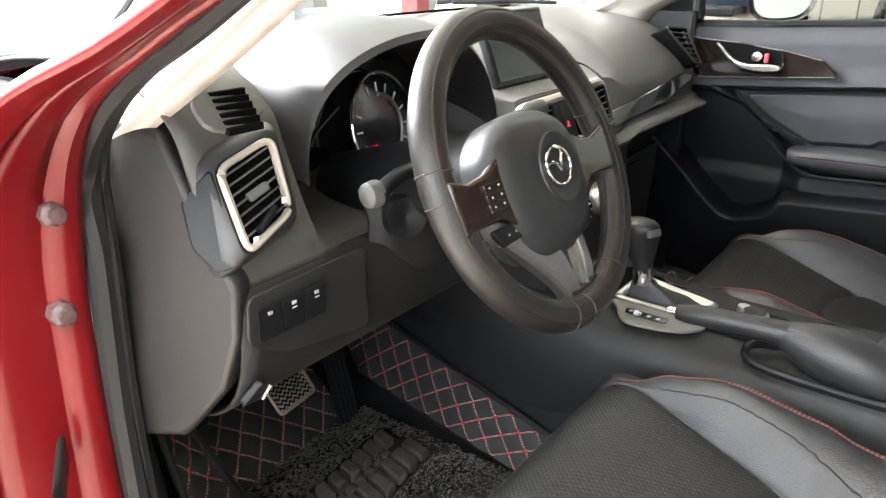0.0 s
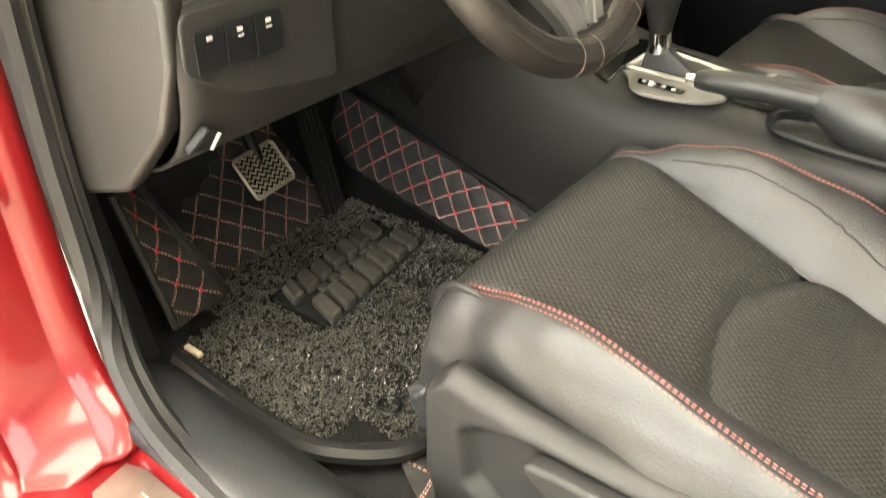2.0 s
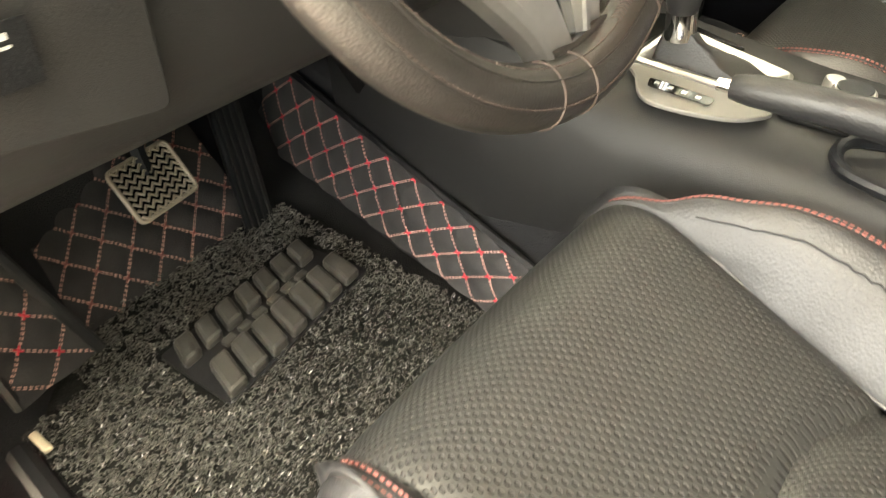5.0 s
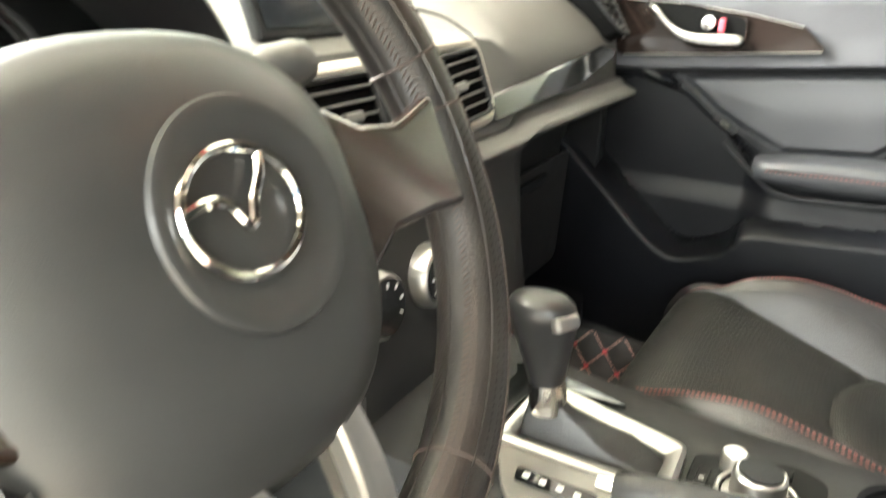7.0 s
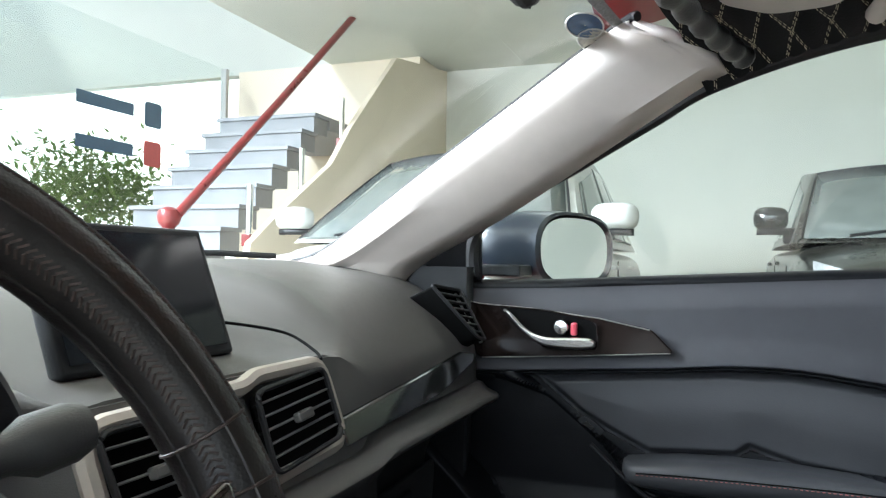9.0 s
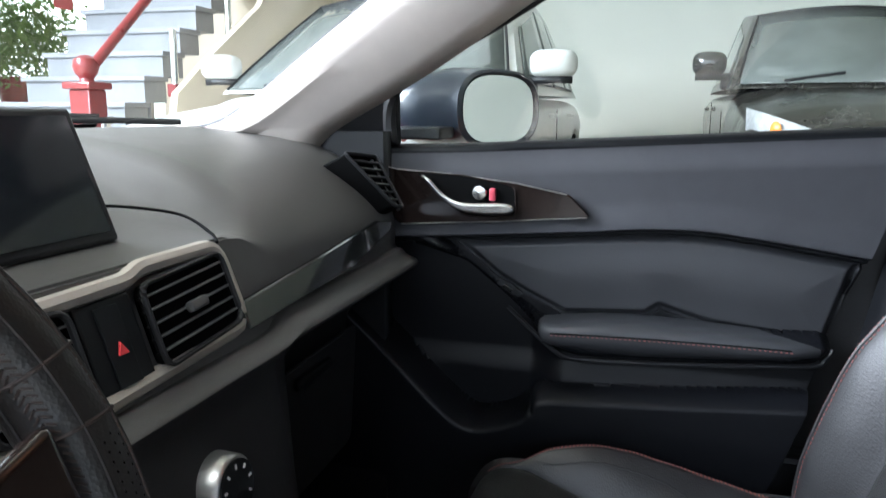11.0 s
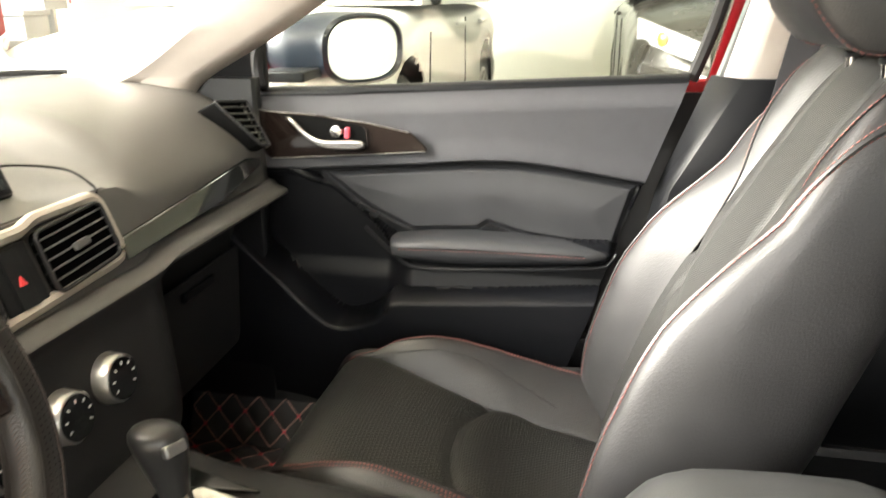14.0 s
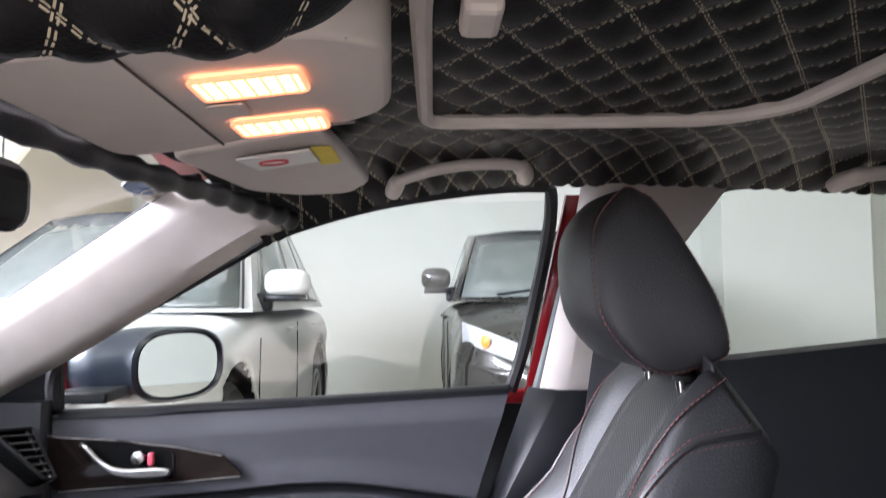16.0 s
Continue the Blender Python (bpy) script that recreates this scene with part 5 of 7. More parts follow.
    for k, e in ((4, 1), (len(rows) - 5, -1)):
        for o in (0.0, 0.005):
            part("seam_stitching", stitches([V(p.x + o * e, p.y + (p.y - cen.x - dy) * 0.014, p.z + (p.z - cen.y - dz) * 0.014) for p in rows[k]], 0.0045, 0.003, 0.0006), THREAD, hr)
        part("seam", tube([V(p.x + 0.0035 * e, p.y + (p.y - cen.x - dy) * 0.008, p.z + (p.z - cen.y - dz) * 0.008) for p in rows[k]], 0.0014, 5, closed=True), LEATHER, hr)
    for s in (-1, 1):
        part("post", tube([(dx + s * 0.06, -0.668 + dy, 0.98 + dz), (dx + s * 0.06, -0.655 + dy, 1.09 + dz)], 0.006, 10), CHROME, hr)
        part("post_guide", moved(lathe([(0, 0), (0.014, 0), (0.015, 0.006), (0.009, 0.014), (0, 0.014)], 16), pose(dx + s * 0.06, -0.668 + dy, 1.032 + dz)), PLASTIC, t)
        rim_top = lambda y: float(np.interp(-y, [0.0, 0.008, 0.03, 0.055, 0.10, 0.145, 0.235, 0.34, 0.45, 0.48], [0.42, 0.468, 0.494, 0.489, 0.484, 0.482, 0.485, 0.497, 0.502, 0.503]))
        dish = [(-0.043, 0.430), (-0.060, 0.448), (-0.12, 0.464), (-0.30, 0.470), (-0.43, 0.478), (-0.44, 0.36), (-0.20, 0.335), (-0.09, 0.335), (-0.05, 0.37)]
        knob = [(-0.118, 0.452), (-0.235, 0.461), (-0.36, 0.472), (-0.405, 0.458), (-0.36, 0.420), (-0.20, 0.408), (-0.138, 0.424)]
        rows = []
        for i in range(60):
            row = []
            for j in range(110):
                y = -0.002 - 0.47 * (j / 109) ** 1.2
                z1, z0 = rim_top(y), 0.25 - dz + 0.06 * max(0, 1 + y / 0.05)
                z = z1 + (z0 - z1) * i / 59
                edge = min((z1 - z) * 0.9, -y * 1.0 + 0.002)
                x = 0.250 - 0.022 * max(0, 1 - edge / 0.014) ** 2 - 0.02 * max(0, 0.36 - z) / 0.1
                row.append((x, y, z))
            rows.append(row)
        G = np.array(rows)
        G[..., 0] -= 0.016 * ease(inside(dish, G[..., 1], G[..., 2]), -0.003, 0.012)
        v = part("side_valance", grid([[V(dx + s * x, y + dy, z + dz) for x, y, z in r] for r in G.tolist()]), LOWER, t, "black plastic seat side cover", solid=0.006, sharp=70)
        part("height_lever", plate(spline([(dx + s * 0.238, y + dy, z + dz) for y, z in knob], 3, closed=True), (s * 0.022, 0, 0), 0.005, 3), LOWER, v)
        part("seat_rail", box(dx + s * 0.18 - 0.02, dx + s * 0.18 + 0.02, -0.5 + dy, 0.0 + dy, 0.25, 0.29), RUBBER, t)
    part("front_skirt", box(dx - 0.165, dx + 0.165, -0.10 + dy, 0.022 + dy, 0.33 + dz, 0.47 + dz, 0.02, 3), LEATHER, t)
    part("base", box(dx - 0.19, dx + 0.19, -0.5 + dy, -0.03 + dy, 0.29, 0.37 + dz, 0.02), CARPET, t)
    return t


seat("bucket_seat", 0.385, 0.0, 0.0, "black leather and cloth passenger seat with red stitching", "front seats")
seat("bucket_seat", -0.37, -0.045, 0.028, "black leather and cloth driver's seat with red stitching", "front seats")


# ---------------------------------------------------------------- quilted sheets
def quilt_material(name, base, thread, pitch, ratio):
    m = pebble(material(name, base, 0.5, spots=30, vary=0.15, spec=0.25), 350, 0.3)
    n, l = m.node_tree.nodes, m.node_tree.links
    b = n["Principled BSDF"]
    src = b.inputs["Base Color"].links[0].from_socket
    co = n.new("ShaderNodeTexCoord")
    sp = n.new("ShaderNodeSeparateXYZ")
    l.new(co.outputs["UV"], sp.inputs[0])

    def math_node(op, a, bb):
        k = n.new("ShaderNodeMath")
        k.operation = op
        for i, v in enumerate((a, bb)):
            if isinstance(v, (int, float)):
                k.inputs[i].default_value = v
            elif v is not None:
                l.new(v, k.inputs[i])
        return k.outputs[0]
    xs = math_node("DIVIDE", sp.outputs[0], pitch)
    ys = math_node("MULTIPLY", sp.outputs[1], ratio / pitch)
    u, v = math_node("ADD", xs, ys), math_node("SUBTRACT", xs, ys)
    lines = []
    for a, bb in ((u, v), (v, u)):
        off = math_node("ABSOLUTE", math_node("SUBTRACT", math_node("PINGPONG", a, 0.5), 0.028), None)
        near = math_node("LESS_THAN", off, 0.012)
        dash_on = math_node("LESS_THAN", math_node("FRACT", math_node("MULTIPLY", bb, 7.0), None), 0.65)
        lines.append(math_node("MULTIPLY", near, dash_on))
    both = math_node("MAXIMUM", lines[0], lines[1])
    mx = n.new("ShaderNodeMix")
    mx.data_type = "RGBA"
    l.new(both, mx.inputs["Factor"])
    l.new(src, mx.inputs["A"])
    mx.inputs["B"].default_value = (*thread, 1)
    l.new(mx.outputs["Result"], b.inputs["Base Color"])
    return m


CLOTHROOF = quilt_material("quilted_headlining", (0.007, 0.0068, 0.0072), (0.48, 0.42, 0.30), 0.09, 1.6)
QUILTMAT = quilt_material("quilted_mat_leather", (0.040, 0.039, 0.040), (0.75, 0.42, 0.36), 0.055, 0.8)


def roof_z(x, y):
    """Height of the headlining: flat in the middle, drawn down to the door tops and the windscreen."""
    mid = 1.338 - 0.42 * max(0.0, y + 0.27) ** 2 - 0.03 * max(0, -y - 0.8)
    edge = 1.300 - 0.56 * max(0.0, y + 0.56) ** 2 - 0.9 * max(0.0, y + 0.22) ** 2 - 0.05 * max(0, -y - 0.8)
    mid += 0.014 * math.exp(-(((abs(x - 0.01) - 0.5) / 0.09) ** 2)) * min(1.0, max(0.0, -(y + 0.25) / 0.08))
    f = min(1.0, abs(x - 0.01) / 0.63) ** 8
    sag = 0.10 * math.exp(-(((x + 0.19) / 0.085) ** 2)) * min(1.0, max(0.0, (y + 0.43) / 0.13))
    return mid + (edge - mid) * f - sag


def quilt_sheet(name, at, w, h, mat, pitch, ratio, puff, parent=None, label="", kind="", nodes=None, cell=0.006, normal=None):
    """A quilted sheet: at(u, v) gives the place for metres u across and v along; it swells between its crossing seams."""
    nu, nv = int(w / cell) + 1, int(h / cell) + 1
    rows, uvs = [], []
    for i in range(nv + 1):
        row = []
        for j in range(nu + 1):
            u, v = w * j / nu, h * i / nv
            p = at(u, v)
            n = (at(u + 0.004, v) - p).cross(at(u, v + 0.004) - p).normalized() if normal is None else normal
            a, b = u / pitch + v / pitch * ratio, u / pitch - v / pitch * ratio
            row.append(p + n * puff * (abs(math.sin(math.pi * a)) * abs(math.sin(math.pi * b))) ** 0.5)
            uvs.append((u, v))
        rows.append(row)
    bm = grid(rows)
    ob = part(name, bm, mat, parent, label, kind, sharp=85)
    lay = ob.data.uv_layers.new(name="metres")
    for loop in ob.data.loops:
        lay.data[loop.index].uv = uvs[loop.vertex_index]
    if nodes is not None:
        kb = bmesh.new()
        m = int(max(w, h * ratio) / pitch) * 2 + 6
        for ia in range(-m, m):
            for ib in range(-m, m):
                u, v = (ia + ib) / 2 * pitch, (ia - ib) / 2 * pitch / ratio
                if 0.004 < u < w - 0.004 and 0.004 < v < h - 0.004:
                    p = at(u, v)
                    n = (at(u + 0.004, v) - p).cross(at(u, v + 0.004) - p).normalized() if normal is None else normal
                    for sg in (1, -1):
                        d = (at(u + 0.004, v + sg * 0.004) - at(u - 0.004, v - sg * 0.004))
                        tube([p - d * 0.55 + n * 0.0012, p + d * 0.55 + n * 0.0012], 0.0013, 4, bm=kb)
        part("knot_stitching", kb, nodes, ob, kind="stuff")
    return ob


# ---------------------------------------------------------------- centre console
def console():
    t = thing("centre_console", (0.03, -0.1, 0.3), "black centre console with satin silver shifter surround", "centre console")
    rows = []
    for y, w0, w1, z in ((0.46, 0.10, 0.11, 0.60), (0.24, 0.13, 0.15, 0.60), (0.14, 0.125, 0.15, 0.585), (0.05, 0.115, 0.15, 0.568), (-0.1, 0.10, 0.14, 0.562), (-0.2, 0.10, 0.135, 0.56), (-0.3, 0.10, 0.135, 0.565), (-0.75, 0.10, 0.13, 0.565), (-0.76, 0.09, 0.12, 0.5)):
        rows.append([V(0.03 - w1 + 0.035, y, 0.30), V(0.03 - w1 + 0.012, y, 0.43), V(0.03 - w1 + 0.004, y, z - 0.045), V(0.03 - w1 + 0.018, y, z - 0.014), V(0.03 - w0, y, z - 0.002), V(0.03 - w0 * 0.5, y, z), V(0.03 + w0 * 0.5, y, z), V(0.03 + w0, y, z - 0.002), V(0.03 + w1 - 0.018, y, z - 0.014), V(0.03 + w1 - 0.004, y, z - 0.045), V(0.03 + w1 + 0.005, y, 0.45), V(0.03 + w1, y, 0.27)])
    part("body", grid(rows), LOWER, t)
    part("front_panel", plate(rounded([(-0.075, 0.06, 0.570), (-0.05, 0.112, 0.574), (0.0, 0.122, 0.575), (0.09, 0.118, 0.575), (0.122, 0.085, 0.571), (0.10, -0.02, 0.565), (0.085, 0.062, 0.571), (0.05, 0.068, 0.571), (-0.02, 0.068, 0.571)], 0.008), (0, 0, 0.004), 0.001), GLOSS, t, "glossy black panel before the shifter")
    outer = rounded([(-0.024, 0.062, 0), (0.058, 0.062, 0), (0.084, 0.046, 0), (0.056, -0.083, 0), (-0.020, -0.087, 0)], 0.010)
    inner = rounded([(-0.008, 0.049, 0), (0.050, 0.050, 0), (0.066, 0.034, 0), (0.040, -0.070, 0), (-0.004, -0.070, 0)], 0.008)
    zz = lambda p, h: V(p.x, p.y, 0.570 + 0.03 * p.y + h)
    part("shifter_surround", grid([[zz(p, -0.004) for p in outer], [zz(p, 0.008) for p in outer], [zz(p + (q - p) * 0.25, 0.0105) for p, q in zip(outer, inner)], [zz(p + (q - p) * 0.7, 0.009) for p, q in zip(outer, inner)], [zz(q, 0.005) for q in inner], [zz(q, -0.004) for q in inner]], closed_u=True), SATIN, t, "satin silver shifter surround", sharp=30)
    gp = part("gear_plate", plate(spline([(-0.026, 0.052, 0.5735), (-0.050, 0.042, 0.573), (-0.084, 0.020, 0.572), (-0.088, -0.01, 0.571), (-0.072, -0.055, 0.569), (-0.050, -0.080, 0.568), (-0.024, -0.080, 0.568)], 3, closed=True), (0, 0, 0.005), 0.0015), PLATE, t, "dull silver gear position plate")
    part("gear_indicator", plate(rounded([(-0.066, 0.022, 0.5785), (-0.050, 0.026, 0.5787), (-0.046, -0.040, 0.5757), (-0.062, -0.040, 0.5757)], 0.004), (0, 0, 0.001)), GLOSS, gp)
    for k in range(4):
        part("gear_mark", box(-0.059, -0.054, 0.013 - 0.014 * k, 0.018 - 0.014 * k, 0.5795 - 0.0006 * k, 0.5802 - 0.0006 * k), WHITE, gp)
    # climate panel and knobs
    part("climate_panel", plate([(-0.09, 0.19, 0.765), (0.15, 0.19, 0.765), (0.15, 0.175, 0.63), (-0.09, 0.175, 0.63)], (0, -0.008, 0.002), 0.005), PLASTIC, t)
    for x, z in ((0.112, 0.686), (0.032, 0.682), (-0.056, 0.686)):
        k = part("climate_knob", moved(lathe([(0, 0.0), (0.030, 0.0), (0.031, 0.006), (0.028, 0.03), (0.026, 0.032), (0, 0.032)], 36), pose(x, 0.178, z, 84)), SATIN, t)
        part("knob_face", moved(lathe([(0, 0.032), (0.0245, 0.032), (0.0245, 0.034), (0, 0.0345)], 36), pose(x, 0.178, z, 84)), GLOSS, k)
        for i in range(7):
            part("mark", moved(box(0.0165, 0.0205, -0.001, 0.001, 0.0342, 0.0349), pose(x, 0.178, z, 84) @ Matrix.Rotation(radians(210 - 40 * i), 4, "Z")), WHITE, k)
    # selector dial
    d = part("selector_dial", moved(lathe([(0, 0), (0.026, 0), (0.026, 0.006), (0.021, 0.008), (0.020, 0.026), (0.018, 0.028), (0, 0.0285)], 32), pose(0.03, -0.142, 0.562)), SATIN, t)
    part("dial_top", moved(lathe([(0, 0.0285), (0.0165, 0.0285), (0.0165, 0.0295), (0, 0.03)], 32), pose(0.03, -0.142, 0.562)), PLASTIC, d)
    part("volume_knob", moved(lathe([(0, 0), (0.011, 0), (0.0105, 0.018), (0.009, 0.02), (0, 0.02)], 24), pose(0.06, -0.119, 0.562)), SATIN, t)
    pl = part("selector_plate", plate(rounded([(-0.018, -0.090, 0.5625), (0.066, -0.088, 0.5625), (0.092, -0.165, 0.562), (0.080, -0.190, 0.562), (-0.012, -0.192, 0.562)], 0.010), (0, 0, 0.004), 0.001), SLAT, t, "black selector panel")
    part("dial_ring", moved(tube([(0.030 * math.cos(a), 0.030 * math.sin(a), 0) for a in (2 * math.pi * j / 40 for j in range(40))], 0.0022, 8, closed=True), pose(0.03, -0.142, 0.568)), SATIN, pl)
    for x, y, w, h in ((0.030, -0.100, 0.016, 0.005), (0.004, -0.104, 0.010, 0.007), (-0.007, -0.135, 0.006, 0.014), (0.072, -0.150, 0.006, 0.014), (0.028, -0.182, 0.018, 0.005)):
        part("button", box(x - w, x + w, y - h, y + h, 0.565, 0.5685, 0.0012), SLAT, pl)
        part("button_mark", box(x - 0.002, x + 0.002, y - 0.002, y + 0.002, 0.5684, 0.569), GREYMARK, pl)
    part("cup_holder", moved(lathe([(0.035, -0.07), (0.037, 0.0), (0.041, 0.003), (0.041, 0.0), (0.036, -0.072)], 32), pose(0.065, -0.25, 0.566)), PLASTIC, t)


console()


def gear_lever():
    t = thing("gear_lever", (0.02, 0.02, 0.575), "black gear lever knob with chrome collar and leather boot", "gear lever")
    base = rounded([(-0.007, 0.048, 0), (0.049, 0.049, 0), (0.065, 0.033, 0), (0.039, -0.069, 0), (-0.003, -0.069, 0)], 0.008)
    rows = []
    for k, z in ((0.0, 0.568), (0.10, 0.576), (0.30, 0.582), (0.52, 0.588), (0.74, 0.594), (0.90, 0.601), (1.0, 0.608)):
        row = []
        for i, p in enumerate(base):
            a = math.atan2(p.y + 0.01, p.x - 0.028)
            c = V(0.013 + 0.0165 * math.cos(a), 0.028 + 0.0165 * math.sin(a), 0)
            q = p + (c - p) * k
            fold = 0.0045 * math.sin(5 * a + 6 * k) * math.sin(math.pi * k)
            row.append(V(q.x, q.y, z + fold))
        rows.append(row)
    part("boot", grid(rows, closed_u=True), LEATHER, t, "folded black leather gaiter")
    part("collar", tube([(0.013, 0.028, 0.600), (0.010, 0.030, 0.628)], [0.0165, 0.0155], 20), CHROME, t)
    prof = ((0, 0.0150, 0.0150), (0.15, 0.0165, 0.0175), (0.4, 0.0195, 0.0225), (0.65, 0.0222, 0.0275), (0.8, 0.0230, 0.0290), (0.89, 0.0218, 0.0275), (0.95, 0.018, 0.0230), (0.985, 0.0115, 0.015), (1.0, 0.004, 0.005))
    part("knob", grid([[V(0.010 - k * 0.012 + r * math.cos(a), 0.030 + k * 0.006 + q * math.sin(a), 0.626 + k * 0.084) for a in (2 * math.pi * j / 24 for j in range(24))] for k, r, q in prof], closed_u=True, caps=True), KNOB, t)
    part("button", moved(box(-0.012, 0.012, -0.004, 0.006, -0.006, 0.006, 0.003), pose(-0.011, 0.010, 0.693, -20, 0, -25)), SATIN, t, "silver shift-lock button")


gear_lever()


def handbrake():
    t = thing("handbrake", (-0.05, -0.2, 0.57), "black leather handbrake lever with chrome button", "handbrake")
    part("grip", tube(spline([(-0.060, -0.055, 0.600), (-0.058, -0.10, 0.604), (-0.052, -0.16, 0.605), (-0.046, -0.21, 0.603)], 4), [0.011, 0.013, 0.0145, 0.015, 0.0155, 0.016, 0.016, 0.0165, 0.017, 0.0175, 0.018, 0.019, 0.02], 16), LEATHER, t)
    part("button", tube([(-0.060, -0.056, 0.600), (-0.0605, -0.042, 0.5995)], [0.007, 0.006], 14), CHROME, t)
    part("boot", tube(spline([(-0.046, -0.20, 0.603), (-0.044, -0.25, 0.592), (-0.042, -0.30, 0.578), (-0.04, -0.35, 0.562)], 4), [0.02, 0.024, 0.029, 0.034, 0.038, 0.04, 0.041, 0.042, 0.042, 0.041, 0.04, 0.036, 0.03], 16), LEATHER, t)
    part("boot_frame", tube(spline([(-0.09, -0.17, 0.572), (-0.10, -0.26, 0.568), (-0.09, -0.38, 0.568), (-0.03, -0.40, 0.568), (-0.005, -0.30, 0.568), (-0.03, -0.17, 0.572)], 6, closed=True), 0.006, 8, closed=True), PLASTIC, t)


handbrake()


def armrest():
    t = thing("armrest_box", (0.03, -0.5, 0.6), "grey-black leather centre armrest lid", "armrest")
    rows = []
    for y, z, k, drop in ((-0.302, 0.560, 0.82, 0.004), (-0.303, 0.570, 0.85, 0.004), (-0.307, 0.577, 0.88, 0.005), (-0.316, 0.580, 0.90, 0.006), (-0.335, 0.582, 0.92, 0.006), (-0.36, 0.586, 0.94, 0.007), (-0.38, 0.593, 0.96, 0.008), (-0.396, 0.605, 0.98, 0.010), (-0.409, 0.622, 0.99, 0.013),
                          (-0.421, 0.641, 1.0, 0.016), (-0.434, 0.658, 1.0, 0.018), (-0.45, 0.669, 1.0, 0.02), (-0.475, 0.677, 1.02, 0.02), (-0.51, 0.681, 1.04, 0.022), (-0.56, 0.683, 1.06, 0.022), (-0.62, 0.682, 1.08, 0.022), (-0.70, 0.66, 1.05, 0.022)):
        rows.append([V(0.022 + 0.080 * k * x, y, max(z - drop * abs(x) ** 4 - (0.08 if abs(x) > 1.02 else 0), 0.556)) for x in (-1.04, -1.0, -0.97, -0.9, -0.75, -0.5, -0.2, 0.2, 0.5, 0.75, 0.9, 0.97, 1.0, 1.04)])
    part("pad", grid(rows), ARMREST, t, solid=0.008)
    part("base", box(-0.045, 0.09, -0.70, -0.46, 0.55, 0.64, 0.01), PLASTIC, t)


armrest()


# ---------------------------------------------------------------- pedals and mats
def pedals():
    b = thing("brake_pedal", (-0.31, 0.49, 0.36), "brake pedal with brushed perforated metal cover", "pedal")
    m = pose(-0.338, 0.495, 0.407, 52, 0, 8)
    part("pad", moved(box(-0.045, 0.045, -0.035, 0.035, -0.008, 0.004, 0.006), m), VOID, b)
    for j in range(8):
        y = -0.0300 + j * 0.0086
        part("tread_ridge", moved(tube([(-0.040 + 0.0062 * i, y + 0.0030 * (-1) ** i, 0.0050) for i in range(14)], 0.0021, 6), m), PEDAL, b)
    part("cover_edge", moved(tube(rounded([(-0.044, -0.034, 0.003), (0.044, -0.034, 0.003), (0.044, 0.034, 0.003), (-0.044, 0.034, 0.003)], 0.008), 0.003, 6, closed=True), m), PEDAL, b)
    part("arm", tube([(-0.338, 0.505, 0.412), (-0.325, 0.56, 0.5), (-0.31, 0.58, 0.64)], 0.012, 8), PLASTIC, b)
    a = thing("accelerator_pedal", (-0.2, 0.5, 0.25), "tall black ribbed accelerator pedal", "pedal")
    p0, p1 = V(-0.213, 0.475, 0.25), V(-0.175, 0.575, 0.44)
    up = (p1 - p0).normalized()
    n = V(0.1, -0.85, 0.5)
    n = (n - up * n.dot(up)).normalized()
    s = up.cross(n)
    part("pad", plate([p0 + s * 0.024, p0 - s * 0.024, p1 - s * 0.026, p1 + s * 0.026], n * 0.012, 0.004), PLASTIC, a)
    for k in range(4):
        o = s * (-0.0165 + 0.011 * k) + n * 0.012
        part("rib", plate([p0 + up * 0.01 + o - s * 0.002, p0 + up * 0.01 + o + s * 0.002, p1 - up * 0.01 + o + s * 0.002, p1 - up * 0.01 + o - s * 0.002], n * 0.003), RUBBER, a)


pedals()


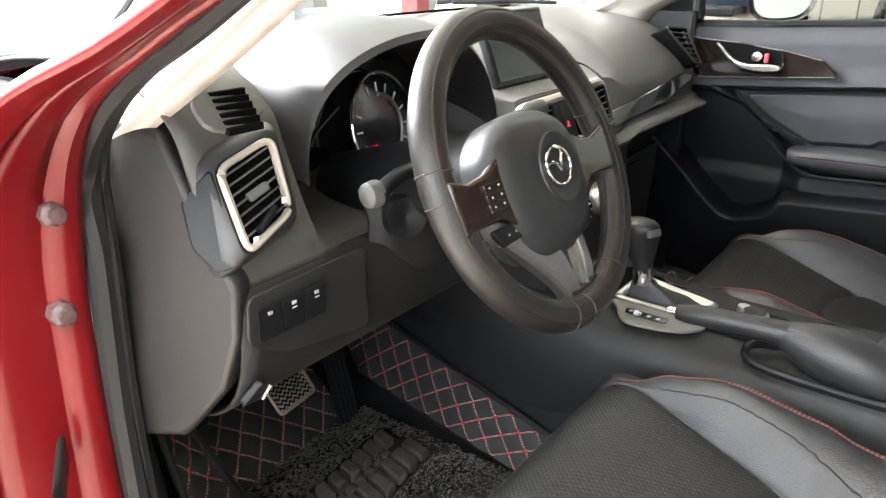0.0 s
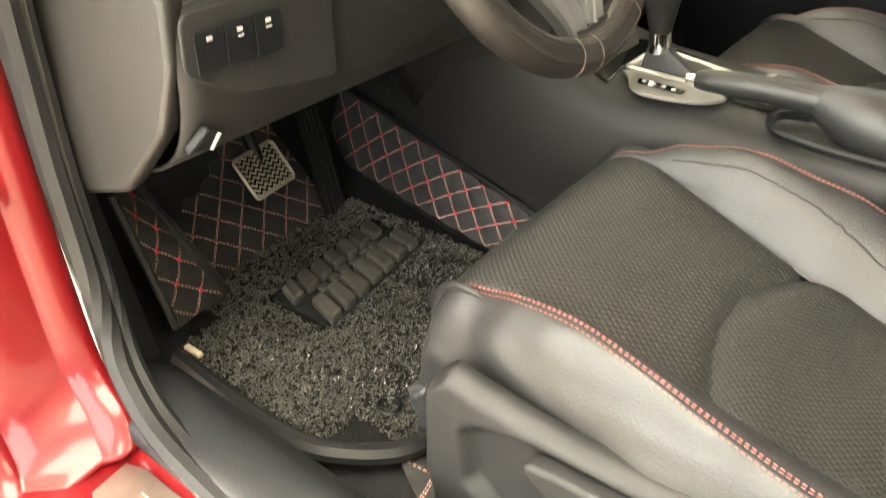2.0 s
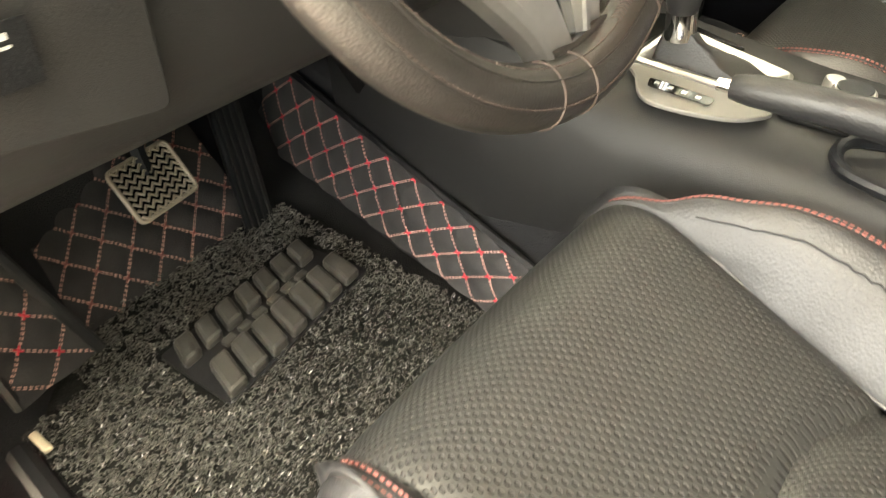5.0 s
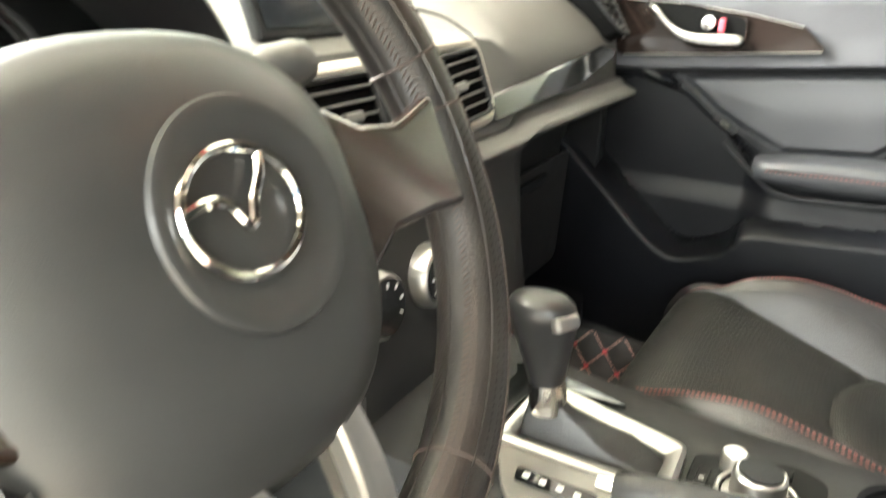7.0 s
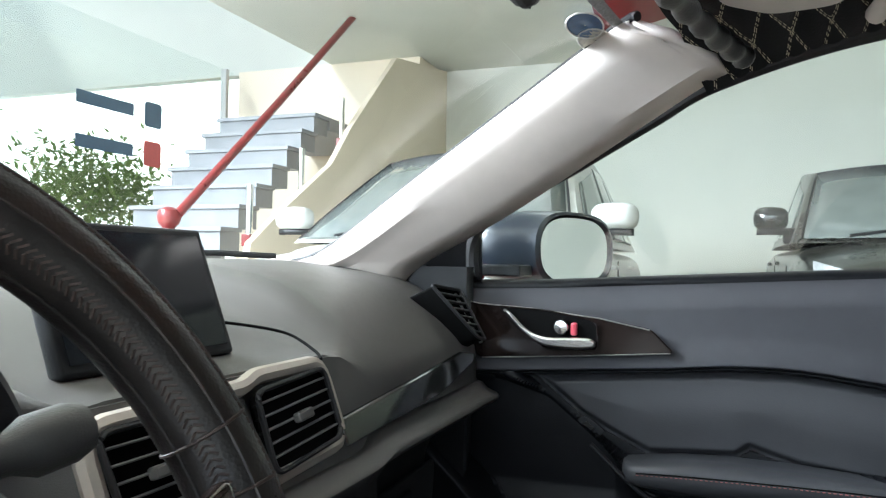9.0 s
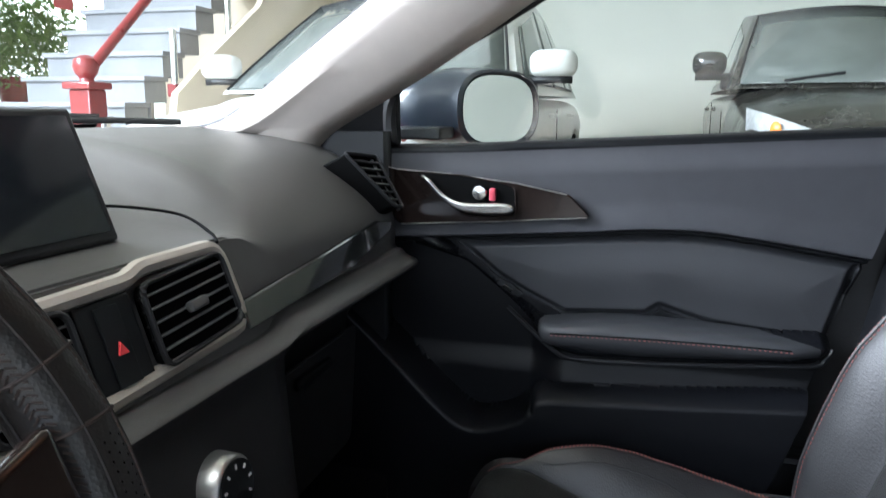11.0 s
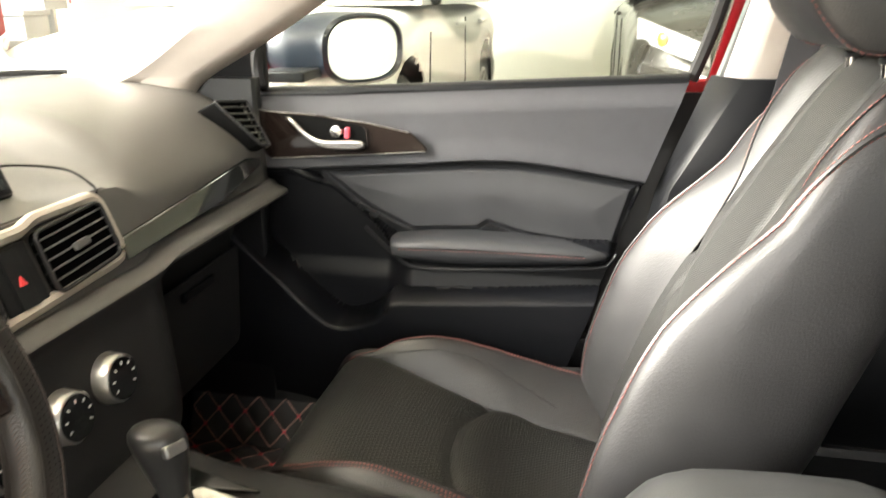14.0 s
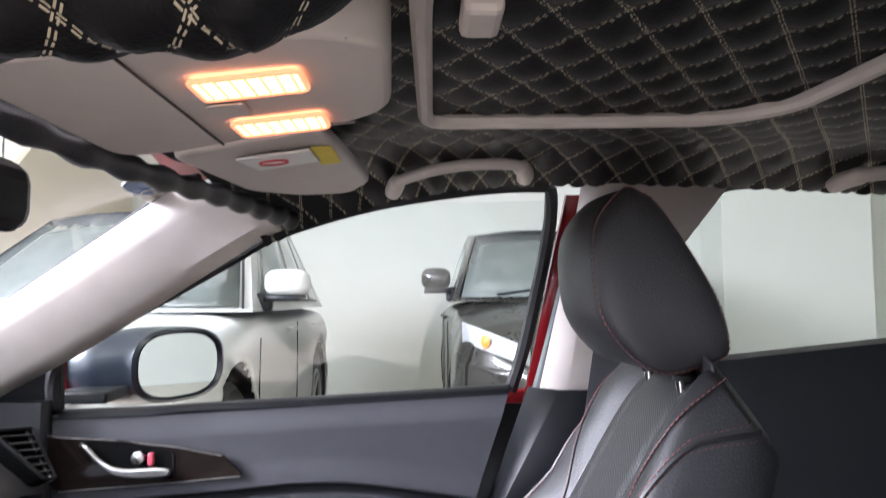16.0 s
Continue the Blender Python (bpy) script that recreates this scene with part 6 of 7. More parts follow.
def floor_mat():
    t = thing("driver_floor_mat", (-0.4, 0.2, 0.26), "quilted black floor mat with red stitching and coil carpet", "floor mat")
    out = rounded([(-0.615, 0.12, 0.268), (-0.54, 0.03, 0.268), (-0.17, 0.03, 0.268), (-0.15, 0.44, 0.268), (-0.20, 0.47, 0.268), (-0.40, 0.50, 0.268), (-0.555, 0.43, 0.268), (-0.60, 0.36, 0.268)], 0.04)
    base = part("coil_carpet", plate(out, (0, 0, 0.006)), COILBASE, t, "dark grey coil carpet")
    bm, rnd = bmesh.new(), random.Random(4)
    for k in range(13000):
        x, y = rnd.uniform(-0.60, -0.16), rnd.uniform(0.035, 0.49)
        if y > 0.40 and x < -0.52 or (-0.452 < x < -0.192 and 0.265 + 0.13 * (x + 0.45) < y < 0.385 + 0.12 * (x + 0.45)) or (x < -0.54 and y < 0.12):
            continue
        a, r, z = rnd.uniform(0, 6.28), rnd.uniform(0.002, 0.0045), 0.275 + rnd.uniform(-0.001, 0.004)
        sp, ln, tl = rnd.uniform(0.6, 1), rnd.uniform(2.2, 4.5), rnd.uniform(-0.004, 0.005)
        tube([(x + r * math.cos(a + ln * i / 4), y + r * sp * math.sin(a + ln * i / 4), z + tl * math.sin(i * 0.8)) for i in range(5)], 0.0008, 3, bm=bm)
    part("coil_layer", bm, COIL, base, kind="stuff")
    # heel plate: slanted rubber blocks round a raised band
    a, b, c, d = V(-0.45, 0.374, 0.278), V(-0.444, 0.258, 0.278), V(-0.192, 0.291, 0.278), V(-0.212, 0.402, 0.278)
    hp = part("heel_pad", plate(rounded([a, b, c, d], 0.006), (0, 0, 0.003)), RUBBER, t, "black rubber heel pad with slanted treads")
    q = lambda u, v: a + (b - a) * v + (d - a) * u * (1 - v) + (c - b) * u * v
    for k in range(7):
        u = 0.015 + 0.136 * k
        for v0, v1, s in ((0.03, 0.36, 0.06), (0.52, 0.98, 0.07)):
            part("tread", plate([q(min(u + s, 0.98), v0), q(u, v1), q(u + 0.108, v1), q(min(1, u + 0.108 + s), v0)], (0, 0, 0.016), 0.005), HEEL, hp)
    for k in range(6):
        u = 0.22 + 0.105 * k
        part("raised_bar", plate([q(u, 0.39), q(u, 0.49), q(u + 0.07, 0.49), q(u + 0.07, 0.39)], (0, 0, 0.009), 0.002), HEEL, hp)
    part("eyelet", moved(tube([(0.014 * math.cos(w), 0.014 * math.sin(w), 0) for w in (2 * math.pi * j / 24 for j in range(24))], 0.003, 8, closed=True), pose(-0.507, 0.097, 0.281)), PLASTIC, t)
    part("clip", box(-0.599, -0.590, 0.35, 0.382, 0.283, 0.289, 0.002), PALE, t, "pale folded edge clip")

    def wall_sheet(name, p00, p10, p01, p11, knots=KNOT):
        p00, p10, p01, p11 = (Vector(p) for p in (p00, p10, p01, p11))
        w, h = (p10 - p00).length, (p01 - p00).length
        at = lambda u, v: p00 + (p10 - p00) * (u / w) * (1 - v / h) + (p01 - p00) * (v / h) * (1 - u / w) + (p11 - p00) * (u / w) * (v / h)
        o = quilt_sheet(name, at, w, h, QUILTMAT, 0.055, 0.8, 0.006, t, nodes=knots)
        edge = [at(w * k / 10, h) for k in range(11)]
        part("binding", tube(edge, 0.006, 6), RUBBER, o)
        return o
    wall_sheet("side_flap", (-0.488, 0.432, 0.285), (-0.540, 0.515, 0.462), (-0.589, 0.405, 0.302), (-0.603, 0.452, 0.498))
    part("flap_hem", tube([(-0.486, 0.430, 0.288), (-0.512, 0.470, 0.374), (-0.538, 0.513, 0.464)], 0.008, 8), RUBBER, t)
    wall_sheet("toe_flap", (-0.485, 0.47, 0.275), (-0.20, 0.50, 0.272), (-0.43, 0.74, 0.36), (-0.19, 0.70, 0.42), THREAD)
    wall_sheet("tunnel_flap", (-0.072, 0.64, 0.29), (-0.160, 0.10, 0.276), (-0.052, 0.60, 0.43), (-0.128, 0.08, 0.345))
    wall_sheet("rear_flap", (-0.553, 0.044, 0.272), (-0.526, 0.017, 0.272), (-0.625, -0.079, 0.272), (-0.594, -0.118, 0.272))
    lip = spline([(-0.615, 0.37, 0.285), (-0.628, 0.20, 0.295), (-0.615, 0.11, 0.292), (-0.56, 0.04, 0.285), (-0.50, 0.02, 0.282)], 6)
    part("raised_edge", tube(lip, 0.013, 8), RUBBER, t)
    p = thing("passenger_floor_mat", (0.4, 0.3, 0.26), "quilted black floor mat with red stitching", "floor mat")
    at = lambda u, v: V(0.20 + u, 0.02 + v, 0.268 + 0.30 * max(0, v - 0.36))
    quilt_sheet("quilted_sheet", at, 0.42, 0.6, QUILTMAT, 0.055, 0.8, 0.006, p, nodes=KNOT)
    rise = lambda u, v: V(0.603 + 0.3 * v, 0.38 - u, 0.275 + 0.9 * v)
    quilt_sheet("sill_flap", rise, 0.36, 0.10, QUILTMAT, 0.055, 0.8, 0.006, p, nodes=KNOT)


floor_mat()


# ---------------------------------------------------------------- passenger door
def door():
    t = thing("passenger_door", (0.7, -0.1, 0.3), "black passenger door panel with armrest and chrome handle", "car door")
    insert = [(0.118, 0.803), (0.019, 0.812), (-0.10, 0.822), (-0.157, 0.827), (-0.239, 0.829), (-0.33, 0.820), (-0.443, 0.802), (-0.412, 0.683), (-0.338, 0.691), (-0.254, 0.700), (-0.205, 0.714), (-0.190, 0.719), (-0.172, 0.706), (-0.051, 0.698), (0.011, 0.727), (0.055, 0.752)]
    band = [(0.185, 0.815), (0.150, 0.812), (0.118, 0.788), (0.053, 0.741), (-0.008, 0.697), (-0.03, 0.686), (-0.40, 0.700), (-0.414, 0.692), (-0.404, 0.678), (-0.388, 0.668), (-0.258, 0.656), (-0.131, 0.648), (-0.075, 0.648), (-0.042, 0.658), (0.034, 0.724), (0.10, 0.776), (0.13, 0.786), (0.165, 0.795)]
    ny, nz, cut = 420, 330, 90
    P = np.zeros((nz + 5, ny, 3))
    f = np.linspace(0, 1, ny)
    y0 = 0.33 - 0.84 * f
    sill = np.where(y0 < 0.1, 0.957 - 0.055 * y0, 0.9515 - 0.03 * (y0 - 0.1))
    for i, (x, dz) in enumerate(((0.76, -0.02), (0.75, -0.003), (0.742, 0.001), (0.722, 0.002), (0.708, -0.003))):
        P[i] = np.stack([np.full(ny, x), y0, sill + dz], -1)
    ridge_at = lambda y: along([(0.36, 0.798), (0.207, 0.802), (0.109, 0.808), (-0.072, 0.822), (-0.157, 0.830), (-0.239, 0.831), (-0.319, 0.823), (-0.458, 0.804), (-0.52, 0.795)], y)
    # one row of the sheet lies on the ridge, the rest are spread above and below it
    crest_z = ridge_at(y0 + 0.34 * 0.16 * f * f)
    v1, v2 = np.linspace(0, 1, cut)[:, None], np.linspace(0, 1, nz - cut + 1)[1:, None]
    Z = np.concatenate([(sill - 0.012)[None] * (1 - v1) + crest_z[None] * v1, crest_z[None] * (1 - v2) + 0.30 * v2])
    Y = y0[None] + 0.34 * np.maximum(0, 0.98 - Z) * (f * f)[None]
    ridge = np.broadcast_to(crest_z[None], Z.shape)
    rim = along([(0.36, 0.78), (0.247, 0.68), (0.188, 0.627), (0.129, 0.574), (0.09, 0.545), (0.061, 0.540), (0.014, 0.557), (-0.013, 0.582), (-0.031, 0.596), (-0.094, 0.602), (-0.262, 0.615), (-0.395, 0.626), (-0.52, 0.63)], Y)
    top = 0.701 - 0.012 * ease(sill[None] - Z, 0.012, 0.05) - 0.004 * ease(-(Z - ridge), -0.05, -0.012) + 0.003 * np.sin((Z - ridge) * 20)
    top += 0.005 * ease(Z - 0.80 - 0.9 * (Y + 0.12), -0.03, 0.03) * ease(Y, -0.16, 0.06)
    low = 0.716 + 0 * Y
    di = inside(insert, Y, Z)
    low -= 0.013 * ease(di, 0.001, 0.012) + 0.003 * ease(di, 0.01, 0.06)
    strip = ease(-(Y + 0.46 - 0.30 * (0.80 - Z)), -0.014, -0.010)
    low -= 0.018 * strip * ease(ridge - Z, 0.004, 0.01)
    X = low + (top - low) * ease(Z - ridge, -0.002, 0.008)
    db = inside(band, Y, Z)
    face = 0.688 - 0.030 * ease(-Y, -0.16, 0.01)
    # below the grip: dark hollow, then the map pocket's outer wall with its rounded rim
    hollow = 0.672 + 0.035 * ease(Y, -0.06, 0.0) + 0.012 * ease(Z, 0.60, 0.64)
    under = ease(-(db), 0.0, 0.004) * ease(np.where(Y > 0.19, 0.795, np.interp(Y, [-0.41, -0.388, -0.075, -0.042, 0.034, 0.10, 0.165, 0.19], [0.678, 0.668, 0.648, 0.658, 0.724, 0.776, 0.795, 0.80])) - Z, -0.001, 0.006)
    X = X + (hollow - X) * under
    wall = 0.634 + 0.04 * np.clip((0.56 - Z) / 0.26, 0, 1) ** 1.5 + 0.010 * ease(Y, 0.10, 0.25)
    steep = 1 / np.sqrt(1 + np.gradient(rim, axis=1) ** 2 / np.maximum(1e-9, np.gradient(Y, axis=1) ** 2))
    dr = (rim - Z) * steep
    X = X + (wall - X) * np.sqrt(np.clip(dr / 0.016, 0, 1))
    X = X + (face - X) * np.clip(1 - (1 - np.clip(db / 0.010, 0, 1)) ** 2, 0, 1)
    P[5:] = np.stack([X, Y, Z], -1)
    mid = lambda a: (a[1:, 1:] + a[:-1, :-1]) / 2
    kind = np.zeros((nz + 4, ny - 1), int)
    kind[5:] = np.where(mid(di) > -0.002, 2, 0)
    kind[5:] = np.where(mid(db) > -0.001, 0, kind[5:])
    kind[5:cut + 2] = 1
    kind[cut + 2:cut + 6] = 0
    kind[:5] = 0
    body, upper, pad = split_sheet(P, kind, 3)
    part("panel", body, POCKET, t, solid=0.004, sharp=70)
    part("upper_insert", upper, GRAIN, t, "fine-ribbed grey-black upper panel", sharp=70)
    part("door_insert", pad, DOORSKIN, t, "smooth black leather door insert", sharp=70)
    # padded armrest over the lower grip
    arows = []
    for y, k in ((-0.018, 0.25), (-0.024, 0.7), (-0.04, 1.0), (-0.10, 1.0), (-0.17, 1.0), (-0.24, 1.0), (-0.30, 1.0), (-0.36, 1.0), (-0.395, 0.75), (-0.408, 0.3)):
        zt = float(along([(0.0, 0.694), (-0.02, 0.694), (-0.084, 0.703), (-0.17, 0.707), (-0.293, 0.703), (-0.41, 0.694)], y))
        zb = float(np.interp(y, [-0.41, -0.388, -0.258, -0.131, -0.03], [0.684, 0.675, 0.664, 0.656, 0.664]))
        arows.append([V(0.712 - (0.712 - x) * (0.5 + 0.5 * k), y, zb + (zt - zb) * h) for x, h in ((0.714, 0.98), (0.672, 1.0), (0.654, 0.97), (0.646, 0.86), (0.642, 0.66), (0.642, 0.42), (0.646, 0.18), (0.655, 0.02), (0.712, 0.0))])
    a = part("armrest", grid(arows, closed_u=True, caps=True), DOORSKIN, t, "padded armrest with a red stitched seam")
    seam = [V(0.6412, r[0].y, r[8].z + (r[0].z - r[8].z) * 0.60) for r in arows[2:8]]
    part("seam_stitching", stitches(seam, 0.0035, 0.003, 0.0006), THREAD, a)
    part("seam", tube([p + V(0.0002, 0, 0.0028) for p in seam], 0.0010, 5), VOID, a)
    lipline = spline([(0.668, 0.028, 0.714), (0.658, -0.044, 0.655), (0.655, -0.078, 0.6465), (0.654, -0.131, 0.6475), (0.655, -0.258, 0.6555), (0.657, -0.385, 0.667), (0.660, -0.404, 0.676), (0.664, -0.414, 0.690)], 5)
    part("grip_lip", tube(lipline, 0.0035, 8), PLASTIC, t)
    sw = part("window_switch", plate(rounded([(0.712, 0.048, 0.748), (0.712, 0.030, 0.740), (0.712, 0.012, 0.726), (0.712, 0.022, 0.716), (0.712, 0.056, 0.738)], 0.004), (-0.006, 0, 0), 0.0015), PLASTIC, t)
    part("rocker", plate([(0.706, 0.040, 0.740), (0.706, 0.026, 0.731), (0.706, 0.032, 0.726), (0.706, 0.046, 0.735)], (-0.004, 0, 0), 0.001), GLOSS, sw)
    # glossy bezel with the inside handle
    bez = [(0.689, 0.268, 0.926), (0.685, 0.205, 0.914), (0.683, 0.12, 0.909), (0.683, 0.019, 0.898), (0.683, -0.055, 0.885), (0.683, -0.088, 0.852), (0.683, 0.05, 0.840), (0.685, 0.206, 0.829)]
    b = part("handle_bezel", plate(rounded(bez, 0.008), (-0.006, 0, 0), 0.002), BEZEL, t, "glossy dark handle bezel")
    part("bezel_line", tube([(0.680, 0.262, 0.925), (0.677, 0.205, 0.9135), (0.676, 0.12, 0.9085), (0.676, 0.019, 0.8975), (0.676, -0.053, 0.8835)], 0.001, 6), SATIN, b)
    part("lower_line", tube([(0.678, 0.20, 0.8295), (0.676, 0.05, 0.8405), (0.676, -0.082, 0.8515)], 0.001, 6), SATIN, b)
    cup = rounded([(0.676, 0.176, 0.911), (0.676, 0.10, 0.907), (0.676, 0.035, 0.896), (0.676, 0.022, 0.889), (0.676, 0.020, 0.85), (0.676, 0.10, 0.848)], 0.010)
    # flat black sheet painted as the shade in the handle's cup
    part("recess_shade", plate(cup, (-0.0015, 0, 0)), VOID, b)
    part("recess_edge", tube([p + V(-0.002, 0, 0) for p in cup], 0.0012, 6, closed=True), BEZEL, b)
    lev = spline([(0.673, 0.163, 0.905), (0.673, 0.150, 0.902), (0.673, 0.1265, 0.880), (0.673, 0.096, 0.868), (0.673, 0.030, 0.869), (0.673, 0.026, 0.854), (0.673, 0.074, 0.851), (0.673, 0.110, 0.858), (0.673, 0.140, 0.879)], 4, closed=True)
    part("handle", plate(lev, (-0.013, 0, 0), 0.004, 3), LEVER, b, "satin chrome inside door handle")
    part("lock_barrel", moved(lathe([(0, -0.012), (0.010, -0.010), (0.0125, 0.0), (0.010, 0.008), (0.0, 0.010)], 18), pose(0.672, 0.074, 0.883, 0, -90, 0)), LEVER, b)
    part("lock_button", box(0.666, 0.676, 0.050, 0.060, 0.871, 0.890, 0.003), material("lock_red", (0.5, 0.06, 0.09), 0.35), b, "red lock indicator")
    # corner piece and glass
    part("mirror_sail", plate([(0.705, 0.36, 0.945), (0.705, 0.215, 0.948), (0.70, 0.215, 1.04), (0.685, 0.225, 1.045), (0.68, 0.36, 0.965)], (0.02, 0, 0), 0.004), PLASTIC, t)
    gl = [(0.735, 0.215, 0.95), (0.737, -0.52, 0.975), (0.70, -0.58, 1.29), (0.70, -0.33, 1.285), (0.703, -0.14, 1.237), (0.703, 0.066, 1.12), (0.703, 0.215, 1.04)]
    o = part("window_pane", plate(gl, (0.004, 0, 0)), CLEAR, t)
    o.visible_shadow = False
    fr = spline([(0.705, 0.225, 0.955), (0.70, 0.212, 1.040), (0.70, 0.066, 1.124), (0.70, -0.055, 1.193), (0.70, -0.142, 1.240), (0.69, -0.32, 1.288), (0.685, -0.54, 1.312), (0.688, -0.58, 1.28), (0.72, -0.545, 1.08), (0.735, -0.515, 0.975)], 6)
    part("window_seal", tube(fr, 0.011, 8), RUBBER, t)
    return t


door()


def wing_mirror():
    t = thing("wing_mirror", (0.95, 0.2, 0.95), "dark blue-black door mirror with red cap edge", "car mirror")
    a, b = V(0.868, 0.150, 1.004), V(1.062, 0.065, 1.004)
    c, s = (a + b) / 2, (b - a) / 2
    f = V(0.40, 0.916, 0)
    g = V(-0.12, 0.99, 0)
    ring = lambda k, off, up=1.0: [c + (g if off > 0.03 else f) * off + s * k * 1.12 * math.copysign(abs(math.cos(w)) ** 0.7, math.cos(w)) + V(0, 0, 1) * 0.066 * k * up * math.copysign(abs(math.sin(w)) ** 0.75, math.sin(w)) for w in (2 * math.pi * j / 32 for j in range(32))]
    part("housing", grid([ring(0.93, 0.012), ring(1.0, -0.004), ring(1.08, 0.0), ring(1.12, 0.02), ring(1.12, 0.06), ring(1.03, 0.10), ring(0.9, 0.13), ring(0.6, 0.15)], closed_u=True, caps=True), HOUSING, t)
    part("cap_edge", tube([p + V(0, 0, 0) for p in ring(0.93, 0.131)][11:22], 0.006, 8), RED, t)
    part("glass", plate(ring(0.92, 0.004), f * -0.002), MIRROR, t)
    part("foot", plate([(0.75, 0.16, 0.955), (0.90, 0.17, 0.955), (0.92, 0.24, 0.955), (0.75, 0.26, 0.955)], (0, 0, 0.02), 0.004), PLASTIC, t)


wing_mirror()


# ---------------------------------------------------------------- pillars, roof
def pillar_trims():
    for s in (-1, 1):
        t = thing("pillar_trim", (s * 0.65, 0.2, 1.0), "beige windscreen pillar trim", "pillar trim", "pillar trims")
        inner = spline([(s * 0.60, 0.56, 0.965), (s * 0.605, 0.45, 0.985), (s * 0.60, 0.27, 1.108), (s * 0.575, 0.0, 1.285), (s * 0.56, -0.04, 1.30)], 5)
        crest = spline([(s * 0.62, 0.44, 0.965), (s * 0.625, 0.36, 1.0), (s * 0.62, 0.20, 1.09), (s * 0.60, -0.06, 1.24), (s * 0.59, -0.12, 1.27)], 5)
        outer = spline([(s * 0.665, 0.33, 0.955), (s * 0.665, 0.29, 0.995), (s * 0.655, 0.14, 1.075), (s * 0.63, -0.10, 1.225), (s * 0.62, -0.15, 1.25)], 5)
        if s < 0:
            outer = spline([(-0.672, 0.365, 0.90), (-0.668, 0.30, 0.930), (-0.658, 0.14, 1.022), (-0.635, -0.10, 1.185), (-0.62, -0.15, 1.23)], 5)
        part("trim", grid([[a, (a + b) / 2 + V(-s * 0.008, -0.008, 0.0), b, (b + c) / 2 + V(-s * 0.008, -0.006, -0.002), c] for a, b, c in zip(inner, crest, outer)]), BEIGE, t, solid=0.02)
        part("screen_seal", tube([p + V(-s * 0.004, -0.004, 0.002) for p in inner], 0.0065, 8), RUBBER, t)
    b = thing("door_pillar", (0.7, -0.65, 0.5), "centre door pillar with beige upper trim and black lower trim", "pillar")
    part("upper_trim", grid([[V(0.70, -0.565, 0.975), V(0.68, -0.60, 0.975), V(0.69, -0.68, 0.975), V(0.71, -0.72, 0.975)], [V(0.685, -0.615, 1.2), V(0.665, -0.64, 1.2), V(0.675, -0.72, 1.2), V(0.69, -0.77, 1.2)], [V(0.655, -0.63, 1.31), V(0.635, -0.67, 1.31), V(0.645, -0.76, 1.31), V(0.66, -0.85, 1.31)]]), BEIGE, b, solid=0.02)
    part("lower_trim", grid([[V(0.72, -0.42, 0.45), V(0.69, -0.44, 0.45), V(0.675, -0.62, 0.45), V(0.70, -0.78, 0.45)], [V(0.715, -0.485, 0.8), V(0.69, -0.50, 0.8), V(0.675, -0.66, 0.8), V(0.70, -0.77, 0.8)], [V(0.69, -0.548, 0.985), V(0.655, -0.585, 0.985), V(0.66, -0.69, 0.985), V(0.69, -0.74, 0.985)]]), PLASTIC, b, solid=0.015)
    part("belt", plate([(0.640, -0.595, 0.80), (0.640, -0.640, 0.80), (0.625, -0.690, 1.14), (0.625, -0.645, 1.14)], (-0.002, 0, 0)), material("belt_webbing", (0.06, 0.06, 0.065), 0.7, bump=0.4, grain=700, spec=0.2), b, "grey woven seat belt")
    part("pillar_seal", tube(spline([(0.712, -0.520, 0.88), (0.705, -0.557, 0.98), (0.692, -0.594, 1.12), (0.678, -0.618, 1.22), (0.655, -0.636, 1.30)], 5), 0.011, 8), PILLARSEAL, b, "grey rubber pillar seal")
    r = thing("rear_door", (0.7, -1.1, 0.3), "black rear door panel below a side window", "car door")
    part("panel", grid([[V(x, y, z - 0.10 * (y + 0.8)) for x, z in ((0.75, 1.0), (0.735, 1.025), (0.70, 1.02), (0.69, 0.96), (0.695, 0.7), (0.66, 0.6), (0.67, 0.3))] for y in (-0.74, -0.9, -1.2, -1.7)]), PLASTIC, r, solid=0.004)
    fr = spline([(0.735, -0.80, 1.02), (0.725, -0.775, 1.15), (0.70, -0.785, 1.25), (0.68, -0.84, 1.305), (0.675, -0.95, 1.318), (0.68, -1.2, 1.305), (0.70, -1.6, 1.24)], 6)
    part("window_seal", tube(fr, 0.012, 8), RUBBER, r)
    o = part("window_pane", plate([(0.735, -0.79, 1.01), (0.735, -1.65, 1.07), (0.69, -1.6, 1.25), (0.675, -0.95, 1.32), (0.685, -0.83, 1.30), (0.715, -0.78, 1.2)], (0.004, 0, 0)), CLEAR, r)
    o.visible_shadow = False


pillar_trims()


def headlining():
    def at(u, v):
        x, y = -0.615 + u, -0.02 - v - 0.105 * abs((-0.615 + u) / 0.615) ** 3 * max(0, 1 - v / 0.5)
        return V(x, y, roof_z(x, y))
    quilt_sheet("ceiling", at, 1.24, 1.45, CLOTHROOF, 0.09, 1.6, 0.009, label="quilted black headlining with pale diamond stitching", kind="structure", cell=0.0075, normal=V(0, 0, -1))


headlining()


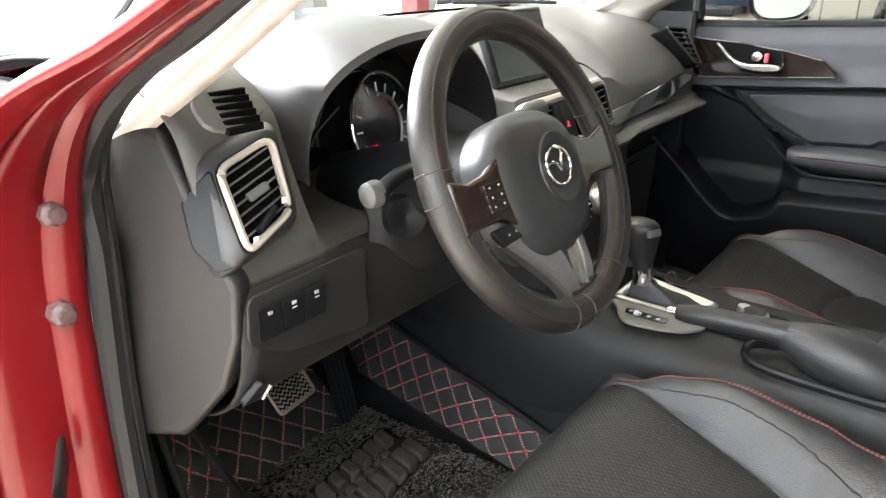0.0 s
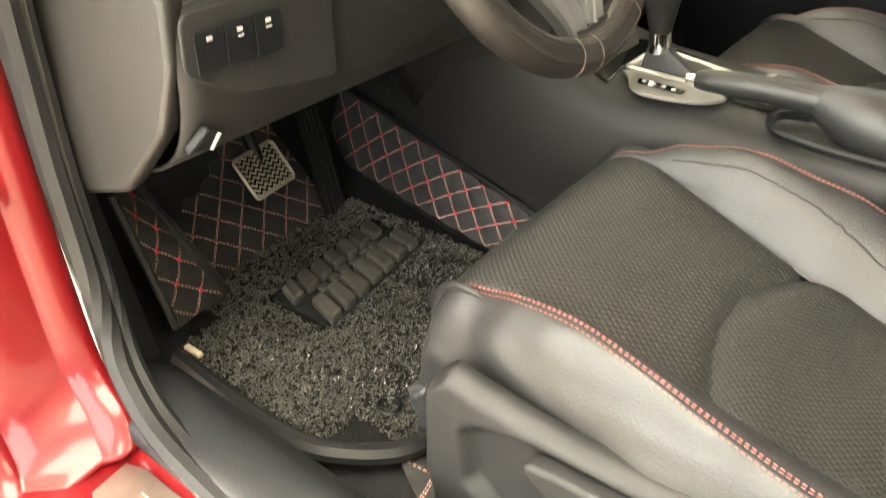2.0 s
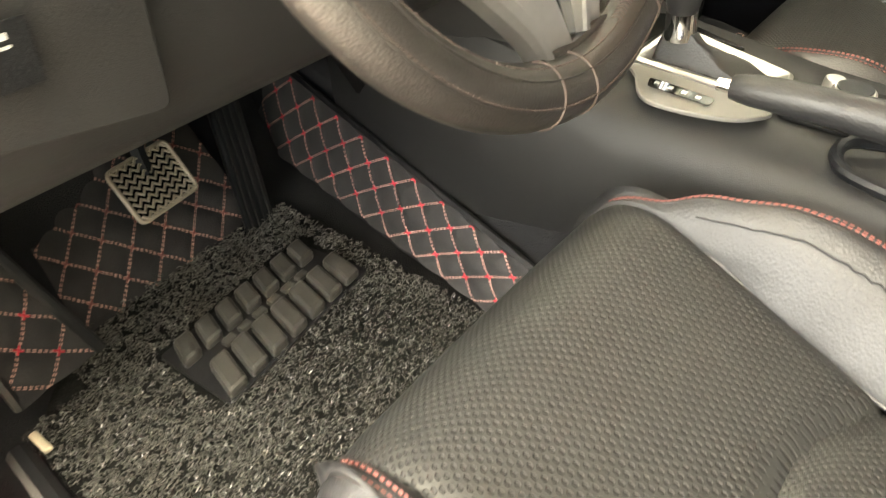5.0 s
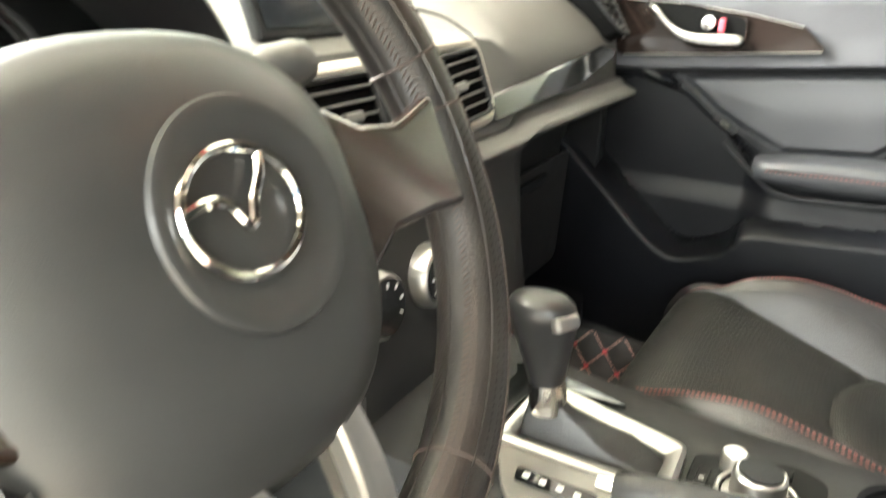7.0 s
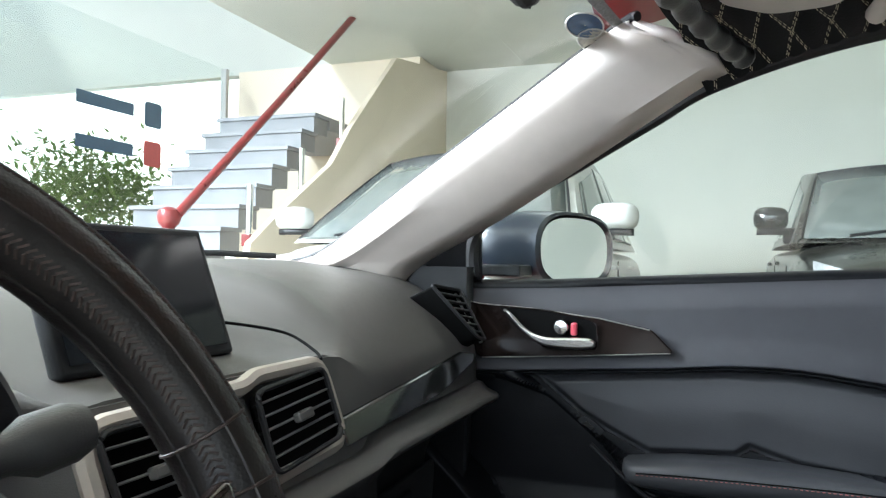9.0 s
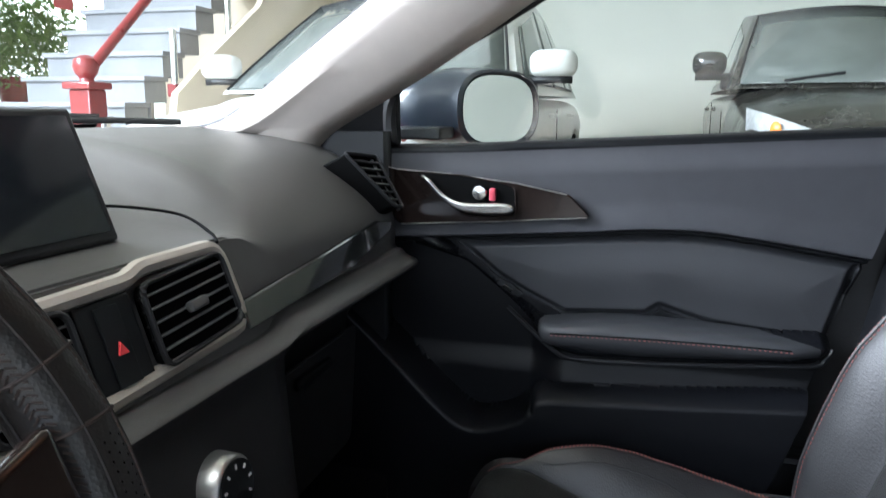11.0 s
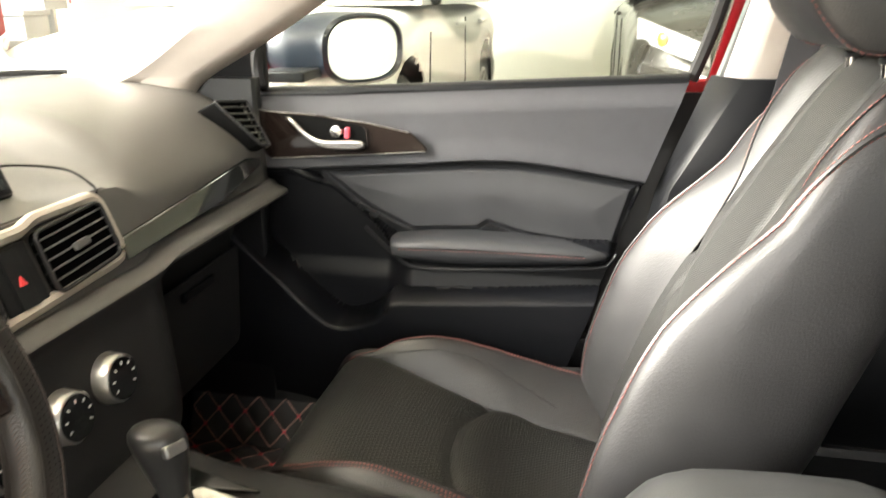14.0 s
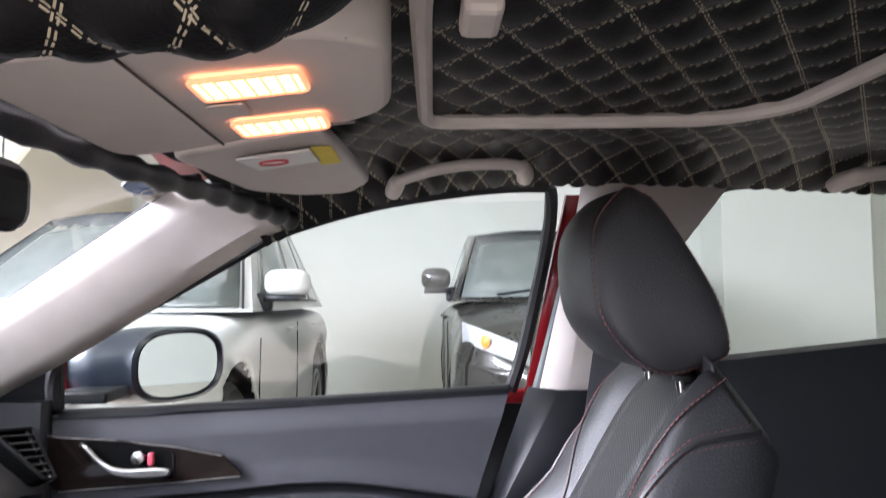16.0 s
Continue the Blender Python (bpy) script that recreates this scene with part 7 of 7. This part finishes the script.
def overhead():
    t = thing("overhead_lamp", (0.06, -0.22, 1.29), "beige overhead console with two lit reading lamps", "lamp")
    out = rounded([(-0.075, -0.075, 1.262), (0.205, -0.075, 1.262), (0.195, -0.23, 1.275), (0.13, -0.345, 1.290), (-0.04, -0.352, 1.290), (-0.075, -0.30, 1.284)], 0.035)
    part("housing", plate(out, (0, 0, 0.05), 0.006, 3), BEIGE, t)
    for x0, x1 in ((-0.018, 0.027), (0.098, 0.143)):
        part("lens_frame", tube(rounded([(x0, -0.288, 1.2790), (x1, -0.288, 1.2790), (x1, -0.212, 1.2703), (x0, -0.212, 1.2703)], 0.006), 0.0022, 6, closed=True), LENSEDGE, t, "orange-lit edge of the lens")
        for k in range(7):
            yk = -0.219 - 0.0105 * k
            part("lens_rib", tube([(x0 + 0.003, yk, 1.2693 - (yk + 0.212) * 0.1145), (x1 - 0.003, yk, 1.2693 - (yk + 0.212) * 0.1145)], 0.0009, 4), LENSEDGE, t)
        part("lens", plate(rounded([(x0, -0.288, 1.2812), (x1, -0.288, 1.2812), (x1, -0.212, 1.2725), (x0, -0.212, 1.2725)], 0.006), (0, 0, -0.003), 0.001), LENS, t, "lit warm reading lamp lens")
    part("switch", plate(rounded([(0.045, -0.235, 1.2745), (0.08, -0.235, 1.2745), (0.08, -0.205, 1.2715), (0.045, -0.205, 1.2715)], 0.004), (0, 0, -0.002), 0.001), BEIGE, t)
    part("cover_joint", box(-0.07, 0.195, -0.185, -0.183, 1.2693, 1.2705), PLASTIC, t)
    part("handle_groove", tube([(0.145, -0.285, 1.2815), (0.15, -0.31, 1.2845)], 0.0012, 5), LIP, t)
    roll = spline([(-0.25, -0.052, 1.266), (-0.05, -0.054, 1.262), (0.15, -0.060, 1.260), (0.30, -0.082, 1.259), (0.42, -0.112, 1.258), (0.52, -0.145, 1.252), (0.585, -0.175, 1.244)], 10)
    part("headlining_roll", tube(roll, [0.013 + 0.0025 * math.sin(1.3 * i) for i in range(len(roll))], 12), LEATHER, t, "rolled quilted edge of the headlining")
    v = thing("sun_visor", (0.35, -0.2, 1.28), "beige sun visor with a warning label", "sun visor")
    part("panel", plate(rounded([(0.20, -0.125, 1.262), (0.44, -0.145, 1.266), (0.505, -0.20, 1.27), (0.50, -0.27, 1.272), (0.42, -0.305, 1.275), (0.14, -0.28, 1.276)], 0.02), (0, 0.002, 0.016), 0.005, 3), BEIGE, v)
    part("label", plate([(0.20, -0.19, 1.2615), (0.26, -0.20, 1.2625), (0.245, -0.265, 1.2695), (0.19, -0.262, 1.269)], (0, 0, -0.0025)), WHITE, v, "white warning label")
    part("label_sign", tube([(0.224 + 0.010 * math.cos(a), -0.222 + 0.014 * math.sin(a), 1.2618 - 0.11 * 0.014 * math.sin(a)) for a in (2 * math.pi * j / 24 for j in range(24))], 0.0013, 6, closed=True), material("sign_red", (0.5, 0.04, 0.05), 0.6), v)
    part("label_band", plate([(0.20, -0.262, 1.2725), (0.285, -0.262, 1.2725), (0.28, -0.283, 1.2738), (0.20, -0.283, 1.2738)], (0, 0, -0.0012)), material("yellow_label", (0.75, 0.6, 0.03), 0.6), v, "yellow warning band")
    g = thing("grab_handle", (0.55, -0.43, 1.3), "beige roof grab handle", "grab handle")
    part("bar", tube(spline([(0.600, -0.325, 1.290), (0.578, -0.328, 1.292), (0.558, -0.338, 1.300), (0.548, -0.38, 1.312), (0.545, -0.43, 1.320), (0.545, -0.485, 1.322), (0.552, -0.51, 1.320), (0.572, -0.522, 1.314), (0.600, -0.525, 1.312)], 5), [0.013] * 10 + [0.0085] * 21 + [0.013] * 10, 10), BEIGE, g)
    fr = thing("sunroof_shade", (0.0, -0.6, 1.34), "black quilted sunroof shade with beige edging", "sunroof")
    q = lambda x, y: (x, y, roof_z(x, y) - 0.013)
    ring = rounded([q(-0.22, -0.375), q(0.0, -0.372), q(0.31, -0.375), q(0.305, -0.55), q(0.295, -0.70), q(0.235, -0.76), q(0.06, -0.775), q(-0.15, -0.76), q(-0.22, -0.68)], 0.03)
    part("edging", tube(ring, 0.0085, 8, closed=True), BEIGE, fr)
    part("pull_handle", box(-0.03, 0.025, -0.43, -0.40, 1.316, 1.336, 0.006), BEIGE, fr)
    d = thing("sun_visor", (-0.38, -0.2, 1.25), "beige driver's sun visor folded up", "sun visor")
    part("panel", plate(rounded([(-0.225, -0.13, 1.238), (-0.225, -0.275, 1.243), (-0.50, -0.30, 1.243), (-0.54, -0.16, 1.235)], 0.03), (0, 0.002, 0.016), 0.005, 3), BEIGE, d)
    g2 = thing("grab_handle", (0.55, -1.0, 1.3), "beige roof grab handle above the rear door", "grab handle")
    part("bar", tube(spline([(0.598, -1.0, 1.300), (0.568, -1.005, 1.304), (0.552, -1.025, 1.308), (0.545, -1.1, 1.312), (0.552, -1.18, 1.308), (0.572, -1.2, 1.300), (0.598, -1.205, 1.295)], 5), [0.014] * 10 + [0.0105] * 11 + [0.014] * 10, 10), BEIGE, g2)
    m = thing("rear_view_mirror", (0.06, 0.02, 1.2), "black rear-view mirror on the windscreen", "car mirror")
    part("housing", box(-0.06, 0.175, -0.015, 0.02, 1.185, 1.25, 0.02, 3), PLASTIC, m)
    part("arm", tube([(0.06, 0.01, 1.225), (0.06, 0.07, 1.272)], 0.012, 10), PLASTIC, m)


overhead()


def windscreen():
    rows = []
    for k in range(9):
        u = k / 8
        rows.append([V(x, (0.80 - 0.31 * abs(x / 0.62) ** 2.5) * (1 - u) + (0.03 - 0.06 * abs(x / 0.6) ** 2) * u + 0.0, 0.962 * (1 - u) + 1.318 * u + 0.03 * math.sin(math.pi * u) - 0.02 * u * abs(x / 0.6) ** 2) for x in (-0.62 + 0.155 * j for j in range(9))])
    o = part("windscreen", grid(rows), CLEAR, kind="structure", label="clear curved windscreen")
    o.visible_shadow = False

    def on(x, u):
        return V(x, (0.80 - 0.31 * abs(x / 0.62) ** 2.5) * (1 - u) + (0.03 - 0.06 * abs(x / 0.6) ** 2) * u - 0.003, 0.962 * (1 - u) + 1.318 * u + 0.03 * math.sin(math.pi * u) - 0.02 * u * abs(x / 0.6) ** 2 - 0.004)
    part("shade_band", grid([[on(-0.58 + 1.16 * j / 16, u) for j in range(17)] for u in (0.978, 0.99, 1.0)]), material("dotted_band", (0.30, 0.30, 0.29), 0.8, spots=300, vary=0.5), kind="structure")
    for x, u, col, lab in ((0.515, 0.945, (0.10, 0.17, 0.30), "blue oval windscreen sticker"), (0.565, 0.935, (0.55, 0.52, 0.45), "pale oval windscreen sticker")):
        s = thing("sticker", on(x, u), lab, "sticker", "windscreen stickers")
        part("disc", grid([[on(x + 0.040 * k * math.cos(a), u + 0.030 * k * math.sin(a)) + V(0, 0, -0.002) for a in (2 * math.pi * j / 24 for j in range(24))] for k in (0.05, 0.5, 0.8, 1.0)], closed_u=True), material("sticker_print", col, 0.6, spots=150, vary=0.3), s, solid=0.0006)
        part("rim", tube([on(x + 0.040 * math.cos(a), u + 0.030 * math.sin(a)) + V(0, 0, -0.003) for a in (2 * math.pi * j / 24 for j in range(24))], 0.0012, 5, closed=True), WHITE, s)
    w = thing("wiper", (0.5, 0.62, 0.97), "black windscreen wiper arm and blade", "wiper")
    part("blade", tube([(0.40, 0.69, 0.985), (0.47, 0.64, 0.985), (0.53, 0.59, 0.985), (0.60, 0.53, 0.982)], 0.005, 8), RUBBER, w)
    part("arm", tube([(0.38, 0.72, 0.985), (0.45, 0.665, 0.991), (0.52, 0.61, 0.989)], 0.006, 8), RUBBER, w)


windscreen()


def buckle():
    t = thing("seat_belt_buckle", (0.53, -0.40, 0.49), "dark seat belt with a metal latch beside the seat", "seat belt")
    part("latch", plate(rounded([(0.585, -0.385, 0.50), (0.625, -0.41, 0.515), (0.62, -0.42, 0.49), (0.585, -0.395, 0.48)], 0.004), (0.002, -0.003, 0), 0.0008), STEEL, t)
    part("webbing", plate([(0.615, -0.40, 0.52), (0.625, -0.445, 0.52), (0.66, -0.60, 0.62), (0.655, -0.555, 0.63)], (-0.002, 0, 0)), RUBBER, t)


buckle()
